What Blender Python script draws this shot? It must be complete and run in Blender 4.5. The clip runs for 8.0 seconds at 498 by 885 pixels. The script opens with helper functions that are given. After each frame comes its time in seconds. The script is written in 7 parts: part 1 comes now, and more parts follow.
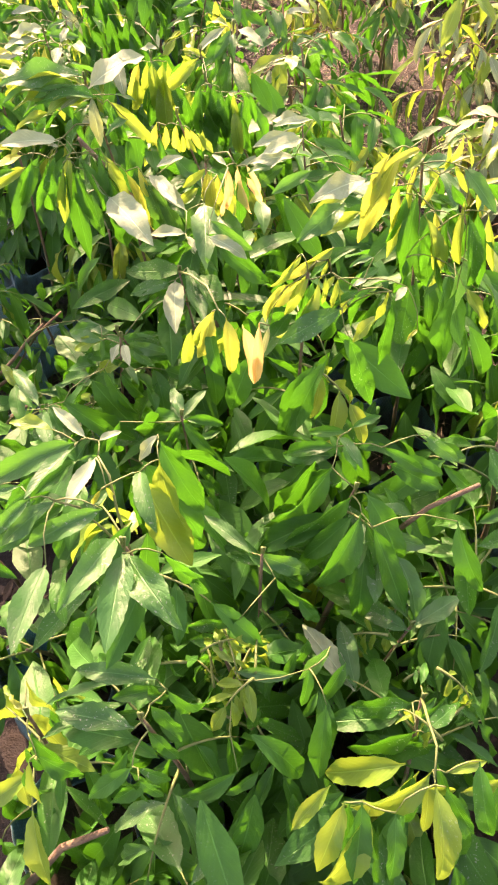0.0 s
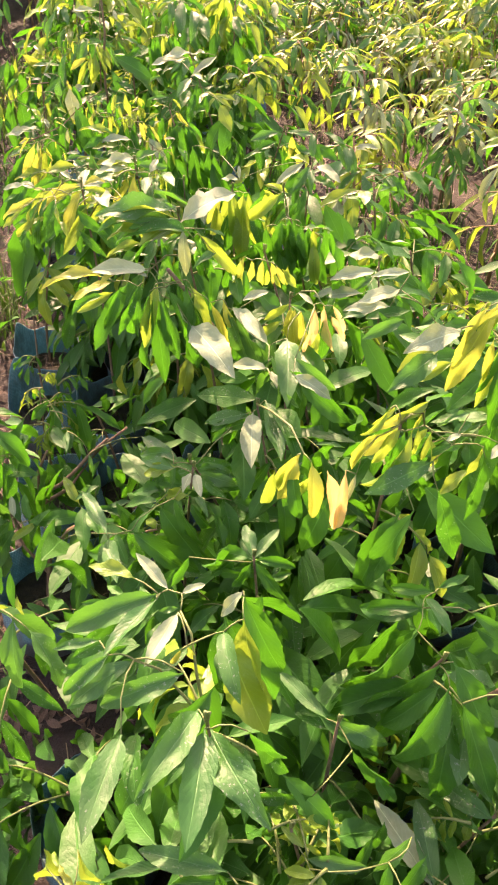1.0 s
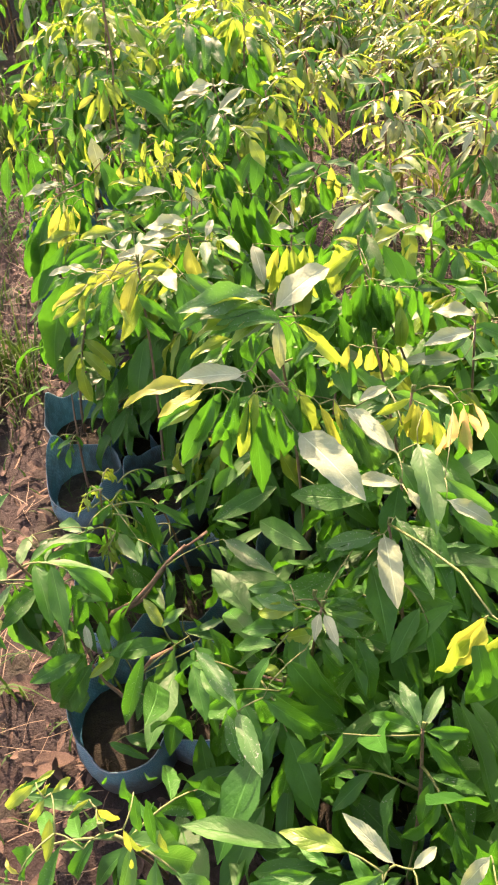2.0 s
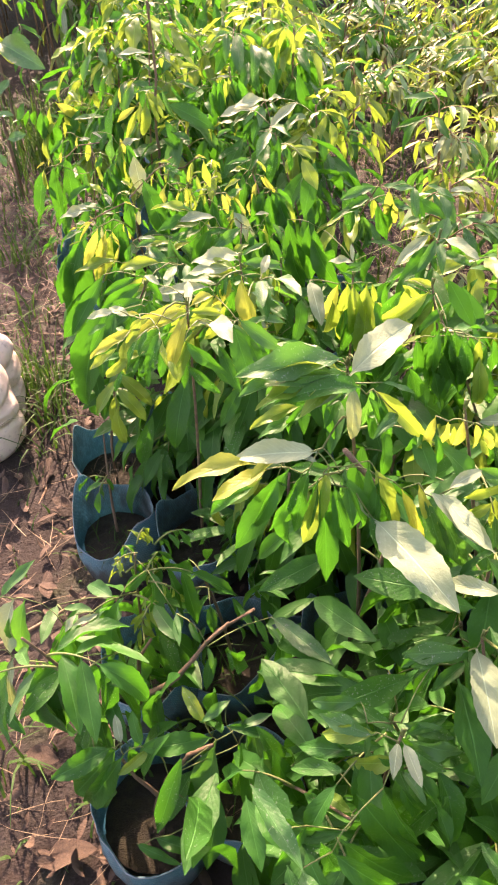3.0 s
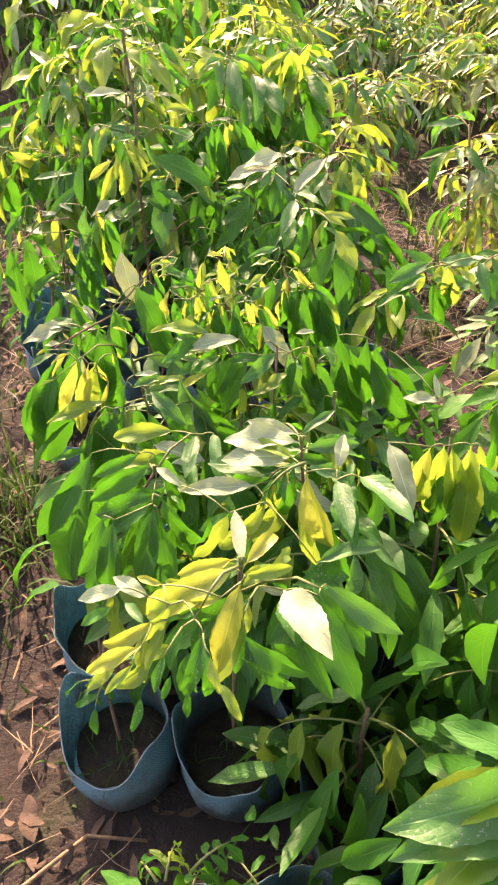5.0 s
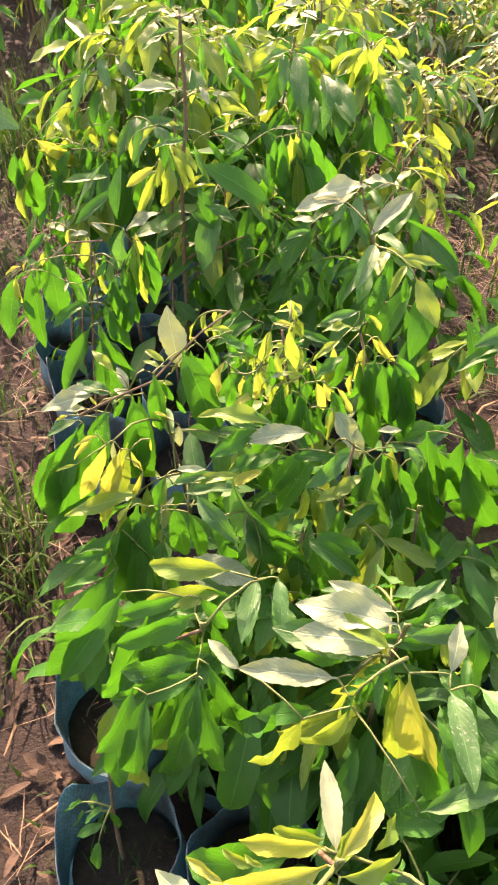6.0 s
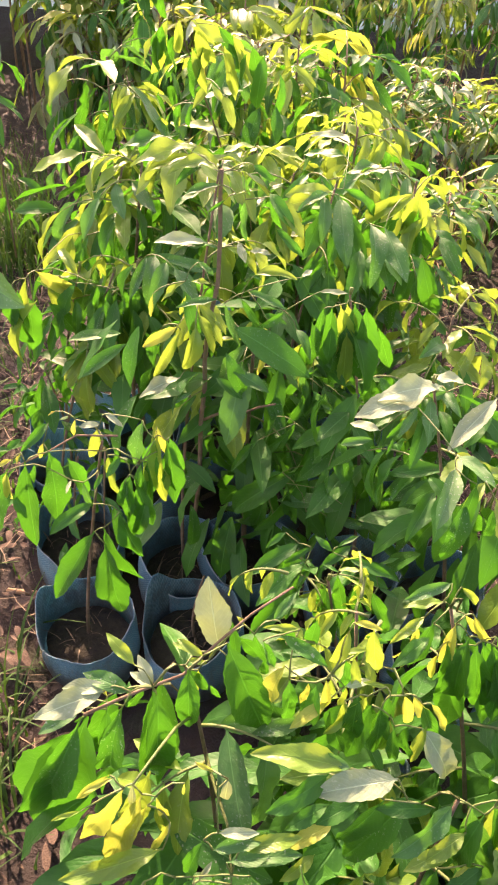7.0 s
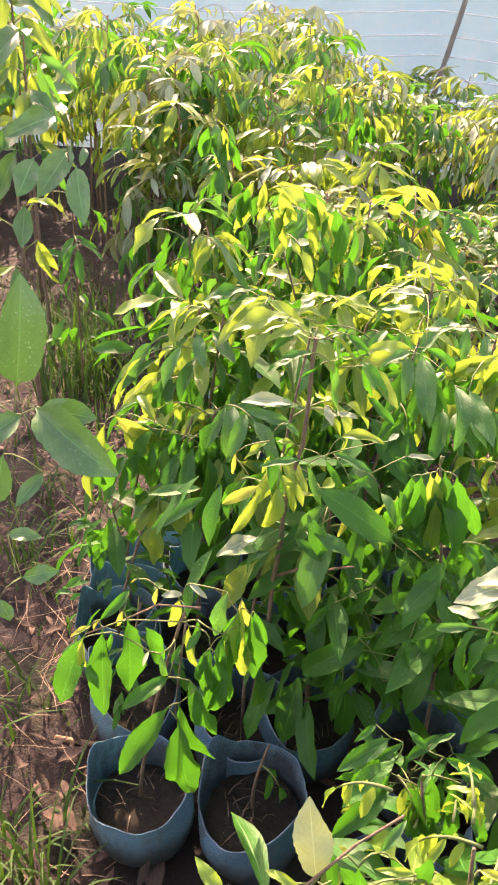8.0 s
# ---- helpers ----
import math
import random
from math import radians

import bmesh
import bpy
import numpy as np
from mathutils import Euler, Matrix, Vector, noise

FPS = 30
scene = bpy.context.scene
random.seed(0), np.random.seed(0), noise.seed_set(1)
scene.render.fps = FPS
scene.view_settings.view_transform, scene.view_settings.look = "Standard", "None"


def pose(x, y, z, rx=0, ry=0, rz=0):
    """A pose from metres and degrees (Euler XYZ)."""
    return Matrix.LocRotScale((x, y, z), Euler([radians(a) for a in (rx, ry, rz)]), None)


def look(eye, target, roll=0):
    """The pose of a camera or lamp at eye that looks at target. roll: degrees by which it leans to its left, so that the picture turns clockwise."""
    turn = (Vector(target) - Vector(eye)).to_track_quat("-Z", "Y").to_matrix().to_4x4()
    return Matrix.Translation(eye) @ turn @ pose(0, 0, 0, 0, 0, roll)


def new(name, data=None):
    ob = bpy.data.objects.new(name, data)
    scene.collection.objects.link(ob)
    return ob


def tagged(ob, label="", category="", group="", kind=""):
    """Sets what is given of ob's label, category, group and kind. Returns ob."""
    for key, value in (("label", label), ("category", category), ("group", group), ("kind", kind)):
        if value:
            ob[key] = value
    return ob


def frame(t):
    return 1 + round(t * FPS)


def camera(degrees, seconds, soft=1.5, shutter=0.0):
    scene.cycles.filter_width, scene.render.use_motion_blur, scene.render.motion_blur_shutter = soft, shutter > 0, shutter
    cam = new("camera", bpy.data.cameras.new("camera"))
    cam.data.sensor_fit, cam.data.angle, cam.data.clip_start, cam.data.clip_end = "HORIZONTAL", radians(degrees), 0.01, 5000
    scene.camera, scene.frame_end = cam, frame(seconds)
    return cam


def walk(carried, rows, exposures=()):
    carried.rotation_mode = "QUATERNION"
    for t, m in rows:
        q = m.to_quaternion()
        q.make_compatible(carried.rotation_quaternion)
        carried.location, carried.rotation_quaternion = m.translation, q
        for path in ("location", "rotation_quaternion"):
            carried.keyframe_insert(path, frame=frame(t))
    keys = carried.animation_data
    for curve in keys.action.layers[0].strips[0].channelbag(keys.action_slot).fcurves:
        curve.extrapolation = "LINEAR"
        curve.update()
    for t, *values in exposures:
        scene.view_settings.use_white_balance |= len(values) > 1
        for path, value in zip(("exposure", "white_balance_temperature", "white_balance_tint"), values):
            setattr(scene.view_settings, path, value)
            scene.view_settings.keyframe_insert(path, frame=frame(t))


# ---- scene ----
cam = camera(36.8, 8.0, 2.0)
PATH = [
    (0, (0.084, 0.104, 1.391), (-0.018, 1.444, -0.09), -3.1),
    (0.5, (0.088, 0.107, 1.399), (-0.058, 1.571, 0.045), -2.3),
    (1, (0.011, 0.168, 1.413), (-0.171, 1.68, 0.116), -0.9),
    (1.5, (-0.095, 0.259, 1.44), (-0.22, 1.77, 0.134), -3.5),
    (2, (-0.189, 0.406, 1.436), (-0.347, 1.916, 0.133), -4.8),
    (2.2, (-0.217, 0.485, 1.431), (-0.382, 1.995, 0.13), -4.3),
    (3.3, (-0.262, 0.581, 1.415), (-0.488, 2.094, 0.127), -4.1),
    (3.5, (-0.266, 0.587, 1.42), (-0.501, 2.1, 0.134), -3.8),
    (4, (-0.303, 0.696, 1.414), (-0.496, 2.205, 0.116), -2.9),
    (4.2, (-0.334, 0.791, 1.411), (-0.504, 2.305, 0.115), -4.4),
    (5.3, (-0.426, 1.2, 1.363), (-0.555, 2.687, 0.031), -5.4),
    (5.5, (-0.441, 1.271, 1.347), (-0.543, 2.723, -0.024), -4.8),
    (6, (-0.497, 1.36, 1.388), (-0.643, 2.807, 0.015), -1.4),
    (6.5, (-0.57, 1.547, 1.43), (-0.718, 3.068, 0.139), 1.3),
    (7, (-0.62, 1.683, 1.425), (-0.702, 3.227, 0.157), 2.9),
    (7.5, (-0.666, 1.743, 1.45), (-0.76, 3.345, 0.257), 3.3),
    (8, (-0.696, 1.747, 1.466), (-0.911, 3.448, 0.436), 3.0),
]
walk(cam, [(t, look(eye, target, roll)) for t, eye, target, roll in PATH],
     [(0.0, 2.32, 8700, 44), (1.0, 2.15, 8600, 44), (3.5, 2.22, 7900, 43), (5.5, 2.15, 8400, 42), (8.0, 2.2, 8000, 46)])

# ---- light ----
SUN_EL, SUN_AZ = 36.0, 108.0   # degrees above the horizon; counter-clockwise from +x
world = bpy.data.worlds.new("sky")
scene.world = world
world.use_nodes = True
wn, wl = world.node_tree.nodes, world.node_tree.links
sky = wn.new("ShaderNodeTexSky")
sky.sky_type, sky.sun_disc = "NISHITA", False
sky.sun_elevation, sky.sun_rotation = radians(SUN_EL), radians(90 - SUN_AZ)
sky.air_density, sky.dust_density, sky.ozone_density = 1.2, 4.0, 1.0
background = wn["Background"]
background.inputs["Strength"].default_value = 0.152
wl.new(sky.outputs["Color"], background.inputs["Color"])

sun_data = bpy.data.lights.new("sun", "SUN")
sun_data.energy, sun_data.angle, sun_data.color = 3.75, radians(0.6), (1.0, 0.87, 0.66)
sun = new("sun", sun_data)
sx, sy, sz = (math.cos(radians(SUN_EL)) * math.cos(radians(SUN_AZ)),
              math.cos(radians(SUN_EL)) * math.sin(radians(SUN_AZ)), math.sin(radians(SUN_EL)))
sun.matrix_basis = look((8 * sx, 8 * sy, 8 * sz), (0, 0, 0))


# ---- materials ----
def nodes_of(name):
    mat = bpy.data.materials.new(name)
    mat.use_nodes = True
    nt = mat.node_tree
    return mat, nt, nt.nodes["Principled BSDF"], nt.nodes["Material Output"]


def maths(nt, op, a, b=None, c=None, clamp=False):
    n = nt.nodes.new("ShaderNodeMath")
    n.operation, n.use_clamp = op, clamp
    for i, v in enumerate((a, b, c)):
        if v is None:
            continue
        if isinstance(v, (int, float)):
            n.inputs[i].default_value = v
        else:
            nt.links.new(v, n.inputs[i])
    return n.outputs[0]


def mix(nt, fac, a, b, blend="MIX"):
    n = nt.nodes.new("ShaderNodeMix")
    n.data_type, n.blend_type = "RGBA", blend
    for sock, v in ((n.inputs[0], fac), (n.inputs[6], a), (n.inputs[7], b)):
        if isinstance(v, (int, float)):
            sock.default_value = v
        elif isinstance(v, tuple):
            sock.default_value = (*v, 1.0)
        else:
            nt.links.new(v, sock)
    return n.outputs[2]


def noise_at(nt, vector, scale, detail=4.0, rough=0.6):
    n = nt.nodes.new("ShaderNodeTexNoise")
    n.inputs["Scale"].default_value, n.inputs["Detail"].default_value = scale, detail
    n.inputs["Roughness"].default_value = rough
    if vector is not None:
        nt.links.new(vector, n.inputs["Vector"])
    return n.outputs["Fac"]


def span(nt, v, lo, hi, a=0.0, b=1.0):
    n = nt.nodes.new("ShaderNodeMapRange")
    nt.links.new(v, n.inputs[0])
    for i, x in zip((1, 2, 3, 4), (lo, hi, a, b)):
        n.inputs[i].default_value = x
    return n.outputs[0]


def bump(nt, height, strength, distance=0.01):
    n = nt.nodes.new("ShaderNodeBump")
    n.inputs["Strength"].default_value, n.inputs["Distance"].default_value = strength, distance
    nt.links.new(height, n.inputs["Height"])
    return n.outputs[0]


def piece_random(nt):
    """A random number for each leaf, whether an object of its own or an island of a crown."""
    a = nt.nodes.new("ShaderNodeObjectInfo").outputs["Random"]
    b = nt.nodes.new("ShaderNodeNewGeometry").outputs["Random Per Island"]
    return maths(nt, "FRACT", maths(nt, "ADD", a, b))


def leaf_material(name, dark, light, glow, through_share=0.42, rough=0.36, dust=0.25, speck=0.2, ior=1.5):
    """A leaf blade: glossy skin, pale midrib and side veins, dust specks, light passing through it."""
    mat, nt, bsdf, out = nodes_of(name)
    uv = nt.nodes.new("ShaderNodeUVMap").outputs[0]
    sep = nt.nodes.new("ShaderNodeSeparateXYZ")
    nt.links.new(uv, sep.inputs[0])
    across = maths(nt, "ABSOLUTE", maths(nt, "SUBTRACT", sep.outputs[0], 0.5))
    along = sep.outputs[1]
    rnd = piece_random(nt)
    rnd2 = maths(nt, "FRACT", maths(nt, "MULTIPLY", rnd, 17.31))
    rnd3 = maths(nt, "FRACT", maths(nt, "MULTIPLY", rnd, 91.7))
    geo = nt.nodes.new("ShaderNodeNewGeometry").outputs["Position"]
    base = mix(nt, rnd, dark, light)
    cloud = noise_at(nt, geo, 38.0, 5.0)
    base = mix(nt, span(nt, cloud, 0.35, 0.75, 0.0, 0.45), base, tuple(c * 1.7 for c in light))
    rib = span(nt, across, 0.0, 0.035, 1.0, 0.0)
    wave = maths(nt, "SINE", maths(nt, "MULTIPLY", maths(nt, "SUBTRACT", along, maths(nt, "MULTIPLY", across, 0.55)), 68.0))
    vein = maths(nt, "POWER", span(nt, wave, -1.0, 1.0), 7.0)
    lines = maths(nt, "MAXIMUM", rib, maths(nt, "MULTIPLY", vein, 0.09), clamp=True)
    base = mix(nt, maths(nt, "MULTIPLY", lines, 0.6), base, tuple(min(1.0, c * 2.4 + 0.03) for c in light))
    spots = noise_at(nt, geo, 300.0, 2.0)
    film = noise_at(nt, geo, 24.0, 3.0)
    dusty = maths(nt, "MULTIPLY", span(nt, spots, 0.62, 0.67),
                  maths(nt, "MULTIPLY", span(nt, film, 0.38, 0.55), span(nt, rnd2, 0.9 - speck, 1.2 - speck, 0.0, 1.0)))
    haze = maths(nt, "MULTIPLY", span(nt, rnd3, 0.5, 1.0, 0.0, dust), span(nt, film, 0.3, 0.7))
    base = mix(nt, haze, base, (0.24, 0.29, 0.18))
    base = mix(nt, maths(nt, "MULTIPLY", dusty, 0.6), base, (0.42, 0.45, 0.36))
    veil = maths(nt, "ADD", maths(nt, "MULTIPLY", dusty, 0.75), haze, clamp=True)
    nt.links.new(base, bsdf.inputs["Base Color"])
    rough_v = maths(nt, "ADD", rough, maths(nt, "MULTIPLY", veil, 0.12))
    nt.links.new(maths(nt, "ADD", rough_v, maths(nt, "MULTIPLY", rnd2, 0.1)), bsdf.inputs["Roughness"])
    bsdf.inputs["IOR"].default_value = ior
    quilt = maths(nt, "SUBTRACT", maths(nt, "MULTIPLY", maths(nt, "MULTIPLY", wave, -0.04), span(nt, film, 0.35, 0.65, 0.0, 1.0)), maths(nt, "MULTIPLY", lines, 0.6))
    crease = noise_at(nt, geo, 95.0, 3.0)
    nrm = bump(nt, maths(nt, "ADD", quilt, maths(nt, "MULTIPLY", maths(nt, "ADD", cloud, crease), 0.9)), 0.42, 0.0035)
    nt.links.new(nrm, bsdf.inputs["Normal"])
    back = nt.nodes.new("ShaderNodeBsdfTranslucent")
    shine = mix(nt, rnd3, glow, tuple(c * 0.7 for c in glow))
    shine = mix(nt, span(nt, cloud, 0.35, 0.7, 0.0, 0.5), shine, tuple(c * 0.5 for c in glow))
    shine = mix(nt, maths(nt, "MULTIPLY", lines, 0.7), shine, tuple(c * 0.55 for c in glow))
    nt.links.new(shine, back.inputs["Color"])
    both = nt.nodes.new("ShaderNodeMixShader")
    both.inputs[0].default_value = through_share
    nt.links.new(bsdf.outputs[0], both.inputs[1])
    nt.links.new(back.outputs[0], both.inputs[2])
    nt.links.new(both.outputs[0], out.inputs["Surface"])
    return mat


def simple_material(name, a, b, scale, rough=0.8, relief=0.3, fine=None, metal=0.0, depth=0.01):
    """Two colours mixed by noise at two scales, with relief."""
    mat, nt, bsdf, out = nodes_of(name)
    pos = nt.nodes.new("ShaderNodeTexCoord").outputs["Object"]
    n1, n2 = noise_at(nt, pos, scale, 6.0, 0.65), noise_at(nt, pos, fine or scale * 9, 4.0)
    rnd = piece_random(nt)
    f = maths(nt, "ADD", maths(nt, "MULTIPLY", n1, 0.65), maths(nt, "MULTIPLY", n2, 0.35))
    f = maths(nt, "ADD", span(nt, f, 0.36, 0.64, 0.0, 0.85), maths(nt, "MULTIPLY", rnd, 0.15), clamp=True)
    nt.links.new(mix(nt, f, a, b), bsdf.inputs["Base Color"])
    nt.links.new(span(nt, n2, 0.3, 0.7, rough - 0.08, min(1.0, rough + 0.1)), bsdf.inputs["Roughness"])
    bsdf.inputs["Metallic"].default_value = metal
    nt.links.new(bump(nt, maths(nt, "ADD", n1, n2), relief, depth), bsdf.inputs["Normal"])
    return mat


LEAF = {
    "green": leaf_material("leaf_green", (0.007, 0.078, 0.012), (0.027, 0.150, 0.020), (0.062, 0.35, 0.017), 0.37, 0.42, 0.04, 0.25, 1.36),
    "lime": leaf_material("leaf_lime", (0.07, 0.18, 0.018), (0.145, 0.27, 0.032), (0.33, 0.51, 0.05), 0.42, 0.36, 0.10),
    "yellow": leaf_material("leaf_yellow", (0.20, 0.27, 0.03), (0.32, 0.38, 0.05), (0.48, 0.57, 0.07), 0.44, 0.36, 0.15),
    "blush": leaf_material("leaf_blush", (0.44, 0.32, 0.13), (0.55, 0.42, 0.17), (0.87, 0.62, 0.22), 0.5),
    "dusty": leaf_material("leaf_dusty", (0.013, 0.095, 0.024), (0.045, 0.155, 0.040), (0.10, 0.40, 0.035), 0.34, 0.42, 0.25, 0.6, 1.38),
    # Pale base colour holds the white sheen of sunlit leaves; specks are dust.
    "bright": leaf_material("leaf_painted_sheen", (0.14, 0.20, 0.115), (0.25, 0.33, 0.19), (0.36, 0.46, 0.12), 0.24, 0.58, 0.4, 0.4, 1.36),
    "broad": leaf_material("leaf_broad", (0.035, 0.13, 0.035), (0.06, 0.17, 0.045), (0.10, 0.30, 0.05), 0.12, 0.28, 0.1),
}
BARK = simple_material("bark", (0.10, 0.066, 0.040), (0.24, 0.165, 0.10), 60.0, 0.85, 0.5)
TWIG = simple_material("twig_bark", (0.08, 0.13, 0.03), (0.17, 0.21, 0.06), 80.0, 0.6, 0.3)
TWIG_BROWN = simple_material("twig_brown", (0.15, 0.09, 0.05), (0.28, 0.18, 0.09), 80.0, 0.7, 0.3)
SOIL = simple_material("soil", (0.016, 0.014, 0.007), (0.062, 0.056, 0.027), 5.0, 0.95, 0.9, 40.0, 0.0, 0.05)
STRAW = simple_material("straw", (0.09, 0.062, 0.034), (0.23, 0.17, 0.095), 40.0, 0.7, 0.3)
LITTER = simple_material("dead_leaf", (0.038, 0.023, 0.014), (0.11, 0.07, 0.042), 30.0, 0.8, 0.5)
GRASS = leaf_material("grass_blade", (0.012, 0.050, 0.010), (0.034, 0.088, 0.016), (0.08, 0.22, 0.02), 0.26, 0.6, 0.05, 0.05, 1.35)


def ground_material():
    mat, nt, bsdf, out = nodes_of("trodden_earth")
    pos = nt.nodes.new("ShaderNodeTexCoord").outputs["Object"]
    big, mid, fine = noise_at(nt, pos, 1.7, 5.0), noise_at(nt, pos, 14.0, 6.0, 0.7), noise_at(nt, pos, 120.0, 4.0, 0.7)
    col = mix(nt, span(nt, mid, 0.35, 0.65), (0.010, 0.006, 0.004), (0.030, 0.017, 0.010))
    col = mix(nt, span(nt, big, 0.42, 0.62), col, (0.022, 0.015, 0.010))
    col = mix(nt, span(nt, fine, 0.58, 0.72, 0.0, 0.4), col, (0.07, 0.052, 0.033))
    col = mix(nt, span(nt, noise_at(nt, pos, 5.0, 4.0), 0.56, 0.68, 0.0, 0.55), col, (0.035, 0.048, 0.017))
    nt.links.new(col, bsdf.inputs["Base Color"])
    nt.links.new(span(nt, mid, 0.3, 0.7, 0.75, 1.0), bsdf.inputs["Roughness"])
    nt.links.new(bump(nt, maths(nt, "ADD", mid, maths(nt, "MULTIPLY", fine, 0.6)), 0.9, 0.02), bsdf.inputs["Normal"])
    return mat


def bag_material():
    """Woven plastic tape, blue, faded, dusted and caked with earth from the ground up."""
    mat, nt, bsdf, out = nodes_of("woven_plastic")
    uv = nt.nodes.new("ShaderNodeUVMap").outputs[0]
    pos = nt.nodes.new("ShaderNodeTexCoord").outputs["Object"]
    sep = nt.nodes.new("ShaderNodeSeparateXYZ")
    nt.links.new(uv, sep.inputs[0])
    a = maths(nt, "SINE", maths(nt, "MULTIPLY", sep.outputs[0], 2 * math.pi * 100))
    b = maths(nt, "SINE", maths(nt, "MULTIPLY", sep.outputs[1], 2 * math.pi * 27))
    weave = maths(nt, "MULTIPLY", a, b)
    rnd = nt.nodes.new("ShaderNodeObjectInfo").outputs["Random"]
    big, mid, fine = noise_at(nt, pos, 1.3, 4.0), noise_at(nt, pos, 4.0, 6.0, 0.7), noise_at(nt, pos, 22.0, 5.0, 0.7)
    col = mix(nt, rnd, (0.010, 0.165, 0.27), (0.035, 0.22, 0.29))
    col = mix(nt, span(nt, mid, 0.42, 0.6, 0.0, 0.7), col, (0.09, 0.29, 0.34))
    col = mix(nt, span(nt, weave, 0.0, 0.45, 0.0, 0.6), col, (0.30, 0.54, 0.58))
    col = mix(nt, span(nt, weave, 0.0, -0.5, 0.0, 0.4), col, (0.04, 0.10, 0.16))
    grit = noise_at(nt, pos, 60.0, 5.0, 0.75)
    col = mix(nt, span(nt, grit, 0.5, 0.62, 0.0, 0.55), col, (0.26, 0.44, 0.46))
    col = mix(nt, span(nt, grit, 0.46, 0.36, 0.0, 0.6), col, (0.035, 0.07, 0.09))
    hem = span(nt, sep.outputs[1], 0.985, 0.998)
    col = mix(nt, maths(nt, "MULTIPLY", hem, span(nt, fine, 0.25, 0.55, 0.1, 0.85)), col, (0.55, 0.58, 0.58))
    stain = maths(nt, "MULTIPLY", span(nt, mid, 0.48, 0.62), span(nt, big, 0.35, 0.6, 0.1, 0.75))
    col = mix(nt, stain, col, (0.13, 0.125, 0.10))
    rise = maths(nt, "ADD", sep.outputs[1], maths(nt, "MULTIPLY", maths(nt, "SUBTRACT", mid, 0.5), 1.3))
    caked = maths(nt, "MULTIPLY", span(nt, rise, 0.28, 0.6, 0.95, 0.0), span(nt, fine, 0.2, 0.55, 0.6, 1.0))
    col = mix(nt, caked, col, (0.062, 0.046, 0.032))
    nt.links.new(col, bsdf.inputs["Base Color"])
    nt.links.new(span(nt, mid, 0.3, 0.7, 0.6, 0.85), bsdf.inputs["Roughness"])
    nt.links.new(bump(nt, maths(nt, "ADD", maths(nt, "MULTIPLY", weave, 0.1), maths(nt, "ADD", fine, mid)), 0.5, 0.012), bsdf.inputs["Normal"])
    back = nt.nodes.new("ShaderNodeBsdfTranslucent")
    back.inputs["Color"].default_value = (0.08, 0.36, 0.45, 1)
    both = nt.nodes.new("ShaderNodeMixShader")
    both.inputs[0].default_value = 0.26
    nt.links.new(bsdf.outputs[0], both.inputs[1])
    nt.links.new(back.outputs[0], both.inputs[2])
    nt.links.new(both.outputs[0], out.inputs["Surface"])
    return mat


EARTH, BAG = ground_material(), bag_material()


GROUND = 0.055   # level of the earth under the bags


# ---- mesh makers ----
def mesh_of(name, verts, faces, material, uvs=None, smooth=True):
    me = bpy.data.meshes.new(name)
    me.from_pydata(verts, [], faces)
    if uvs is not None:
        layer = me.uv_layers.new(name="UVMap")
        idx = np.empty(len(me.loops), dtype=np.int32)
        me.loops.foreach_get("vertex_index", idx)
        layer.data.foreach_set("uv", np.asarray(uvs, dtype=np.float32)[idx].ravel())
    if smooth:
        me.polygons.foreach_set("use_smooth", [True] * len(me.polygons))
    me.materials.append(material)
    me.update()
    return me


def child(name, me, parent, m=None, label=""):
    ob = new(name, me)
    ob.parent = parent
    if m is not None:
        ob.matrix_basis = m
    if label:
        ob["label"] = label
    return ob


def blade(rows, cols, width, bend, fold, wave, phase, broad=0.9, tip=1.6, rag=0.05):
    """A leaf of length 1 along +y, as vertices, faces and uvs: pointed tip, folded midrib, curled down, waved margin."""
    verts, faces, uvs = [], [], []
    for i in range(rows + 1):
        t = i / rows
        s = max(0.0, min(1.0, (t - 0.05) / 0.95))
        half = width * (math.sin(math.pi * s ** broad) ** 0.68 if 0 < s < 1 else 0.0)
        half *= (1 - 0.42 * s ** (4 * tip)) * (1 + (0.035 if i % 2 else -0.035))
        half = max(half, 0.012 if t < 0.5 else 0.003)
        a = bend * t
        y, z = (math.sin(a) / bend, -(1 - math.cos(a)) / bend) if abs(bend) > 1e-3 else (t, 0.0)
        for j in range(cols + 1):
            c = 2 * j / cols - 1
            side = half * (1 + rag * math.sin(8 * t + 2.3 * phase + 2 * (c > 0)))
            lift = fold * abs(c) * side + wave * math.sin(11 * t + phase + 1.9 * c) * abs(c) * side
            verts.append((c * side * (1 - 0.25 * abs(fold) * abs(c)), y - lift * math.sin(-a), z + lift * math.cos(a)))
            uvs.append((0.5 + 0.5 * c, t))
    for i in range(rows):
        for j in range(cols):
            a = i * (cols + 1) + j
            faces.append((a, a + 1, a + cols + 2, a + cols + 1))
    return verts, faces, uvs


rng = random.Random(7)
SHAPES = [(0.185, 0.5, 0.35, 0.10), (0.165, 0.95, 0.45, 0.16), (0.20, 0.3, 0.22, 0.14), (0.175, 1.25, 0.5, 0.10),
          (0.19, 0.7, 0.3, 0.22), (0.155, 0.15, 0.4, 0.12)]
LEAF_MESH = {}
for tint, mat in LEAF.items():
    LEAF_MESH[tint] = []
    for i, (w, bend, fold, wave) in enumerate(SHAPES):
        if tint == "broad":
            w, bend = w * 1.35, bend * 0.6
        v, f, u = blade(18, 4, w, bend, fold, wave * 1.5, i * 1.7, rag=0.09)
        LEAF_MESH[tint].append(mesh_of("leaf", v, f, mat, u))
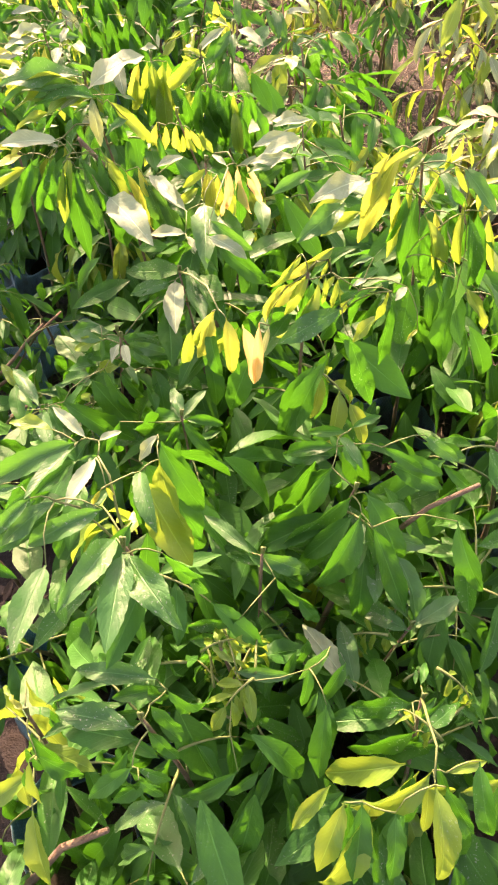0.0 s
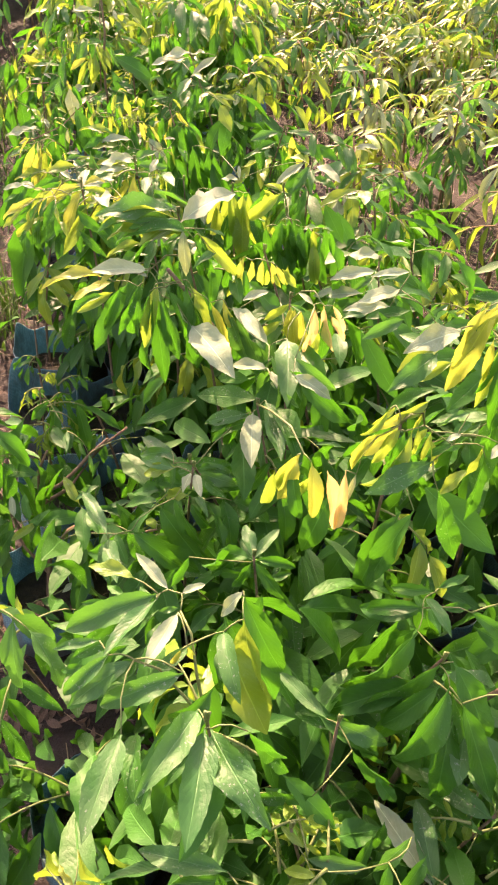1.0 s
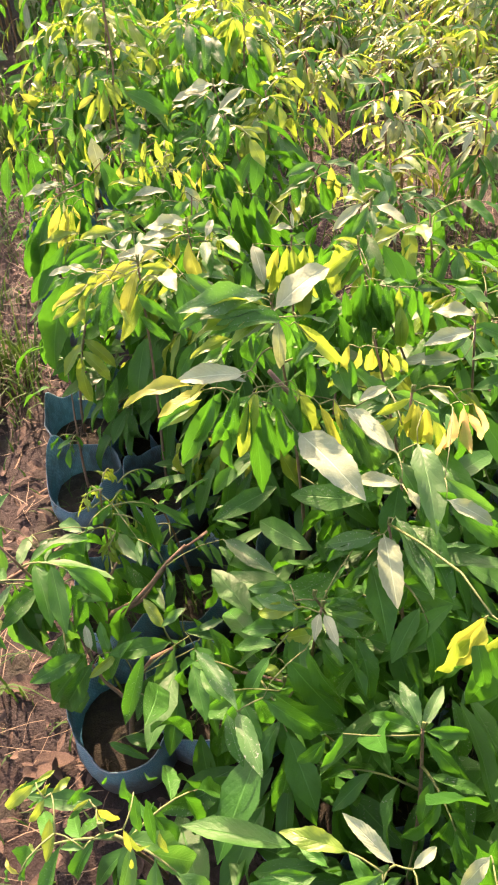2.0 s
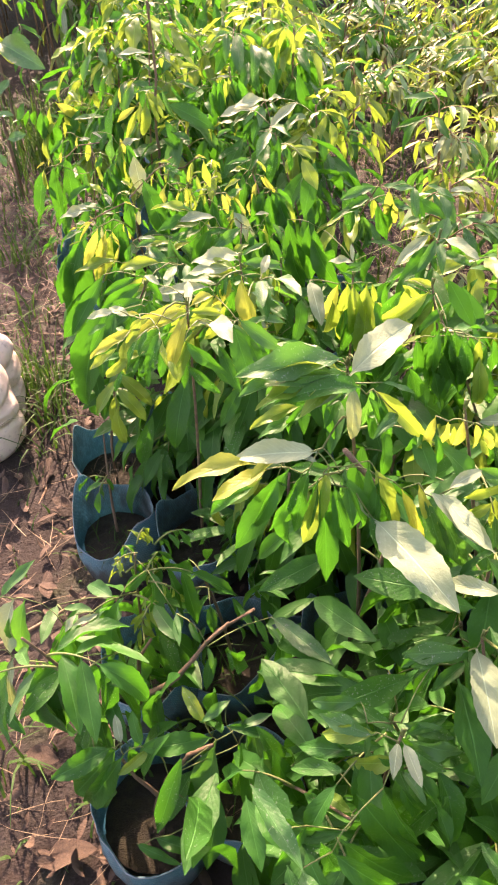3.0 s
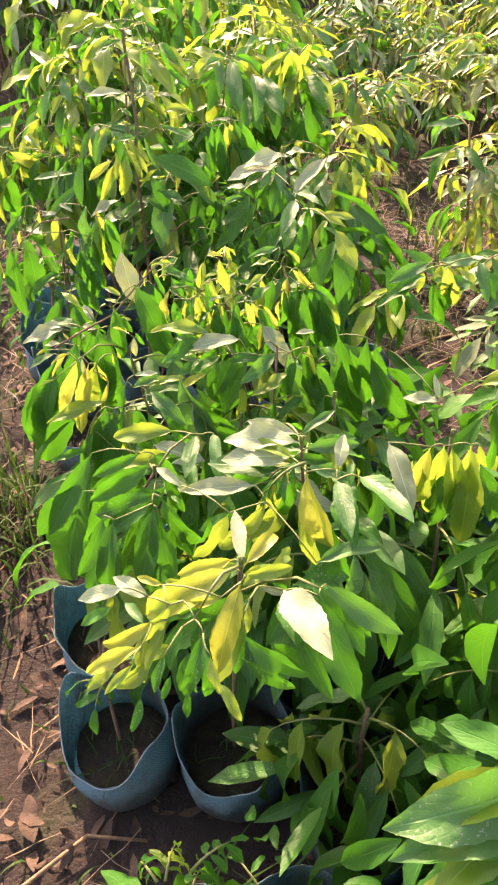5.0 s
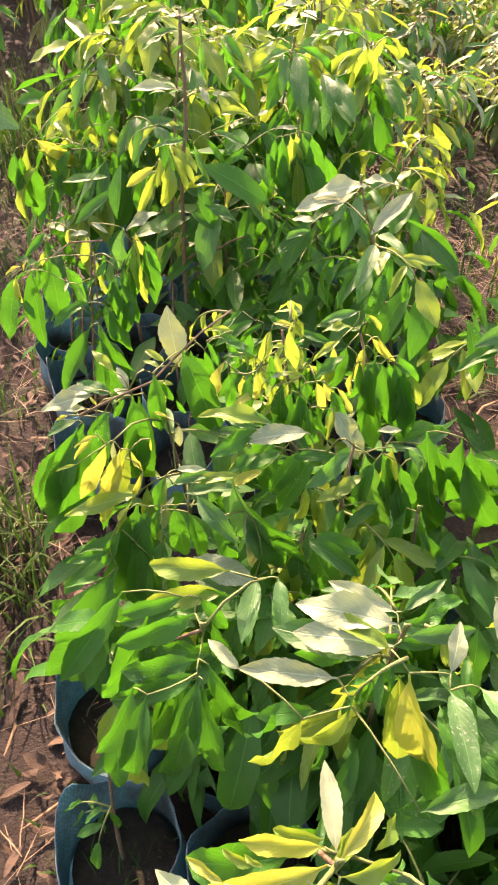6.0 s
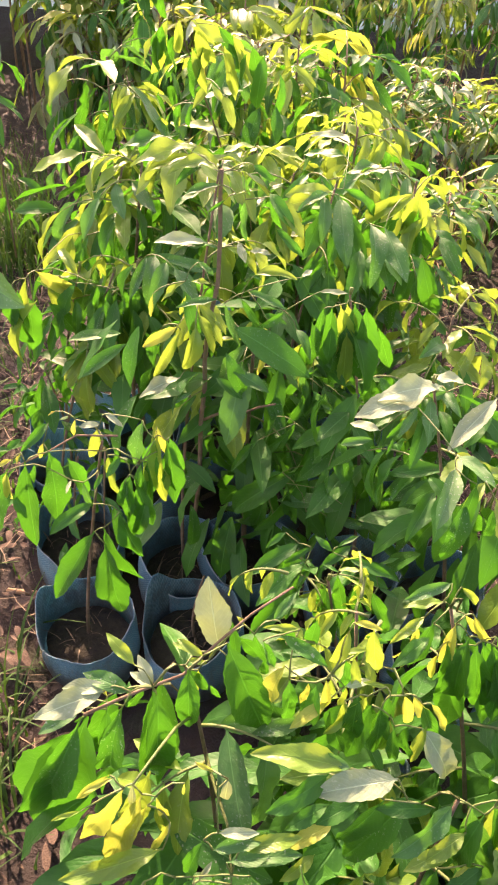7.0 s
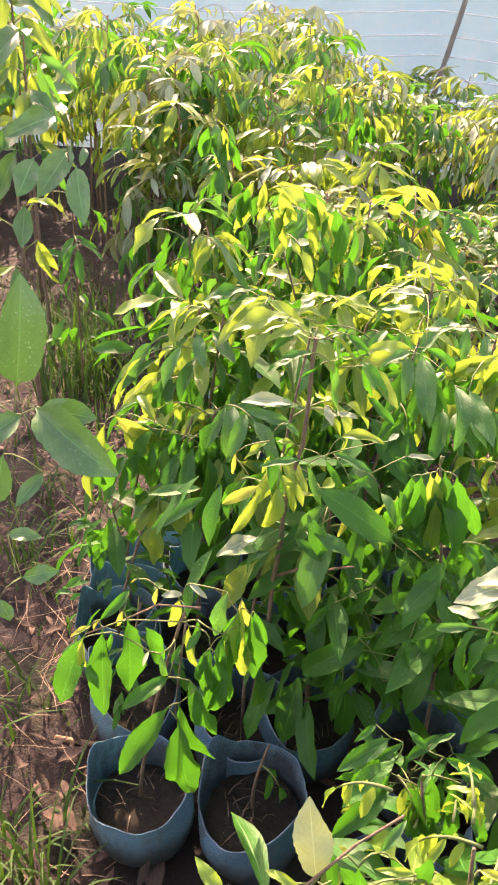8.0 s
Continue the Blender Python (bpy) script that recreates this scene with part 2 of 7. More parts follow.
LEAF_LOW = [blade(7, 2, w * 0.86, bend, fold, wave, i) for i, (w, bend, fold, wave) in enumerate(SHAPES)]
LEAF_LOW = [(np.array(v), f, u) for v, f, u in LEAF_LOW]
LEAF_TINY = [blade(3, 2, w * 1.0, bend, fold, 0.0, i) for i, (w, bend, fold, wave) in enumerate(SHAPES)]
LEAF_TINY = [(np.array(v), f, u) for v, f, u in LEAF_TINY]


def tube(points, r0, r1, sides=6):
    """A tapered tube along points: vertices and faces."""
    verts, faces = [], []
    pts = [Vector(p) for p in points]
    n = len(pts)
    for i, p in enumerate(pts):
        d = (pts[min(i + 1, n - 1)] - pts[max(i - 1, 0)]).normalized()
        a = d.orthogonal().normalized()
        b = d.cross(a)
        r = r0 + (r1 - r0) * i / (n - 1)
        for k in range(sides):
            w = 2 * math.pi * k / sides
            verts.append(tuple(p + r * (math.cos(w) * a + math.sin(w) * b)))
    for i in range(n - 1):
        for k in range(sides):
            faces.append((i * sides + k, i * sides + (k + 1) % sides, (i + 1) * sides + (k + 1) % sides, (i + 1) * sides + k))
    faces.append(tuple(range(sides - 1, -1, -1)))
    faces.append(tuple((n - 1) * sides + k for k in range(sides)))
    return verts, faces


def bag_mesh(seed):
    """A limp open bag of unit height and radius 1 at its rim: dented wall, hem drawn up to a peak or two and sagging between."""
    r = random.Random(seed)
    seg, verts, faces, uvs = 48, [], [], []
    ph = [r.uniform(0, 6.28) for _ in range(6)]
    dip, dip_at, peak = r.uniform(0.28, 0.46), -1.57 + r.uniform(-0.35, 0.35), r.uniform(0.15, 0.45)
    ph[4] = 3.0 + r.uniform(-0.35, 0.35)
    rings = [(0.0, 0.55), (0.0, 0.86), (0.06, 0.95), (0.2, 1.0), (0.36, 1.03), (0.5, 1.02), (0.64, 1.0), (0.78, 0.985), (0.9, 0.985),
             (1.0, 1.0), (1.012, 0.99), (1.0, 0.975), (0.94, 0.965), (0.8, 0.96), (0.6, 0.96), (0.36, 0.97)]
    for i, (z, rad) in enumerate(rings):
        for k in range(seg):
            a = 2 * math.pi * k / seg
            w = 0.03 * math.sin(3 * a + ph[0] + 4 * z) + 0.012 * math.sin(7 * a + ph[1] - 9 * z) + 0.04 * math.sin(2 * a + ph[2])
            w += 0.006 * math.sin(13 * a + ph[4] + 14 * z) + 0.09 * noise.noise((1.6 * math.cos(a), 1.6 * math.sin(a), 2.6 * z + seed))
            w += 0.05 * (0.5 - abs(noise.noise((3.4 * math.cos(a), 3.4 * math.sin(a), 3.1 * z + 2 * seed))))
            w = max(w, -0.05)
            top = 1 + peak * max(0.0, math.cos(a - ph[4])) ** 16 + 0.6 * peak * max(0.0, math.cos(a - ph[4] - 3.0)) ** 12
            top += -dip * max(0.0, math.cos(a - dip_at)) ** 1.5 + 0.012 * math.sin(4 * a + ph[3]) + 0.008 * math.sin(9 * a + ph[5])
            zz = z * (1 + (top - 1) * z ** 1.5)
            q = rad * (1 + w * (0.35 + 0.65 * min(z, 1)))
            verts.append((q * math.cos(a), q * math.sin(a), zz))
            uvs.append((k / seg if k < seg / 2 else 1 - k / seg, z if i < 11 else 0.5 * z))
    for i in range(len(rings) - 1):
        for k in range(seg):
            faces.append((i * seg + k, i * seg + (k + 1) % seg, (i + 1) * seg + (k + 1) % seg, (i + 1) * seg + k))
    faces.append(tuple(range(seg - 1, -1, -1)))
    return mesh_of("bag", verts, faces, BAG, uvs)


def soil_mesh(seed):
    r = random.Random(seed)
    seg, verts, faces = 24, [(0, 0, 0.68)], []
    for i in range(1, 6):
        for k in range(seg):
            a = 2 * math.pi * k / seg
            q = 0.90 * i / 5
            verts.append((q * math.cos(a), q * math.sin(a), 0.67 + r.uniform(-0.03, 0.03) - 0.04 * (i == 5)))
    for k in range(seg):
        faces.append((0, 1 + k, 1 + (k + 1) % seg))
    for i in range(4):
        for k in range(seg):
            a, b = 1 + i * seg, 1 + (i + 1) * seg
            faces.append((a + k, b + k, b + (k + 1) % seg, a + (k + 1) % seg))
    return mesh_of("soil", verts, faces, SOIL)


def weed_mesh(seed):
    """A few thin blades and dry stalks on the soil of a bag, in the bag's unit space."""
    r = random.Random(seed)
    verts, faces, uvs = [], [], []
    for i in range(r.randrange(14, 30)):
        a, q = r.uniform(0, 6.28), r.uniform(0.1, 0.85)
        p = Vector((q * math.cos(a), q * math.sin(a), 0.65))
        d = Vector((r.uniform(-1, 1), r.uniform(-1, 1), r.uniform(0.1, 2.2))).normalized()
        w = Vector((-d.y, d.x, 0)).normalized() * 0.016
        n, ln = len(verts), r.uniform(0.2, 0.5)
        for k in range(4):
            t = k / 3
            c = p + d * ln * t + Vector((d.x, d.y, -0.5)) * (0.25 * t * t)
            verts += [tuple(c - w * (1 - 0.85 * t)), tuple(c + w * (1 - 0.85 * t))]
            uvs += [(0.2, t), (0.8, t)]
        faces += [(n + 2 * k, n + 2 * k + 1, n + 2 * k + 3, n + 2 * k + 2) for k in range(3)]
    return mesh_of("weeds", verts, faces, STRAW if seed % 2 else GRASS, uvs)


WEEDS = [weed_mesh(50 + i) for i in range(6)]
BAGS = [bag_mesh(20 + i) for i in range(7)]
SOILS = [soil_mesh(40 + i) for i in range(4)]


def curve_points(p0, az, el, length, droop, n=7):
    """A shoot's line from p0: sets off at azimuth and elevation and bends down by droop degrees over its length."""
    pts, p = [Vector(p0)], Vector(p0)
    for i in range(n):
        e = radians(el - droop * (i / n) ** 1.2)
        p = p + Vector((math.cos(e) * math.cos(az), math.cos(e) * math.sin(az), math.sin(e))) * (length / n)
        pts.append(p.copy())
    return pts


def along(points, t):
    """The place and heading at t (0 to 1) of a line of points."""
    x = max(0.0, min(0.9999, t)) * (len(points) - 1)
    i = int(x)
    a, b = Vector(points[i]), Vector(points[i + 1])
    return a + (b - a) * (x - i), (b - a).normalized()


def leaf_pose(place, heading, size, r, up=None, twist=25.0, wide=1.0):
    y = heading.normalized()
    up = up or Vector((0, 0, 1))
    z = up - y * up.dot(y)
    if z.length < 0.05:
        z = y.orthogonal()
    z.normalize()
    x = y.cross(z)
    m = Matrix((x, y, z)).transposed().to_4x4()
    m = Matrix.Translation(place) @ m @ Matrix.Rotation(radians(r.uniform(-twist, twist)), 4, "Y")
    return m @ Matrix.Diagonal((size * wide, size, size, 1))


def leaves_on(points, az, pairs, size, hang, r, start=0.25):
    """The poses of paired leaflets along a shoot, with one at its end. hang: 0 flat to 1 hanging."""
    out = []
    down = Vector((0, 0, -1))
    outward = Vector((math.cos(az), math.sin(az), 0.35))
    for i in range(pairs):
        for side in (-1, 1):
            t = start + (1 - start) * (i + 0.35 * (side > 0) + r.uniform(-0.1, 0.1)) / pairs
            p, d = along(points, t)
            lateral = d.cross(Vector((0, 0, 1)))
            if lateral.length < 0.1:
                lateral = Vector((-math.sin(az), math.cos(az), 0))
            lateral = lateral.normalized() * side
            h = max(0.0, min(0.97, hang + r.uniform(-0.2, 0.2)))
            heading = (lateral * r.uniform(0.7, 1.1) + d * r.uniform(0.35, 0.8)).normalized() * (1 - h) + down * h * 1.15
            heading += Vector((r.uniform(-1, 1), r.uniform(-1, 1), r.uniform(-1, 1))) * 0.12
            up = Vector((0, 0, 1)) * (1 - h) + (outward + lateral * 0.5) * h
            out.append(leaf_pose(p, heading, size * r.uniform(0.72, 1.12), r, up, 30, r.uniform(0.7, 0.95)))
    p, d = along(points, 1.0)
    out.append(leaf_pose(p, d + down * hang * 0.8, size * r.uniform(0.85, 1.1), r, outward * hang + Vector((0, 0, 1 - hang))))
    return out


def shoot_list(h, lean, r, count, length, size, pairs, hang, tint, low, dust=0.10):
    """Shoots spread up the stem in a spiral: longer and flatter below, shorter and steeper at the top."""
    shoots, a = [], r.uniform(0, 6.28)
    for i in range(count):
        f = low + (1 - low) * ((i + 0.5) / count) ** 0.8
        a += 2.4 + r.uniform(-0.4, 0.4)
        top = (f - low) / (1 - low)
        t = tint
        x = r.random()
        if tint == "green":
            # Lime and dusty grow commoner upwards: sunlit tops and sheen by colour.
            t = "lime" if x < 0.10 + 0.50 * top else "dusty" if x > 1 - dust - 0.2 * top else "green"
        # deep: fewer lime leaves, so near plants' shade lies in the colour
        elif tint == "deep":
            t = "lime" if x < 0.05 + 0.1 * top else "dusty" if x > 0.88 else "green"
        # pale: lightens the further crowns as haze would, by leaf colour
        elif tint == "pale":
            t = "lime" if x < 0.42 else "dusty" if x < 0.72 else "bright" if x < 0.86 else "green"
        elif tint == "lime":
            t = "green" if x < 0.3 else "dusty" if x > 1 - 0.6 * dust else "lime"
        shoots.append((f, math.degrees(a), 5 + 34 * top + r.uniform(-10, 10), length * r.uniform(0.7, 1.15) * (1.05 - 0.3 * top),
                       max(1, pairs + r.choice((-1, 0, 0, 1))), size * r.uniform(0.85, 1.15), hang * (1.2 - 0.85 * top) + r.uniform(-0.15, 0.15), t))
    return shoots


def stem_line(h, lean, r, bow=0.02):
    pts = []
    bx, by = r.uniform(-bow, bow), r.uniform(-bow, bow)
    for i in range(9):
        t = i / 8
        s = math.sin(math.pi * t)
        pts.append((lean[0] * t ** 1.5 + bx * s, lean[1] * t ** 1.5 + by * s, 0.15 + (h - 0.15) * t))
    return pts


def add_bag(sapling, r, radius=0.090, height=0.15):
    m = Matrix.Translation((0, 0, GROUND - 0.006)) @ Matrix.Rotation(r.uniform(-0.5, 0.5), 4, "Z") @ Matrix.Diagonal((radius, radius * r.uniform(0.92, 1.06), 1.08 * height, 1))
    bag = child("bag", r.choice(BAGS), sapling, m, "faded blue woven plastic bag")
    child("soil", r.choice(SOILS), bag, Matrix.Diagonal((1, 1, 0.80, 1)), "dark damp soil")
    if r.random() < 0.85:
        tagged(child("dry_grass", r.choice(WEEDS), bag, Matrix.Translation((0, 0, -0.12))), kind="stuff")


LABELS = {"green": "young sapling with drooping glossy green leaves in blue bag",
          "lime": "young sapling with sunlit yellow-green leaves in blue bag"}
PLACED = []


def sapling(x, y, h, seed, lean=(0, 0), count=7, length=0.17, size=0.105, pairs=2, hang=0.55, tint="green", low=0.42,
            bag=(0.097, 0.15), stem_r=0.0065):
    """A bagged sapling, each leaf a piece of its own under its twig."""
    r = random.Random(seed)
    thing = tagged(new("sapling"), LABELS[tint], "sapling", "bagged saplings in the nursery bed")
    thing.location = (x, y, 0)
    if bag:
        add_bag(thing, r, *bag)
    line = stem_line(h, lean, r)
    child("stem", mesh_of("stem", *tube(line, stem_r, stem_r * 0.4), BARK), thing, None, "thin brown woody stem")
    undergrowth(thing, r, 0.95 * h, 50 if y < 2.4 or x > edge(y) + 0.4 else 30, 0.13, 0.115, 0.22 if y < 2.4 else 0.5 if x < edge(y) + 0.38 else 0.24)
    # Near saplings take the deep mix, which colours their shade in.
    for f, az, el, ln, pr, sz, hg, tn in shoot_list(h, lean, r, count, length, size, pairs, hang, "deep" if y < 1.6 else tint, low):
        twig_with_leaves(thing, line, f, az, el, ln, pr, sz, hg, tn, r)
    return thing


def staked(x, y, top, seed, tint, bag=(0.097, 0.15), bare=False):
    """A bagged sapling whose stem ends at top; its shoots come after. Returns it and the stem's line, in its own space."""
    r = random.Random(seed)
    thing = tagged(new("sapling"), LABELS[tint], "sapling", "bagged saplings in the nursery bed")
    thing.location = (x, y, 0)
    if bag:
        add_bag(thing, r, *bag)
    h = max(0.3, top[2] + 0.01)
    line = stem_line(h, (top[0] - x, top[1] - y), r, 0.012)
    child("stem", mesh_of("stem", *tube(line, 0.0042, 0.0018), BARK), thing, None, "thin brown woody stem")
    PLACED.append((x, y))
    if bare:
        return thing, line
    if x < edge(y) + 0.12:
        undergrowth(thing, r, 0.7 * h, 14, 0.07, 0.10, 0.28)
    else:
        crest = 1.65 < y < 2.4 and x < -0.2
        undergrowth(thing, r, (0.78 if crest else 0.85) * h, 60 if crest else 46 if y < 2.4 else 30, 0.15 if crest else 0.13, 0.125 if crest else 0.115, 0.24 if y < 2.4 else 0.4)
    # Within y 1.6 leaf colour, not light alone, makes the shade.
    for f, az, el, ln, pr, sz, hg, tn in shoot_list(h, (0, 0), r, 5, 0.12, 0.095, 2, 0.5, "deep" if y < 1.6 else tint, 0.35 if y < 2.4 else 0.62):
        if f < 0.86:
            twig_with_leaves(thing, line, f, az, el, ln, pr, sz, hg, tn, r)
    return thing, line


def undergrowth(thing, r, h, count, reach=0.09, size=0.085, base=0.2):
    """The many lower leaves round a stem, too crowded to pick apart: they spread out and hang on short side shoots."""
    verts, faces, uvs, n = [], [], [], 0
    for i in range(count):
        a, z = r.uniform(0, 6.28), r.uniform(base, max(0.3, h))
        q = reach * math.sqrt(r.random())
        out = Vector((math.cos(a), math.sin(a), r.uniform(-1.5, 0.25)))
        up = Vector((0.6 * out.x, 0.6 * out.y, 1.0))
        m = leaf_pose(Vector((q * out.x, q * out.y, z)), out, size * r.uniform(0.75, 1.3), r, up, 40, r.uniform(0.9, 1.2))
        v, f, u = LEAF_LOW[i % 6]
        am = np.array(m)
        verts += (v @ am[:3, :3].T + am[:3, 3]).tolist()
        faces += [tuple(j + n for j in b) for b in f]
        uvs += u
        n += len(v)
    tagged(child("lower_foliage", mesh_of("lower_foliage", verts, faces, LEAF["green"], uvs), thing), kind="stuff")


def twig_with_leaves(thing, line, f, az, el, ln, pr, sz, hg, tn, r):
    p, _ = along(line, f)
    a = radians(az)
    pts = curve_points(p, a, el, ln, 55 + 50 * max(0, hg), 6)
    twig = child("twig", mesh_of("twig", *tube(pts, 0.0021, 0.0009, 5), TWIG), thing)
    for m in leaves_on(pts, a, pr, sz, hg, r):
        child("leaf", r.choice(LEAF_MESH[tn]), twig, m)


def chord_leaf(twig, base, tip, tint, r, wide=0.80):
    """A leaf from its base to its tip, allowing for its curl."""
    k = r.choice((0, 2, 4, 5)) if tint == "bright" else r.randrange(6)
    wide *= 0.85 if tint == "blush" else 1.3 if tint == "broad" else 1.2 if tint == "bright" else 1.06
    bend = SHAPES[k][1] * (0.6 if tint == "broad" else 1.0)
    d = tip - base
    up = Vector((0, 0, 1))
    steep = max(0.0, -d.normalized().z)
    if tint == "bright":
        up = Vector((r.uniform(-0.15, 0.15), -0.45, 1.0))
    else:
        up = Vector((0, -0.3, 1)) * (1 - 0.8 * steep) + Vector((r.uniform(-0.5, 0.5), -1.0, 0.2)) * steep
    if tint == "broad":
        up = Vector((0.3, -0.75, 0.6))
    twist = 6 if tint == "bright" else 18 + 10 * steep
    chord = 2 * math.sin(bend / 2) / bend
    m = leaf_pose(base, d, d.length / chord, r, up, twist, wide) @ Matrix.Rotation(bend / 2, 4, "X")
    child("leaf", LEAF_MESH[tint][k], twig, m)


def shoot(thing, line, hub, seed, leaves, alone=False, wide=0.0):
    """A shoot that leaves the stem, passes its hub and carries the leaves given by base, tip and tint."""
    r = random.Random(seed)
    off = Vector(thing.location)
    hub = Vector(hub) - off
    best = min(line, key=lambda q: (Vector(q) - hub).length + 0.6 * max(0.0, q[2] - hub.z + 0.05))
    start = Vector(best)
    twig = child("twig", mesh_of("twig", *tube([start, start.lerp(hub, 0.35) + Vector((0, 0, 0.015)), start.lerp(hub, 0.7) + Vector((0.004, 0, 0.018)), hub], 0.0019, 0.0012, 5), TWIG), thing)
    nodes = [hub] + [Vector(q) for q in line if q[2] > 0.3]
    pairs = [(Vector(q[:3]) - off, Vector(q[3:6]) - off, q[6]) for q in leaves]
    for base, tip, tint in sorted(pairs, key=lambda q: (q[0] - hub).length):
        near = min(nodes, key=lambda q: (q - base).length)
        if (near - base).length > 0.004:
            far = (near - base).length
            sag = Vector((r.uniform(-0.1, 0.1), r.uniform(-0.1, 0.1), r.uniform(0.02, 0.16))) * far
            line_up = [near, near.lerp(base, 0.3) + sag * 0.8, near.lerp(base, 0.65) + sag, base]
            child("leaf_stalk", mesh_of("leaf_stalk", *tube(line_up, 0.0011, 0.0007, 4), TWIG), twig)
        nodes.append(base)
    for base, tip, tint in pairs:
        flat = (tip - base).normalized().z > -0.6
        chord_leaf(twig, base, tip, tint, r, wide * r.uniform(0.88, 1.1) if wide else (0.78 if flat else 0.54) if alone else 0.76)
        for i in range(0 if tint == "broad" else r.choice((0, 0, 1)) if alone else 1 if tint in ("bright", "blush") else 2):
            low = {"bright": "dusty", "yellow": "lime", "dusty": "green"}.get(tint, tint)
            shift = Vector((r.uniform(-0.028, 0.028), r.uniform(-0.015, 0.03), r.uniform(-0.05, -0.012)))
            d = tip - base
            turn = Vector((r.uniform(-0.45, 0.45), r.uniform(-0.3, 0.3), r.uniform(-0.45, 0.1))) * d.length
            chord_leaf(twig, base + shift, base + shift + (d + turn) * r.uniform(0.6, 0.88), low if r.random() < 0.55 else "green", r)


def branch(thing, points, thick):
    """A bent woody side branch of a sapling."""
    off = Vector(thing.location)
    child("branch", mesh_of("branch", *tube([Vector(q) - off for q in points], thick, thick * 0.6, 7), BARK), thing, None, "bent pale-brown woody branch")


def sapling_kit(seed, h, count, length, size, pairs, hang, tint, kit, low=0.3):
    """One further sapling as plain arrays: branches, and for each tint the leaves."""
    r = random.Random(seed)
    line = stem_line(h, (r.uniform(-0.08, 0.08), r.uniform(-0.08, 0.08)), r)
    line[0] = (line[0][0], line[0][1], 0.03)
    verts, faces = tube(line, 0.007, 0.003, 5)
    sets = {}
    # A high dusty share, then bright and yellow: haze and glints by colour.
    for f, az, el, ln, pr, sz, hg, tn in shoot_list(h, (0, 0), r, count, length, size, pairs, hang, tint, low, 0.42):
        x = r.random()
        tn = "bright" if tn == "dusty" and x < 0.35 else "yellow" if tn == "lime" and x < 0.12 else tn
        p, _ = along(line, f)
        a = radians(az)
        pts = curve_points(p, a, el, ln, 70, 5)
        tv, tf = tube(pts, 0.0028, 0.0012, 4)
        faces += [tuple(i + len(verts) for i in q) for q in tf]
        verts += tv
        v, fc, u, base = sets.setdefault(tn, ([], [], [], [0]))
        for m in leaves_on(pts, a, pr, sz, hg, r):
            lv, lf, lu = kit[r.randrange(len(kit))]
            am = np.array(m)
            v.append(lv @ am[:3, :3].T + am[:3, 3])
            fc.extend(tuple(i + base[0] for i in q) for q in lf)
            u.extend(lu)
            base[0] += len(lv)
    return (np.array(verts), faces), {t: (np.concatenate(q[0]), q[1], q[2]) for t, q in sets.items()}


TINTS = ("green", "lime", "dusty", "bright", "yellow")


def join_kits(name, placed):
    """Meshes of branches and of leaves for saplings at the poses given: (kit, pose) pairs."""
    bv, bf, n = [], [], 0
    lv, lf, lu, li, k = [], [], [], [], 0
    for (branch, leaf_sets), m in placed:
        a = np.array(m)
        bv.append(branch[0] @ a[:3, :3].T + a[:3, 3])
        bf.extend(tuple(i + n for i in q) for q in branch[1])
        n += len(branch[0])
        for t, (v, f, u) in leaf_sets.items():
            lv.append(v @ a[:3, :3].T + a[:3, 3])
            lf.extend(tuple(i + k for i in q) for q in f)
            lu.extend(u)
            li.extend([TINTS.index(t)] * len(f))
            k += len(v)
    crown = mesh_of(name, np.concatenate(lv).tolist(), lf, LEAF[TINTS[0]], lu)
    for t in TINTS[1:]:
        crown.materials.append(LEAF[t])
    crown.polygons.foreach_set("material_index", li)
    return mesh_of("woody_growth", np.concatenate(bv).tolist(), bf, TWIG_BROWN), crown


# ---- the ground ----
def ground():
    near = np.linspace(-4.0, 4.0, 130)
    out = np.geomspace(4.3, 400, 16)
    xs = np.concatenate((-out[::-1], near, out))
    ys = np.concatenate((-out[::-1] * 1.2 + 3.0, near * 1.2 + 3.0, out * 1.2 + 3.0))
    verts, faces = [], []
    for yy in ys:
        for xx in xs:
            d = max(abs(xx), abs(yy - 3))
            z = 0.02 * noise.noise((xx * 2.2, yy * 2.2, 0)) + 0.012 * noise.noise((xx * 9, yy * 9, 3)) if d < 6 else 0.0
            verts.append((xx, yy, GROUND + z - 0.008))
    w = len(xs)
    for j in range(len(ys) - 1):
        for i in range(w - 1):
            faces.append((j * w + i, j * w + i + 1, (j + 1) * w + i + 1, (j + 1) * w + i))
    ob = new("ground", mesh_of("ground", verts, faces, EARTH))
    return tagged(ob, "trodden brown earth of the nursery, strewn with litter", "ground", "", "structure")


ground()


def edge(y):
    """The nursery bed's outer edge beside the path."""
    return -0.51 - 0.34 * (y - 1.09)



def bare_bag(x, y, h, seed, leaves=4, tangle=0, size=0.098):
    """A bag whose sapling has lost most of its leaves."""
    r = random.Random(seed)
    thing = tagged(new("sapling"), "nearly bare thin sapling in an open blue bag", "sapling", "bagged saplings in the nursery bed")
    thing.location = (x, y, 0)
    add_bag(thing, r, size)
    line = stem_line(h, (r.uniform(-0.04, 0.04), r.uniform(-0.04, 0.04)), r)
    child("stem", mesh_of("stem", *tube(line, 0.004, 0.002), BARK), thing)
    PLACED.append((x, y))
    if tangle:
        undergrowth(thing, r, h + 0.02, tangle, 0.12, 0.055, 0.2)
    for i in range(leaves):
        twig_with_leaves(thing, line, r.uniform(0.5, 1.0), r.uniform(0, 360), r.uniform(0, 40), 0.05, 1, 0.05, 0.4, "green", r)


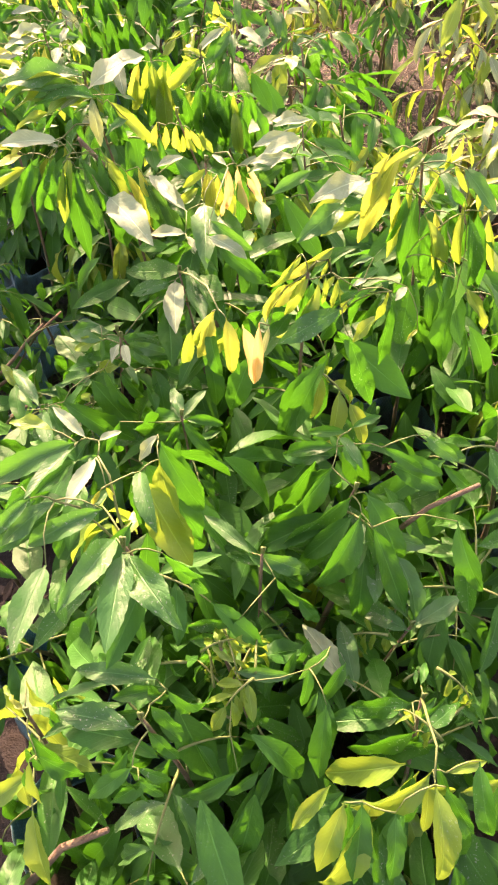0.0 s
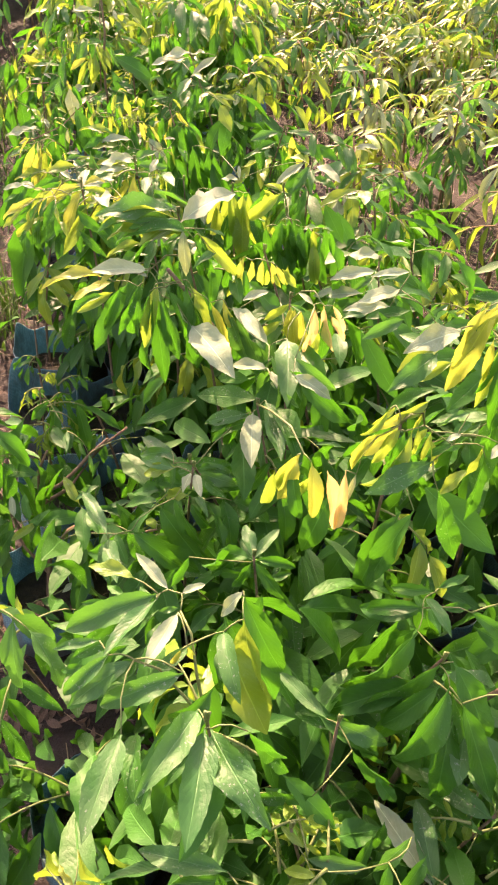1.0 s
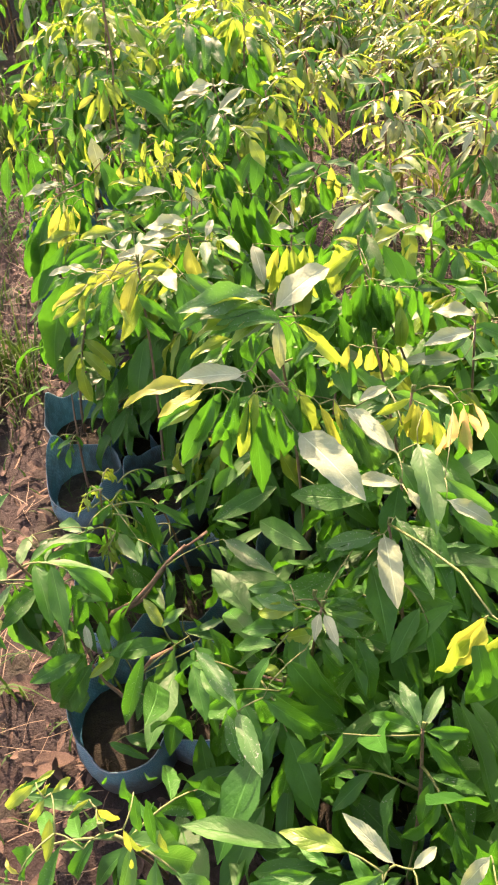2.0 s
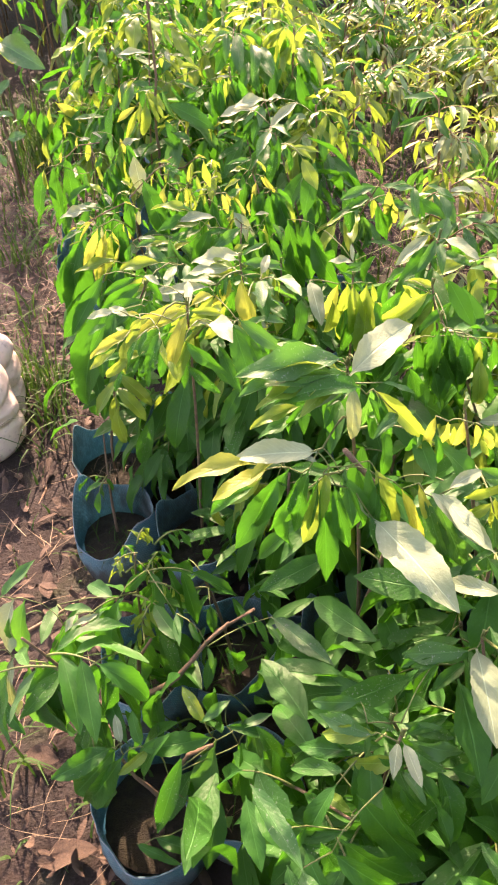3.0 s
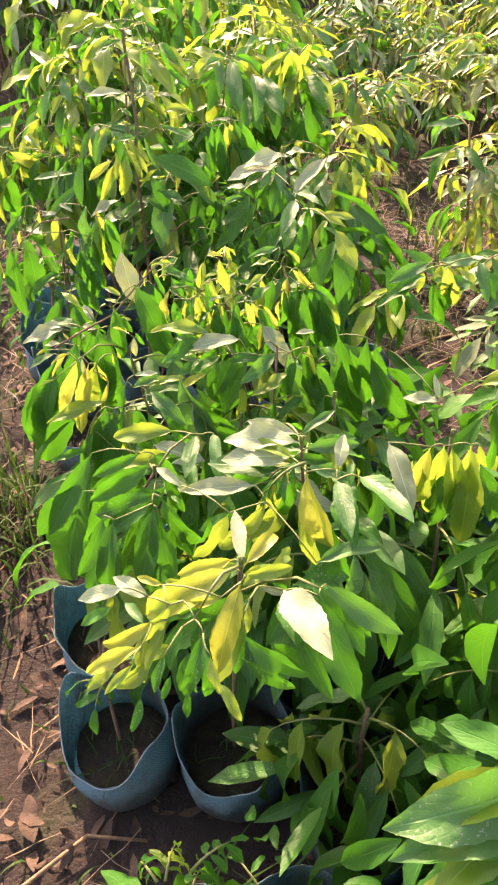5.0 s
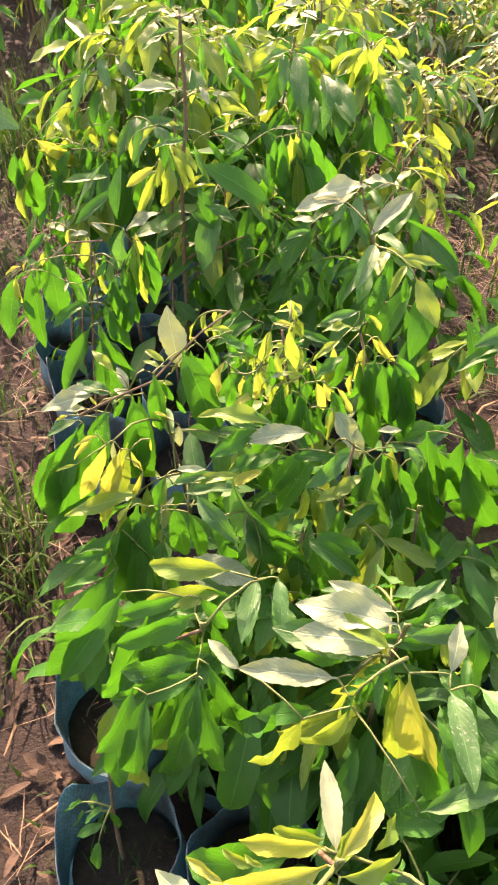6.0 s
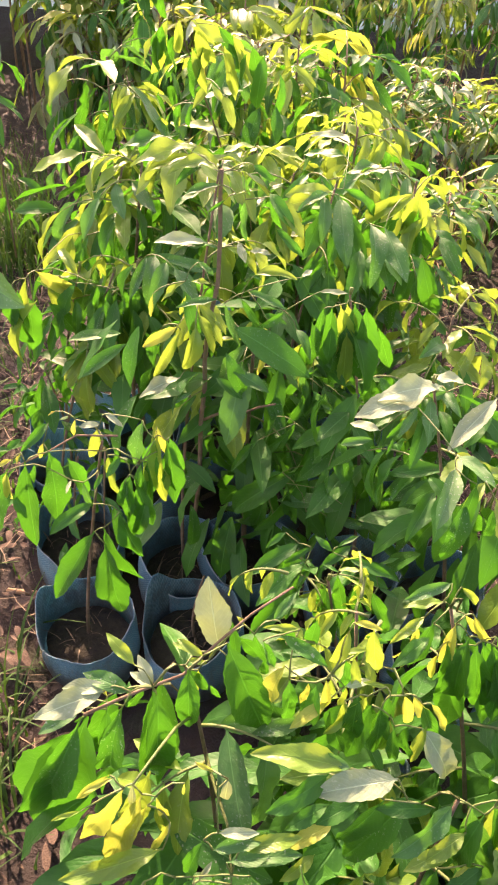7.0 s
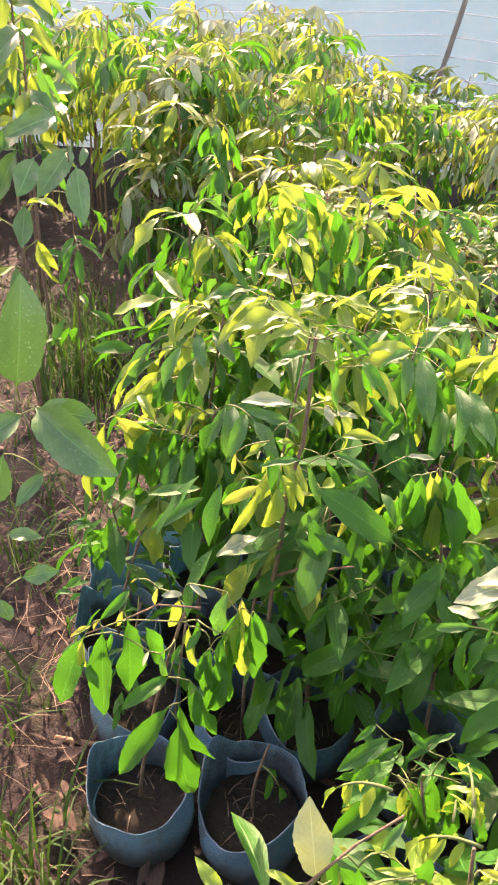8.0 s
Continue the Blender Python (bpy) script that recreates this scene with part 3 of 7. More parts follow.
def new_growth(thing, line, hub, seed, count):
    """Small pale new leaves crowded on short twigs round the top of a shoot."""
    r = random.Random(seed)
    hub = Vector(hub) - Vector(thing.location)
    for i in range(count):
        start = hub + Vector((r.uniform(-0.05, 0.05), r.uniform(-0.05, 0.05), r.uniform(-0.06, 0.01)))
        twig_with_leaves(thing, [hub, start], 1.0, r.uniform(0, 360), r.uniform(-5, 40), r.uniform(0.035, 0.07), r.choice((2, 3, 4)),
                         r.uniform(0.026, 0.042), 0.45, r.choice(("lime", "green", "lime")), r)


# ---- saplings that stand out ----
def speckled_sapling():
    p, line = staked(-0.096, 0.722, (-0.070, 0.499, 0.802), 848, "green")
    shoot(p, line, (-0.070, 0.499, 0.802), 848, (
        (-0.079, 0.511, 0.805, -0.114, 0.420, 0.822, "dusty"),
        (-0.071, 0.496, 0.801, -0.070, 0.392, 0.805, "dusty"),
        (-0.066, 0.496, 0.801, -0.006, 0.417, 0.801, "dusty"),
        (-0.034, 0.499, 0.798, 0.002, 0.500, 0.754, "green"),
    ))
    shoot(p, line, (-0.113, 0.611, 0.809), 848, (
        (-0.138, 0.625, 0.815, -0.231, 0.599, 0.778, "dusty"),
        (-0.138, 0.619, 0.814, -0.172, 0.544, 0.822, "dusty"),
        (-0.115, 0.609, 0.809, -0.136, 0.547, 0.806, "bright"),
        (-0.128, 0.631, 0.815, -0.167, 0.662, 0.831, "bright"),
        (-0.115, 0.629, 0.813, -0.094, 0.648, 0.807, "bright"),
        (-0.163, 0.637, 0.821, -0.217, 0.653, 0.815, "lime"),
        (-0.054, 0.642, 0.809, -0.076, 0.628, 0.781, "bright"),
        (-0.068, 0.598, 0.800, -0.044, 0.529, 0.788, "dusty"),
        (-0.053, 0.636, 0.807, -0.011, 0.620, 0.705, "green"),
        (-0.050, 0.613, 0.802, -0.028, 0.581, 0.691, "lime"),
        (-0.101, 0.578, 0.800, -0.094, 0.577, 0.779, "yellow"),
        (-0.106, 0.574, 0.799, -0.117, 0.569, 0.782, "yellow"),
    ))
    shoot(p, line, (-0.146, 0.552, 0.809), 848, (
        (-0.146, 0.552, 0.809, -0.204, 0.521, 0.773, "dusty"),
        (-0.170, 0.552, 0.813, -0.211, 0.526, 0.781, "dusty"),
        (-0.099, 0.548, 0.801, -0.177, 0.525, 0.770, "dusty"),
        (-0.181, 0.564, 0.817, -0.226, 0.557, 0.806, "dusty"),
        (-0.144, 0.486, 0.795, -0.151, 0.390, 0.804, "dusty"),
    ))


speckled_sapling()


def dark_sapling():
    p, line = staked(0.152, 0.814, (0.165, 0.666, 0.678), 931, "green")
    shoot(p, line, (0.165, 0.666, 0.678), 931, (
        (0.163, 0.664, 0.677, 0.071, 0.656, 0.575, "green"),
        (0.172, 0.641, 0.673, 0.118, 0.610, 0.564, "green"),
        (0.185, 0.624, 0.669, 0.229, 0.574, 0.560, "green"),
        (0.178, 0.669, 0.678, 0.225, 0.630, 0.576, "green"),
        (0.139, 0.701, 0.686, 0.048, 0.690, 0.578, "green"),
        (0.146, 0.729, 0.693, 0.084, 0.752, 0.652, "green"),
        (0.160, 0.750, 0.697, 0.113, 0.776, 0.670, "green"),
        (0.165, 0.756, 0.698, 0.206, 0.786, 0.690, "green"),
        (0.149, 0.742, 0.696, 0.176, 0.692, 0.691, "dusty"),
        (0.202, 0.729, 0.692, 0.260, 0.728, 0.646, "green"),
        (0.256, 0.746, 0.696, 0.302, 0.732, 0.661, "dusty"),
        (0.283, 0.631, 0.672, 0.322, 0.590, 0.585, "green"),
    ))
    branch(p, ((0.129, 0.653, 0.357), (0.159, 0.679, 0.445), (0.198, 0.690, 0.523), (0.265, 0.691, 0.620), (0.316, 0.682, 0.677)), 0.005)


dark_sapling()


def lowmid_sapling():
    p, line = staked(0.058, 0.635, (0.054, 0.612, 0.621), 967, "green")
    shoot(p, line, (0.054, 0.612, 0.621), 967, (
        (0.048, 0.615, 0.623, 0.114, 0.615, 0.583, "dusty"),
        (0.041, 0.617, 0.623, -0.021, 0.672, 0.625, "dusty"),
        (0.070, 0.586, 0.616, 0.125, 0.579, 0.560, "green"),
        (0.029, 0.535, 0.608, -0.037, 0.545, 0.571, "green"),
    ))


lowmid_sapling()


def forked_sapling():
    p, line = staked(0.169, 0.570, (0.239, 0.568, 0.528), 781, "green")
    shoot(p, line, (0.239, 0.568, 0.528), 781, (
        (0.166, 0.492, 0.514, 0.104, 0.583, 0.510, "bright"),
        (0.168, 0.492, 0.514, 0.153, 0.586, 0.515, "dusty"),
        (0.239, 0.565, 0.528, 0.160, 0.631, 0.504, "dusty"),
        (0.241, 0.572, 0.529, 0.310, 0.617, 0.528, "dusty"),
        (0.239, 0.581, 0.530, 0.213, 0.624, 0.525, "dusty"),
    ))
    new_growth(p, line, (0.239, 0.568, 0.528), 781, 3)


forked_sapling()


def corner_sapling():
    p, line = staked(0.239, 0.425, (0.231, 0.451, 0.583), 68, "lime")
    shoot(p, line, (0.231, 0.451, 0.583), 68, (
        (0.222, 0.450, 0.583, 0.158, 0.468, 0.529, "green"),
        (0.223, 0.420, 0.579, 0.153, 0.425, 0.515, "green"),
        (0.233, 0.469, 0.586, 0.243, 0.499, 0.580, "green"),
        (0.232, 0.419, 0.578, 0.274, 0.456, 0.565, "green"),
    ))
    shoot(p, line, (0.228, 0.356, 0.624), 68, (
        (0.227, 0.364, 0.625, 0.163, 0.356, 0.557, "lime"),
        (0.228, 0.351, 0.623, 0.234, 0.286, 0.547, "lime"),
        (0.238, 0.349, 0.624, 0.267, 0.318, 0.585, "green"),
        (0.274, 0.373, 0.627, 0.288, 0.322, 0.567, "green"),
        (0.140, 0.334, 0.620, 0.114, 0.287, 0.558, "lime"),
        (0.157, 0.335, 0.620, 0.150, 0.278, 0.554, "green"),
        (0.188, 0.326, 0.619, 0.184, 0.280, 0.566, "green"),
        (0.240, 0.362, 0.625, 0.285, 0.379, 0.610, "lime"),
    ))
    new_growth(p, line, (0.231, 0.451, 0.583), 68, 3)


corner_sapling()


def lefty_sapling():
    p, line = staked(-0.215, 0.416, (-0.193, 0.417, 0.606), 104, "green")
    shoot(p, line, (-0.193, 0.417, 0.606), 104, (
        (-0.204, 0.455, 0.612, -0.172, 0.444, 0.552, "lime"),
        (-0.178, 0.379, 0.598, -0.138, 0.378, 0.544, "green"),
        (-0.190, 0.399, 0.603, -0.160, 0.388, 0.550, "green"),
        (-0.184, 0.372, 0.599, -0.175, 0.344, 0.554, "lime"),
        (-0.199, 0.423, 0.607, -0.221, 0.443, 0.602, "yellow"),
    ))
    branch(p, ((-0.216, 0.297, 0.408), (-0.169, 0.324, 0.465), (-0.112, 0.334, 0.502)), 0.006)


lefty_sapling()


def midleft_sapling():
    p, line = staked(-0.048, 0.453, (-0.055, 0.383, 0.683), 896, "green")
    shoot(p, line, (-0.055, 0.383, 0.683), 896, (
        (-0.045, 0.424, 0.687, -0.131, 0.438, 0.675, "dusty"),
        (-0.061, 0.377, 0.682, -0.144, 0.395, 0.674, "dusty"),
        (-0.034, 0.414, 0.686, 0.006, 0.422, 0.647, "green"),
        (-0.049, 0.399, 0.685, -0.019, 0.389, 0.643, "green"),
        (-0.048, 0.375, 0.681, -0.020, 0.363, 0.641, "green"),
        (-0.059, 0.342, 0.679, -0.103, 0.323, 0.648, "green"),
        (-0.054, 0.342, 0.677, -0.026, 0.342, 0.646, "green"),
        (-0.052, 0.331, 0.676, -0.031, 0.326, 0.650, "green"),
    ))


midleft_sapling()


def curly_sapling():
    p, line = staked(0.076, 0.470, (0.008, 0.502, 0.596), 795, "lime")
    shoot(p, line, (0.008, 0.502, 0.596), 795, (
        (0.025, 0.479, 0.591, 0.091, 0.489, 0.559, "dusty"),
        (0.030, 0.470, 0.589, 0.027, 0.439, 0.539, "green"),
        (0.110, 0.485, 0.588, 0.101, 0.460, 0.544, "green"),
        (0.033, 0.375, 0.575, -0.023, 0.363, 0.535, "green"),
        (0.128, 0.446, 0.582, 0.121, 0.393, 0.505, "green"),
        (0.134, 0.511, 0.592, 0.098, 0.488, 0.552, "dusty"),
    ))
    new_growth(p, line, (0.008, 0.502, 0.596), 795, 9)


curly_sapling()


def gold_sapling():
    p, line = staked(0.307, 1.210, (0.261, 1.057, 0.917), 425, "lime")
    shoot(p, line, (0.258, 1.040, 0.901), 425, (
        (0.233, 1.047, 0.923, 0.184, 1.036, 0.785, "yellow"),
        (0.219, 1.043, 0.917, 0.194, 1.038, 0.852, "yellow"),
        (0.242, 1.046, 0.920, 0.183, 1.037, 0.830, "lime"),
        (0.250, 1.029, 0.879, 0.225, 1.022, 0.770, "lime"),
        (0.231, 1.027, 0.878, 0.228, 1.024, 0.816, "yellow"),
        (0.256, 1.025, 0.868, 0.251, 1.018, 0.736, "green"),
        (0.268, 1.015, 0.842, 0.288, 1.010, 0.728, "lime"),
        (0.282, 1.018, 0.846, 0.294, 1.016, 0.797, "yellow"),
        (0.273, 1.012, 0.834, 0.273, 1.007, 0.756, "green"),
        (0.302, 1.017, 0.841, 0.319, 1.013, 0.745, "green"),
    ), alone=True)
    shoot(p, line, (0.258, 1.040, 0.901), 1425, (
        (0.321, 1.020, 0.844, 0.329, 1.016, 0.761, "lime"),
        (0.340, 1.021, 0.843, 0.362, 1.016, 0.724, "green"),
        (0.355, 1.020, 0.838, 0.378, 1.017, 0.748, "lime"),
        (0.315, 1.041, 0.895, 0.356, 0.992, 0.855, "dusty"),
        (0.311, 1.057, 0.933, 0.285, 1.053, 0.889, "yellow"),
        (0.293, 1.052, 0.924, 0.292, 1.050, 0.885, "lime"),
        (0.316, 1.055, 0.927, 0.329, 1.054, 0.883, "lime"),
        (0.266, 1.045, 0.913, 0.233, 1.017, 0.894, "lime"),
        (0.283, 1.036, 0.888, 0.265, 1.032, 0.843, "yellow"),
        (0.321, 0.978, 0.746, 0.322, 0.970, 0.603, "green"),
    ), alone=True)
    shoot(p, line, (0.258, 1.040, 0.901), 2425, (
        (0.331, 0.980, 0.750, 0.373, 0.979, 0.673, "lime"),
        (0.241, 1.024, 0.869, 0.220, 1.019, 0.796, "green"),
        (0.293, 1.011, 0.828, 0.294, 1.007, 0.756, "lime"),
        (0.328, 1.018, 0.840, 0.345, 1.014, 0.726, "green"),
        (0.253, 1.039, 0.902, 0.244, 1.036, 0.857, "yellow"),
        (0.341, 1.035, 0.877, 0.343, 1.033, 0.836, "lime"),
        (0.256, 1.046, 0.918, 0.219, 1.030, 0.907, "yellow"),
        (0.303, 1.042, 0.899, 0.326, 1.042, 0.858, "lime"),
        (0.287, 0.993, 0.789, 0.306, 0.992, 0.729, "green"),
        (0.247, 0.991, 0.791, 0.233, 0.987, 0.733, "green"),
    ), alone=True)
    shoot(p, line, (0.187, 1.026, 0.894), 437, (
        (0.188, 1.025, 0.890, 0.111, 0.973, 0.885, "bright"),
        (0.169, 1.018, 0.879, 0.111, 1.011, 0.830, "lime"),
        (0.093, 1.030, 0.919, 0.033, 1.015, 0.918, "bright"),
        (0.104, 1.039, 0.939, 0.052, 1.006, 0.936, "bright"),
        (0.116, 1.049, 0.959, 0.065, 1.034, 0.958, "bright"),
    ))


gold_sapling()


def fan_sapling():
    p, line = staked(0.103, 1.020, (0.109, 0.880, 0.837), 985, "lime")
    shoot(p, line, (0.138, 0.887, 0.841), 985, (
        (0.120, 0.893, 0.858, 0.080, 0.888, 0.830, "yellow"),
        (0.124, 0.884, 0.836, 0.068, 0.875, 0.748, "lime"),
        (0.107, 0.882, 0.835, 0.052, 0.876, 0.795, "yellow"),
        (0.116, 0.882, 0.834, 0.094, 0.877, 0.765, "green"),
        (0.131, 0.885, 0.838, 0.128, 0.882, 0.795, "lime"),
        (0.141, 0.899, 0.869, 0.102, 0.895, 0.842, "lime"),
        (0.153, 0.870, 0.799, 0.071, 0.830, 0.774, "dusty"),
        (0.174, 0.880, 0.819, 0.144, 0.877, 0.799, "green"),
        (0.190, 0.897, 0.855, 0.159, 0.878, 0.853, "dusty"),
        (0.211, 0.882, 0.817, 0.194, 0.878, 0.766, "lime"),
        (0.216, 0.877, 0.804, 0.207, 0.871, 0.700, "green"),
        (0.163, 0.856, 0.764, 0.201, 0.852, 0.643, "green"),
    ), alone=True)
    shoot(p, line, (0.138, 0.887, 0.841), 1985, (
        (0.136, 0.843, 0.739, 0.090, 0.832, 0.605, "green"),
        (0.102, 0.894, 0.863, 0.075, 0.890, 0.834, "lime"),
        (0.147, 0.884, 0.833, 0.140, 0.881, 0.790, "lime"),
        (0.093, 0.890, 0.856, 0.062, 0.886, 0.821, "lime"),
        (0.111, 0.886, 0.843, 0.080, 0.880, 0.780, "lime"),
        (0.183, 0.886, 0.831, 0.164, 0.873, 0.830, "bright"),
        (0.084, 0.877, 0.828, 0.056, 0.872, 0.775, "yellow"),
        (0.137, 0.894, 0.858, 0.125, 0.891, 0.828, "lime"),
        (0.233, 0.885, 0.820, 0.217, 0.860, 0.817, "bright"),
        (0.251, 0.864, 0.768, 0.237, 0.852, 0.760, "yellow"),
        (0.048, 0.857, 0.787, 0.040, 0.851, 0.686, "blush"),
        (0.061, 0.856, 0.782, 0.051, 0.852, 0.736, "bright"),
    ), alone=True)


fan_sapling()


def blush_sapling():
    p, line = staked(-0.032, 1.197, (-0.047, 1.233, 0.799), 95, "green")
    shoot(p, line, (-0.047, 1.233, 0.799), 95, (
        (-0.045, 1.227, 0.798, -0.045, 1.226, 0.729, "yellow"),
        (-0.038, 1.224, 0.797, -0.035, 1.223, 0.728, "yellow"),
        (-0.028, 1.219, 0.796, -0.016, 1.218, 0.725, "yellow"),
        (-0.047, 1.233, 0.799, -0.091, 1.252, 0.755, "lime"),
        (-0.073, 1.144, 0.776, -0.138, 1.216, 0.798, "bright"),
        (-0.071, 1.098, 0.765, -0.131, 1.125, 0.747, "bright"),
        (-0.046, 1.158, 0.781, -0.036, 1.028, 0.747, "dusty"),
        (-0.053, 1.061, 0.755, -0.065, 1.092, 0.764, "bright"),
    ))
    shoot(p, line, (0.004, 1.172, 0.838), 95, (
        (-0.006, 1.163, 0.836, -0.012, 1.164, 0.768, "blush"),
        (0.008, 1.166, 0.837, 0.027, 1.161, 0.759, "blush"),
        (0.021, 1.168, 0.837, 0.040, 1.166, 0.788, "blush"),
        (-0.008, 1.167, 0.837, -0.032, 1.194, 0.842, "bright"),
        (-0.028, 1.061, 0.810, 0.033, 1.048, 0.768, "dusty"),
        (-0.029, 1.033, 0.802, 0.026, 1.020, 0.771, "bright"),
    ))


blush_sapling()


def pale_sapling():
    p, line = staked(-0.025, 0.992, (-0.086, 1.085, 0.696), 147, "green")
    shoot(p, line, (-0.086, 1.085, 0.696), 147, (
        (-0.101, 1.074, 0.694, -0.170, 1.089, 0.660, "dusty"),
        (-0.092, 1.077, 0.695, -0.083, 0.973, 0.673, "bright"),
        (-0.075, 1.102, 0.701, -0.040, 0.978, 0.686, "dusty"),
    ))
    shoot(p, line, (-0.005, 0.878, 0.791), 147, (
        (-0.009, 0.878, 0.791, -0.044, 0.879, 0.729, "yellow"),
        (0.005, 0.866, 0.788, 0.010, 0.841, 0.715, "yellow"),
        (-0.014, 0.875, 0.790, -0.037, 0.864, 0.721, "yellow"),
    ))


pale_sapling()


def star_sapling():
    p, line = staked(-0.211, 0.980, (-0.175, 0.997, 0.637), 860, "green")
    shoot(p, line, (-0.175, 0.997, 0.637), 860, (
        (-0.178, 0.994, 0.637, -0.185, 0.955, 0.630, "bright"),
        (-0.172, 0.993, 0.636, -0.156, 0.948, 0.631, "bright"),
        (-0.169, 0.993, 0.636, -0.124, 0.982, 0.600, "dusty"),
        (-0.167, 0.996, 0.637, -0.105, 1.002, 0.609, "dusty"),
        (-0.205, 0.999, 0.639, -0.264, 1.027, 0.629, "dusty"),
        (-0.201, 1.002, 0.640, -0.260, 1.017, 0.604, "lime"),
        (-0.170, 1.002, 0.638, -0.119, 1.037, 0.620, "green"),
        (-0.196, 0.947, 0.627, -0.151, 0.923, 0.551, "green"),
        (-0.248, 0.885, 0.617, -0.178, 0.881, 0.547, "green"),
        (-0.334, 0.939, 0.635, -0.276, 0.859, 0.634, "dusty"),
        (-0.278, 0.867, 0.616, -0.245, 0.787, 0.619, "dusty"),
    ))


star_sapling()


def rosette_sapling():
    p, line = staked(-0.058, 0.809, (-0.066, 0.840, 0.625), 444, "green")
    shoot(p, line, (-0.066, 0.840, 0.625), 444, (
        (-0.068, 0.843, 0.625, -0.122, 0.880, 0.592, "green"),
        (-0.067, 0.843, 0.626, -0.085, 0.903, 0.627, "dusty"),
        (-0.064, 0.844, 0.626, -0.035, 0.895, 0.631, "dusty"),
        (-0.062, 0.841, 0.625, -0.009, 0.853, 0.602, "green"),
        (-0.064, 0.837, 0.625, -0.022, 0.816, 0.576, "green"),
        (-0.069, 0.837, 0.624, -0.096, 0.826, 0.581, "green"),
        (-0.155, 0.837, 0.625, -0.181, 0.819, 0.579, "green"),
    ))


rosette_sapling()


def lowedge_sapling():
    p, line = staked(-0.535, 1.110, (-0.480, 1.060, 0.330), 517, "green", bare=True)
    shoot(p, line, (-0.485, 1.083, 0.334), 517, (
        (-0.564, 1.095, 0.388, -0.648, 1.053, 0.367, "green"),
        (-0.559, 1.094, 0.384, -0.637, 1.076, 0.273, "green"),
        (-0.548, 1.091, 0.375, -0.622, 1.073, 0.255, "green"),
        (-0.510, 1.100, 0.381, -0.553, 1.067, 0.361, "lime"),
        (-0.550, 1.099, 0.393, -0.562, 1.130, 0.417, "bright"),
        (-0.521, 1.100, 0.385, -0.539, 1.139, 0.416, "green"),
        (-0.419, 1.118, 0.389, -0.519, 1.093, 0.388, "green"),
        (-0.414, 1.116, 0.383, -0.404, 1.105, 0.160, "dusty"),
        (-0.387, 1.127, 0.398, -0.332, 1.149, 0.408, "dusty"),
        (-0.429, 1.127, 0.413, -0.465, 1.164, 0.445, "lime"),
    ), alone=True, wide=0.84)
    shoot(p, line, (-0.485, 1.083, 0.334), 1517, (
        (-0.392, 1.146, 0.445, -0.432, 1.118, 0.429, "dusty"),
        (-0.360, 1.130, 0.396, -0.343, 1.123, 0.214, "dusty"),
        (-0.443, 1.059, 0.262, -0.464, 1.040, 0.251, "bright"),
        (-0.398, 1.128, 0.405, -0.330, 1.123, 0.393, "green"),
        (-0.419, 1.105, 0.359, -0.446, 1.093, 0.221, "green"),
        (-0.382, 1.117, 0.374, -0.371, 1.111, 0.222, "green"),
        (-0.528, 1.029, 0.223, -0.469, 1.010, 0.203, "green"),
        (-0.511, 1.035, 0.232, -0.447, 1.023, 0.216, "green"),
        (-0.539, 1.028, 0.224, -0.492, 1.016, 0.210, "green"),
    ), alone=True, wide=0.84)
    branch(p, ((-0.515, 1.069, 0.167), (-0.503, 1.083, 0.258), (-0.492, 1.088, 0.310), (-0.454, 1.108, 0.357), (-0.418, 1.109, 0.383)), 0.0055)
    branch(p, ((-0.505, 1.082, 0.259), (-0.521, 1.087, 0.283), (-0.539, 1.087, 0.317), (-0.554, 1.093, 0.358)), 0.0040)
    branch(p, ((-0.554, 1.201, 0.329), (-0.541, 1.199, 0.356), (-0.498, 1.210, 0.376), (-0.470, 1.232, 0.397), (-0.442, 1.258, 0.422), (-0.407, 1.274, 0.451)), 0.0050)


lowedge_sapling()


def yellowtwig_sapling():
    p, line = staked(-0.423, 0.844, (-0.382, 0.682, 0.729), 897, "lime", bag=None)
    shoot(p, line, (-0.382, 0.682, 0.729), 897, (
        (-0.451, 0.720, 0.744, -0.440, 0.738, 0.732, "lime"),
        (-0.452, 0.719, 0.744, -0.481, 0.705, 0.724, "lime"),
        (-0.435, 0.712, 0.740, -0.424, 0.733, 0.729, "lime"),
        (-0.440, 0.707, 0.741, -0.456, 0.693, 0.722, "lime"),
        (-0.399, 0.710, 0.735, -0.416, 0.704, 0.723, "lime"),
        (-0.391, 0.702, 0.733, -0.374, 0.704, 0.706, "yellow"),
        (-0.364, 0.687, 0.727, -0.359, 0.676, 0.703, "yellow"),
        (-0.425, 0.679, 0.734, -0.434, 0.662, 0.712, "lime"),
        (-0.448, 0.644, 0.734, -0.465, 0.659, 0.729, "yellow"),
        (-0.397, 0.668, 0.729, -0.419, 0.669, 0.726, "dusty"),
        (-0.359, 0.719, 0.731, -0.356, 0.698, 0.693, "green"),
    ))


yellowtwig_sapling()


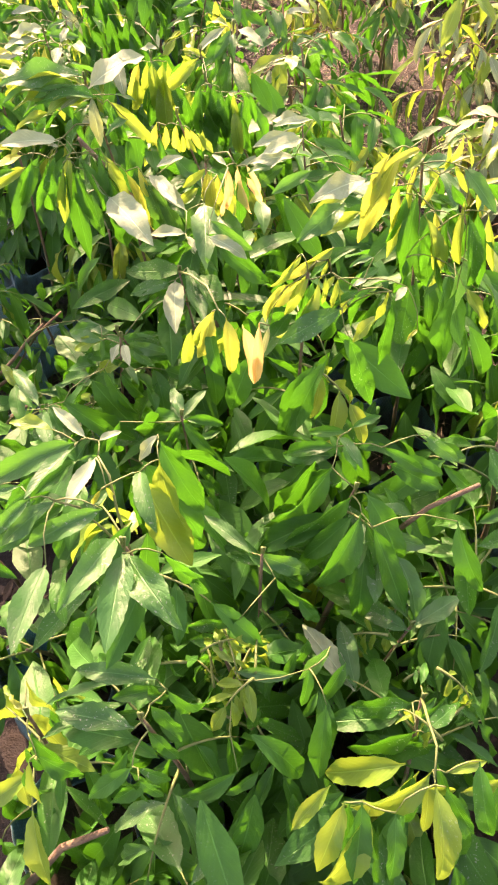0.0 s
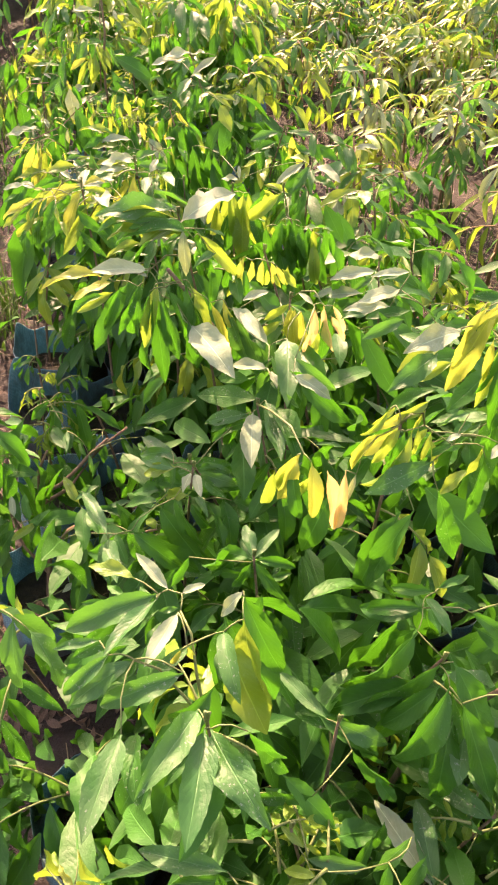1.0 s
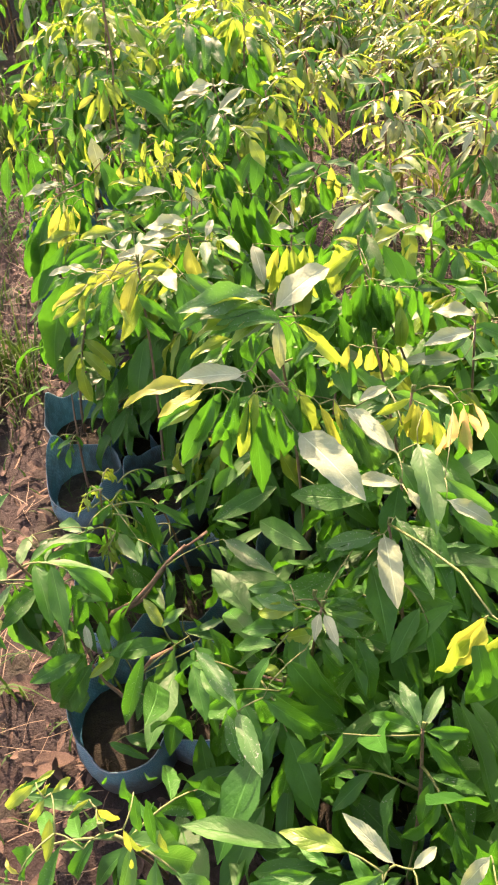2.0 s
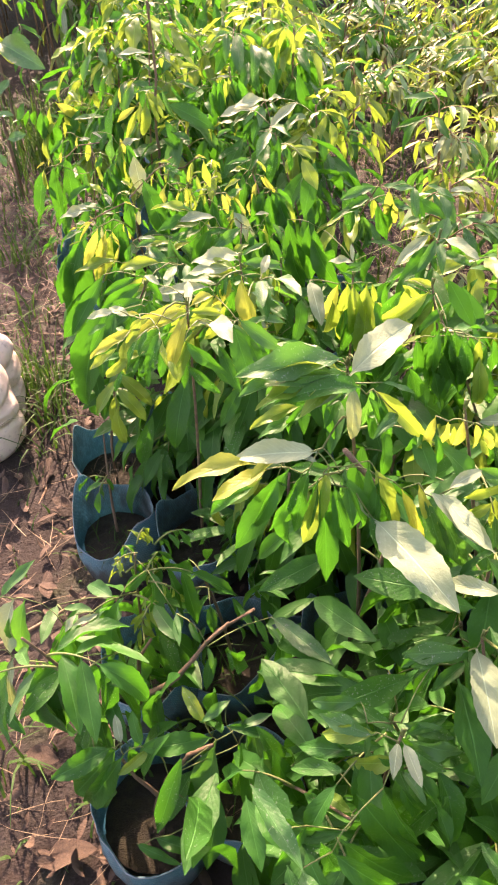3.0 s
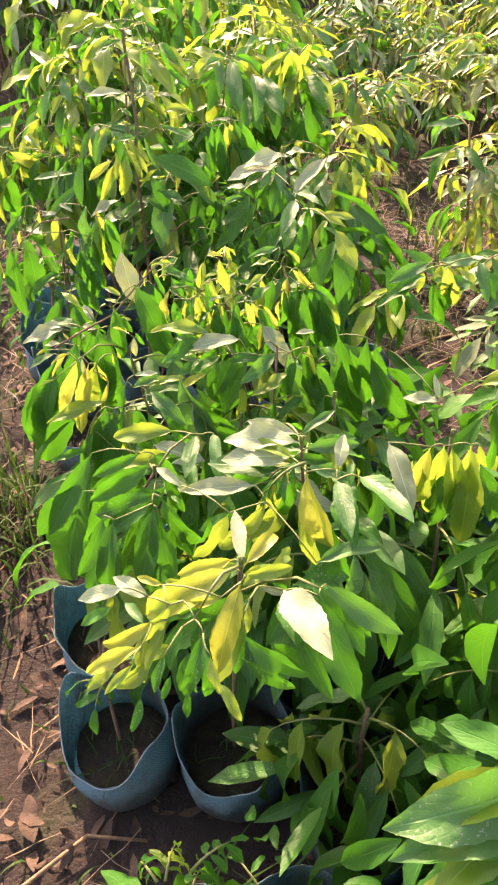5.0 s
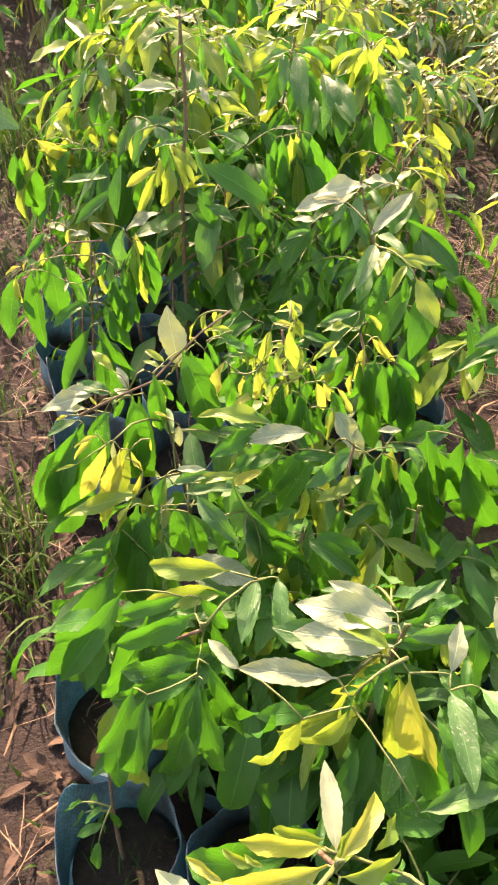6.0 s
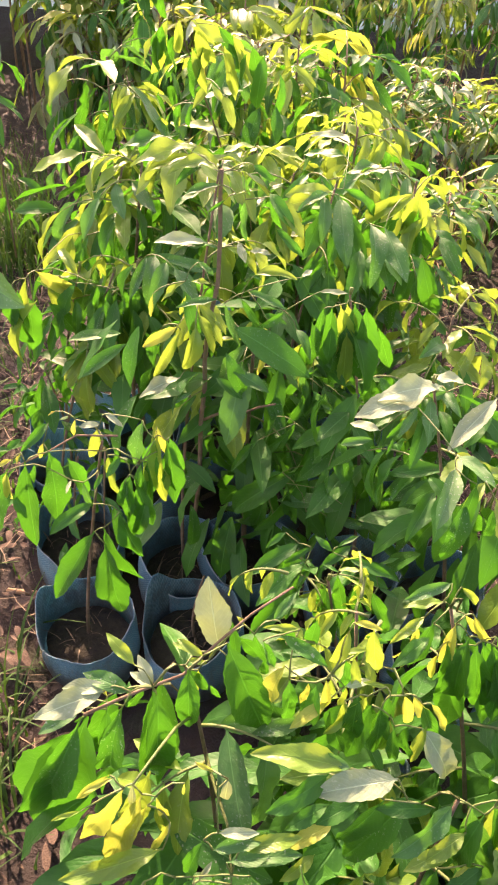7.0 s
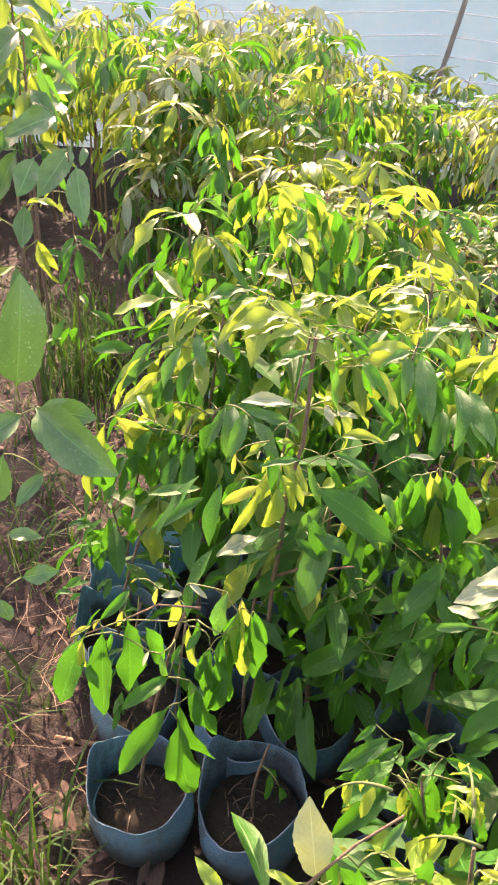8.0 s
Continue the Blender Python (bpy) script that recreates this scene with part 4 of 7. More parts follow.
def star2_sapling():
    p, line = staked(-0.539, 1.723, (-0.465, 1.522, 0.862), 482, "lime", bare=True)
    shoot(p, line, (-0.465, 1.522, 0.862), 482, (
        (-0.472, 1.535, 0.865, -0.530, 1.546, 0.831, "yellow"),
        (-0.470, 1.525, 0.863, -0.560, 1.520, 0.803, "yellow"),
        (-0.465, 1.512, 0.861, -0.490, 1.467, 0.786, "yellow"),
        (-0.462, 1.529, 0.864, -0.437, 1.578, 0.851, "yellow"),
        (-0.464, 1.532, 0.864, -0.473, 1.588, 0.873, "bright"),
        (-0.462, 1.519, 0.862, -0.420, 1.545, 0.841, "lime"),
        (-0.482, 1.497, 0.859, -0.513, 1.504, 0.841, "yellow"),
        (-0.534, 1.509, 0.863, -0.562, 1.526, 0.854, "yellow"),
        (-0.540, 1.474, 0.859, -0.588, 1.470, 0.832, "yellow"),
        (-0.527, 1.475, 0.858, -0.549, 1.447, 0.819, "lime"),
        (-0.547, 1.450, 0.856, -0.598, 1.443, 0.828, "yellow"),
        (-0.551, 1.434, 0.855, -0.577, 1.419, 0.834, "lime"),
    ))
    shoot(p, line, (-0.395, 1.514, 0.847), 482, (
        (-0.428, 1.513, 0.847, -0.388, 1.429, 0.865, "bright"),
        (-0.397, 1.507, 0.846, -0.363, 1.448, 0.767, "green"),
        (-0.390, 1.518, 0.848, -0.322, 1.490, 0.810, "dusty"),
        (-0.463, 1.472, 0.841, -0.405, 1.462, 0.793, "green"),
        (-0.451, 1.518, 0.847, -0.427, 1.517, 0.835, "bright"),
    ))
    shoot(p, line, (-0.502, 1.469, 0.867), 482, (
        (-0.512, 1.462, 0.866, -0.525, 1.440, 0.835, "green"),
        (-0.494, 1.456, 0.865, -0.512, 1.424, 0.822, "green"),
        (-0.524, 1.437, 0.864, -0.534, 1.417, 0.839, "green"),
        (-0.487, 1.437, 0.862, -0.479, 1.418, 0.834, "lime"),
        (-0.566, 1.496, 0.876, -0.607, 1.491, 0.867, "bright"),
        (-0.543, 1.489, 0.872, -0.578, 1.511, 0.873, "bright"),
        (-0.524, 1.482, 0.870, -0.549, 1.465, 0.841, "lime"),
        (-0.513, 1.486, 0.870, -0.546, 1.488, 0.853, "lime"),
    ))


star2_sapling()


def greys_sapling():
    p, line = staked(-0.380, 1.860, (-0.408, 1.711, 0.837), 573, "green")
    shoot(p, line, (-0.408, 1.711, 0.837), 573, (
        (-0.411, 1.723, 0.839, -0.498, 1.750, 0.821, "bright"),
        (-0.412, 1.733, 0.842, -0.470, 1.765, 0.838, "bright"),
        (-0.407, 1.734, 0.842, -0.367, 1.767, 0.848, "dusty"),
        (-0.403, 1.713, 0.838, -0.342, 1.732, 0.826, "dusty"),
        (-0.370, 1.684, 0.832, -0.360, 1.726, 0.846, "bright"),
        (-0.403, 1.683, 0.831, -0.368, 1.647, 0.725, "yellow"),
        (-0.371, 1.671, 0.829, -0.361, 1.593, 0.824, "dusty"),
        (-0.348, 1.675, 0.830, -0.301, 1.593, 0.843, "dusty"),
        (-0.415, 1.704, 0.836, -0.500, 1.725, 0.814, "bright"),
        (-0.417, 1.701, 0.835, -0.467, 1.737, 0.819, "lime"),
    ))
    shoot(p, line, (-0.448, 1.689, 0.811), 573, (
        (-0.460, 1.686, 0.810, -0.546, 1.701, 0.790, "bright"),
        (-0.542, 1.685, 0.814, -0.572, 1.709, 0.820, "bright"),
        (-0.396, 1.590, 0.791, -0.326, 1.616, 0.780, "dusty"),
        (-0.423, 1.708, 0.815, -0.463, 1.702, 0.755, "yellow"),
        (-0.488, 1.651, 0.804, -0.533, 1.636, 0.750, "lime"),
        (-0.448, 1.664, 0.806, -0.493, 1.658, 0.758, "lime"),
    ))
    new_growth(p, line, (-0.408, 1.711, 0.837), 573, 3)


greys_sapling()


def bagleft_sapling():
    p, line = staked(-0.800, 1.955, (-0.584, 1.742, 0.772), 300, "green")
    shoot(p, line, (-0.584, 1.742, 0.772), 300, (
        (-0.594, 1.763, 0.777, -0.677, 1.755, 0.725, "green"),
        (-0.607, 1.777, 0.782, -0.675, 1.777, 0.745, "green"),
        (-0.585, 1.720, 0.768, -0.664, 1.723, 0.731, "green"),
        (-0.585, 1.707, 0.765, -0.651, 1.698, 0.720, "green"),
        (-0.583, 1.704, 0.764, -0.607, 1.658, 0.666, "green"),
        (-0.579, 1.701, 0.764, -0.559, 1.664, 0.661, "green"),
        (-0.640, 1.688, 0.766, -0.678, 1.655, 0.699, "green"),
        (-0.627, 1.683, 0.764, -0.641, 1.646, 0.682, "green"),
        (-0.575, 1.716, 0.766, -0.529, 1.710, 0.693, "green"),
        (-0.666, 1.775, 0.787, -0.735, 1.731, 0.686, "green"),
        (-0.591, 1.778, 0.780, -0.566, 1.777, 0.731, "green"),
    ))
    shoot(p, line, (-0.528, 1.796, 0.794), 300, (
        (-0.536, 1.795, 0.794, -0.546, 1.730, 0.782, "dusty"),
        (-0.516, 1.797, 0.794, -0.508, 1.742, 0.780, "dusty"),
        (-0.563, 1.800, 0.797, -0.650, 1.823, 0.770, "lime"),
    ))


bagleft_sapling()


def archer_sapling():
    p, line = staked(-0.660, 2.100, (-0.692, 2.098, 0.791), 12, "lime")
    shoot(p, line, (-0.725, 2.098, 0.763), 12, (
        (-0.725, 2.095, 0.757, -0.736, 2.087, 0.619, "green"),
        (-0.754, 2.085, 0.741, -0.794, 2.077, 0.656, "green"),
        (-0.797, 2.074, 0.724, -0.848, 2.062, 0.591, "green"),
        (-0.790, 2.077, 0.729, -0.860, 2.059, 0.520, "green"),
        (-0.734, 2.096, 0.761, -0.752, 2.092, 0.727, "green"),
        (-0.784, 2.085, 0.748, -0.810, 2.079, 0.748, "bright"),
        (-0.797, 2.078, 0.734, -0.835, 2.057, 0.721, "dusty"),
        (-0.725, 2.097, 0.761, -0.751, 2.110, 0.763, "bright"),
        (-0.663, 2.127, 0.790, -0.678, 2.157, 0.865, "bright"),
        (-0.686, 2.116, 0.798, -0.709, 2.121, 0.803, "lime"),
        (-0.655, 2.118, 0.795, -0.616, 2.116, 0.695, "green"),
    ), alone=True, wide=0.84)
    shoot(p, line, (-0.725, 2.098, 0.763), 1012, (
        (-0.639, 2.133, 0.826, -0.648, 2.139, 0.831, "yellow"),
        (-0.612, 2.138, 0.831, -0.591, 2.162, 0.847, "dusty"),
        (-0.629, 2.130, 0.817, -0.615, 2.129, 0.774, "green"),
        (-0.603, 2.137, 0.827, -0.587, 2.137, 0.791, "green"),
        (-0.681, 2.109, 0.780, -0.691, 2.106, 0.734, "lime"),
        (-0.672, 2.114, 0.790, -0.665, 2.126, 0.798, "yellow"),
        (-0.770, 2.088, 0.751, -0.781, 2.097, 0.759, "yellow"),
        (-0.809, 2.080, 0.740, -0.824, 2.072, 0.736, "yellow"),
        (-0.690, 2.108, 0.780, -0.672, 2.108, 0.748, "green"),
        (-0.770, 2.082, 0.737, -0.775, 2.078, 0.680, "green"),
    ), alone=True, wide=0.84)
    shoot(p, line, (-0.721, 1.986, 0.787), 13, (
        (-0.729, 1.984, 0.782, -0.774, 1.975, 0.693, "yellow"),
        (-0.713, 1.983, 0.777, -0.749, 1.973, 0.653, "yellow"),
        (-0.721, 1.986, 0.787, -0.723, 1.984, 0.748, "bright"),
        (-0.737, 1.987, 0.793, -0.765, 1.973, 0.784, "yellow"),
        (-0.741, 1.988, 0.795, -0.773, 1.983, 0.755, "yellow"),
        (-0.688, 1.974, 0.749, -0.707, 1.969, 0.700, "yellow"),
        (-0.677, 1.991, 0.788, -0.678, 1.990, 0.769, "yellow"),
        (-0.708, 1.979, 0.766, -0.734, 1.972, 0.690, "yellow"),
        (-0.765, 1.971, 0.760, -0.790, 1.962, 0.755, "lime"),
        (-0.736, 1.951, 0.709, -0.742, 1.949, 0.679, "lime"),
        (-0.701, 1.983, 0.775, -0.690, 1.983, 0.742, "yellow"),
        (-0.693, 1.962, 0.723, -0.781, 1.933, 0.708, "lime"),
    ), alone=True, wide=0.52)
    shoot(p, line, (-0.630, 1.945, 0.727), 14, (
        (-0.704, 1.935, 0.721, -0.726, 1.927, 0.605, "lime"),
        (-0.690, 1.940, 0.730, -0.726, 1.927, 0.546, "green"),
        (-0.646, 1.943, 0.727, -0.639, 1.939, 0.638, "green"),
        (-0.614, 1.946, 0.728, -0.565, 1.904, 0.692, "dusty"),
        (-0.663, 1.910, 0.655, -0.661, 1.907, 0.597, "green"),
        (-0.717, 1.904, 0.653, -0.802, 1.883, 0.406, "green"),
        (-0.725, 1.911, 0.671, -0.777, 1.896, 0.664, "green"),
        (-0.733, 1.897, 0.639, -0.781, 1.883, 0.633, "green"),
        (-0.678, 1.939, 0.726, -0.690, 1.934, 0.636, "green"),
        (-0.662, 1.941, 0.726, -0.672, 1.937, 0.668, "green"),
        (-0.635, 1.950, 0.740, -0.570, 1.962, 0.741, "dusty"),
    ), alone=True, wide=0.78)
    shoot(p, line, (-0.630, 1.945, 0.727), 1014, (
        (-0.624, 1.956, 0.753, -0.572, 1.971, 0.754, "lime"),
        (-0.658, 1.940, 0.722, -0.648, 1.953, 0.731, "bright"),
        (-0.644, 1.961, 0.769, -0.609, 1.964, 0.769, "bright"),
        (-0.648, 1.954, 0.752, -0.602, 1.972, 0.754, "dusty"),
        (-0.639, 1.983, 0.819, -0.641, 1.981, 0.788, "bright"),
        (-0.667, 1.987, 0.834, -0.651, 1.983, 0.830, "yellow"),
        (-0.693, 1.919, 0.681, -0.708, 1.911, 0.566, "green"),
        (-0.676, 1.913, 0.664, -0.689, 1.906, 0.563, "green"),
        (-0.630, 1.941, 0.718, -0.617, 1.938, 0.644, "green"),
        (-0.710, 1.925, 0.699, -0.739, 1.919, 0.636, "green"),
        (-0.656, 1.957, 0.761, -0.669, 1.952, 0.705, "green"),
    ), alone=True, wide=0.78)
    shoot(p, line, (-0.721, 2.080, 0.788), 15, (
        (-0.767, 2.074, 0.782, -0.827, 2.041, 0.778, "bright"),
        (-0.764, 2.076, 0.786, -0.807, 2.071, 0.785, "bright"),
        (-0.721, 2.080, 0.788, -0.739, 2.102, 0.806, "bright"),
        (-0.739, 2.088, 0.809, -0.770, 2.109, 0.826, "lime"),
        (-0.717, 2.077, 0.781, -0.727, 2.070, 0.656, "green"),
        (-0.752, 2.067, 0.763, -0.766, 2.061, 0.666, "green"),
        (-0.653, 2.104, 0.835, -0.613, 2.099, 0.701, "green"),
        (-0.688, 2.090, 0.807, -0.688, 2.085, 0.713, "green"),
        (-0.742, 2.076, 0.782, -0.790, 2.086, 0.791, "dusty"),
        (-0.675, 2.097, 0.821, -0.701, 2.107, 0.830, "lime"),
    ), alone=True, wide=0.84)
    branch(p, ((-0.787, 2.064, 0.754), (-0.743, 2.080, 0.772), (-0.694, 2.096, 0.789), (-0.664, 2.117, 0.815), (-0.633, 2.137, 0.839), (-0.595, 2.156, 0.862)), 0.0019)


archer_sapling()


def hidden_crest_sapling():
    p, line = staked(-0.450, 2.300, (-0.542, 2.334, 0.660), 13, "green")
    shoot(p, line, (-0.542, 2.334, 0.660), 13, (
        (-0.545, 2.334, 0.660, -0.525, 2.329, 0.544, "green"),
        (-0.574, 2.344, 0.687, -0.633, 2.294, 0.652, "green"),
        (-0.584, 2.354, 0.713, -0.644, 2.316, 0.687, "green"),
        (-0.603, 2.359, 0.726, -0.627, 2.340, 0.713, "green"),
        (-0.519, 2.351, 0.697, -0.461, 2.326, 0.694, "green"),
        (-0.540, 2.353, 0.703, -0.564, 2.368, 0.715, "green"),
        (-0.534, 2.356, 0.711, -0.507, 2.370, 0.720, "green"),
        (-0.569, 2.353, 0.709, -0.602, 2.334, 0.695, "green"),
        (-0.501, 2.341, 0.670, -0.498, 2.337, 0.603, "green"),
        (-0.579, 2.337, 0.672, -0.591, 2.332, 0.582, "green"),
        (-0.485, 2.336, 0.656, -0.455, 2.333, 0.568, "green"),
        (-0.530, 2.341, 0.675, -0.510, 2.338, 0.588, "green"),
        (-0.596, 2.348, 0.700, -0.623, 2.341, 0.600, "green"),
    ), alone=True)
    new_growth(p, line, (-0.542, 2.334, 0.660), 13, 3)


hidden_crest_sapling()


def crest_sapling():
    p, line = staked(-0.470, 2.130, (-0.531, 2.154, 0.825), 500, "lime")
    shoot(p, line, (-0.555, 2.088, 0.826), 500, (
        (-0.559, 2.086, 0.821, -0.560, 2.083, 0.778, "yellow"),
        (-0.598, 2.087, 0.833, -0.607, 2.083, 0.777, "yellow"),
        (-0.575, 2.082, 0.817, -0.580, 2.080, 0.785, "yellow"),
        (-0.555, 2.076, 0.798, -0.589, 2.054, 0.783, "yellow"),
        (-0.548, 2.096, 0.843, -0.523, 2.103, 0.846, "lime"),
        (-0.542, 2.108, 0.868, -0.553, 2.104, 0.821, "lime"),
        (-0.539, 2.111, 0.874, -0.514, 2.106, 0.873, "yellow"),
        (-0.521, 2.110, 0.869, -0.511, 2.108, 0.810, "lime"),
        (-0.541, 2.084, 0.813, -0.516, 2.092, 0.814, "bright"),
    ), alone=True, wide=0.72)
    shoot(p, line, (-0.555, 2.088, 0.826), 1500, (
        (-0.555, 2.086, 0.821, -0.546, 2.086, 0.791, "lime"),
        (-0.604, 2.099, 0.862, -0.560, 2.081, 0.846, "green"),
        (-0.620, 2.095, 0.856, -0.607, 2.094, 0.818, "green"),
        (-0.588, 2.103, 0.867, -0.621, 2.101, 0.867, "lime"),
        (-0.567, 2.083, 0.817, -0.567, 2.080, 0.753, "green"),
        (-0.543, 2.095, 0.839, -0.540, 2.093, 0.790, "green"),
        (-0.593, 2.082, 0.820, -0.594, 2.079, 0.757, "green"),
        (-0.536, 2.098, 0.843, -0.527, 2.096, 0.801, "lime"),
    ), alone=True, wide=0.72)
    shoot(p, line, (-0.488, 2.087, 0.817), 512, (
        (-0.498, 2.083, 0.808, -0.512, 2.077, 0.736, "green"),
        (-0.485, 2.084, 0.809, -0.475, 2.083, 0.764, "yellow"),
        (-0.477, 2.085, 0.809, -0.455, 2.085, 0.772, "yellow"),
        (-0.459, 2.083, 0.801, -0.437, 2.083, 0.756, "yellow"),
        (-0.528, 2.079, 0.808, -0.526, 2.076, 0.743, "green"),
        (-0.503, 2.086, 0.817, -0.524, 2.088, 0.817, "lime"),
        (-0.514, 2.077, 0.799, -0.528, 2.071, 0.712, "green"),
        (-0.490, 2.070, 0.778, -0.484, 2.068, 0.724, "green"),
        (-0.464, 2.072, 0.776, -0.425, 2.071, 0.692, "bright"),
        (-0.540, 2.076, 0.803, -0.546, 2.073, 0.745, "lime"),
        (-0.505, 2.076, 0.795, -0.502, 2.073, 0.722, "green"),
        (-0.477, 2.072, 0.778, -0.466, 2.070, 0.725, "green"),
        (-0.519, 2.080, 0.808, -0.541, 2.076, 0.762, "lime"),
        (-0.467, 2.082, 0.800, -0.446, 2.081, 0.743, "green"),
    ), alone=True, wide=0.74)
    new_growth(p, line, (-0.552, 2.162, 0.836), 500, 6)


crest_sapling()


def side_crest_sapling():
    p, line = staked(-0.300, 2.120, (-0.429, 2.194, 0.798), 520, "lime")
    shoot(p, line, (-0.423, 2.190, 0.807), 520, (
        (-0.438, 2.193, 0.816, -0.480, 2.181, 0.815, "lime"),
        (-0.432, 2.202, 0.836, -0.483, 2.175, 0.834, "dusty"),
        (-0.455, 2.184, 0.799, -0.490, 2.159, 0.783, "lime"),
        (-0.463, 2.181, 0.794, -0.480, 2.176, 0.738, "yellow"),
        (-0.413, 2.189, 0.803, -0.389, 2.190, 0.771, "yellow"),
        (-0.421, 2.185, 0.793, -0.418, 2.181, 0.726, "yellow"),
        (-0.404, 2.190, 0.803, -0.378, 2.191, 0.765, "yellow"),
        (-0.390, 2.180, 0.775, -0.358, 2.175, 0.625, "green"),
        (-0.405, 2.180, 0.779, -0.397, 2.176, 0.675, "green"),
        (-0.370, 2.178, 0.766, -0.350, 2.173, 0.637, "green"),
    ), alone=True, wide=0.74)
    shoot(p, line, (-0.423, 2.190, 0.807), 1520, (
        (-0.359, 2.175, 0.757, -0.338, 2.174, 0.702, "lime"),
        (-0.435, 2.169, 0.760, -0.434, 2.167, 0.719, "yellow"),
        (-0.428, 2.176, 0.774, -0.438, 2.172, 0.712, "green"),
        (-0.377, 2.183, 0.780, -0.344, 2.184, 0.734, "green"),
        (-0.422, 2.201, 0.832, -0.401, 2.202, 0.805, "lime"),
        (-0.397, 2.177, 0.770, -0.375, 2.174, 0.665, "green"),
        (-0.380, 2.179, 0.771, -0.345, 2.177, 0.666, "green"),
        (-0.418, 2.175, 0.770, -0.413, 2.172, 0.708, "green"),
        (-0.445, 2.182, 0.793, -0.459, 2.177, 0.725, "green"),
    ), alone=True, wide=0.74)


side_crest_sapling()


def pale_crest_sapling():
    p, line = staked(-0.460, 1.950, (-0.438, 2.008, 0.766), 530, "green")
    shoot(p, line, (-0.469, 2.006, 0.765), 530, (
        (-0.533, 2.014, 0.798, -0.590, 2.020, 0.799, "dusty"),
        (-0.492, 2.014, 0.788, -0.567, 1.993, 0.787, "bright"),
        (-0.537, 2.013, 0.798, -0.623, 2.014, 0.805, "lime"),
        (-0.440, 2.009, 0.766, -0.494, 1.968, 0.740, "dusty"),
        (-0.493, 1.986, 0.725, -0.506, 1.982, 0.666, "lime"),
        (-0.481, 2.006, 0.767, -0.526, 1.996, 0.663, "green"),
        (-0.544, 1.990, 0.746, -0.583, 1.968, 0.733, "yellow"),
        (-0.522, 2.002, 0.768, -0.561, 1.982, 0.756, "green"),
        (-0.424, 1.998, 0.736, -0.464, 1.974, 0.721, "lime"),
        (-0.434, 1.991, 0.722, -0.480, 1.966, 0.720, "lime"),
        (-0.424, 2.009, 0.762, -0.388, 2.005, 0.616, "dusty"),
        (-0.392, 2.015, 0.769, -0.366, 2.012, 0.660, "lime"),
    ), alone=True, wide=0.84)
    shoot(p, line, (-0.469, 2.006, 0.765), 1530, (
        (-0.403, 2.011, 0.763, -0.386, 2.008, 0.671, "green"),
        (-0.383, 2.024, 0.789, -0.411, 2.021, 0.789, "bright"),
        (-0.402, 1.985, 0.701, -0.442, 1.958, 0.683, "green"),
        (-0.415, 1.985, 0.705, -0.431, 1.974, 0.697, "yellow"),
        (-0.352, 2.013, 0.755, -0.376, 2.028, 0.757, "dusty"),
        (-0.354, 2.005, 0.738, -0.375, 2.005, 0.777, "dusty"),
        (-0.456, 2.005, 0.761, -0.509, 1.999, 0.761, "green"),
        (-0.410, 2.007, 0.754, -0.417, 2.002, 0.668, "green"),
        (-0.444, 1.980, 0.699, -0.461, 1.975, 0.637, "green"),
        (-0.553, 2.010, 0.793, -0.606, 1.979, 0.774, "green"),
        (-0.502, 2.004, 0.769, -0.537, 1.997, 0.699, "green"),
        (-0.380, 2.006, 0.746, -0.367, 2.003, 0.659, "green"),
    ), alone=True, wide=0.84)


pale_crest_sapling()


def low_crest_sapling():
    p, line = staked(-0.520, 1.930, (-0.494, 1.926, 0.700), 540, "green")
    shoot(p, line, (-0.492, 1.923, 0.701), 540, (
        (-0.494, 1.921, 0.697, -0.516, 1.913, 0.577, "lime"),
        (-0.488, 1.924, 0.702, -0.424, 1.894, 0.675, "green"),
        (-0.479, 1.927, 0.708, -0.422, 1.913, 0.694, "green"),
        (-0.503, 1.925, 0.708, -0.530, 1.916, 0.703, "green"),
        (-0.497, 1.918, 0.690, -0.491, 1.913, 0.593, "green"),
        (-0.481, 1.920, 0.691, -0.440, 1.919, 0.595, "green"),
    ), alone=True, wide=0.9)
    shoot(p, line, (-0.549, 1.887, 0.665), 541, (
        (-0.575, 1.936, 0.785, -0.519, 1.935, 0.659, "dusty"),
        (-0.560, 1.921, 0.748, -0.532, 1.918, 0.628, "bright"),
        (-0.615, 1.924, 0.767, -0.564, 1.885, 0.734, "dusty"),
        (-0.619, 1.893, 0.695, -0.545, 1.875, 0.676, "bright"),
        (-0.621, 1.883, 0.672, -0.564, 1.869, 0.658, "dusty"),
        (-0.548, 1.877, 0.643, -0.545, 1.871, 0.519, "lime"),
        (-0.540, 1.878, 0.643, -0.558, 1.870, 0.524, "green"),
        (-0.530, 1.881, 0.648, -0.498, 1.881, 0.589, "bright"),
        (-0.524, 1.882, 0.648, -0.484, 1.880, 0.533, "green"),
        (-0.446, 1.882, 0.632, -0.380, 1.852, 0.627, "bright"),
        (-0.598, 1.914, 0.738, -0.572, 1.912, 0.666, "green"),
        (-0.540, 1.901, 0.697, -0.539, 1.897, 0.617, "green"),
        (-0.568, 1.879, 0.651, -0.590, 1.871, 0.544, "green"),
        (-0.484, 1.884, 0.644, -0.444, 1.884, 0.558, "green"),
    ), alone=True, wide=0.84)


low_crest_sapling()


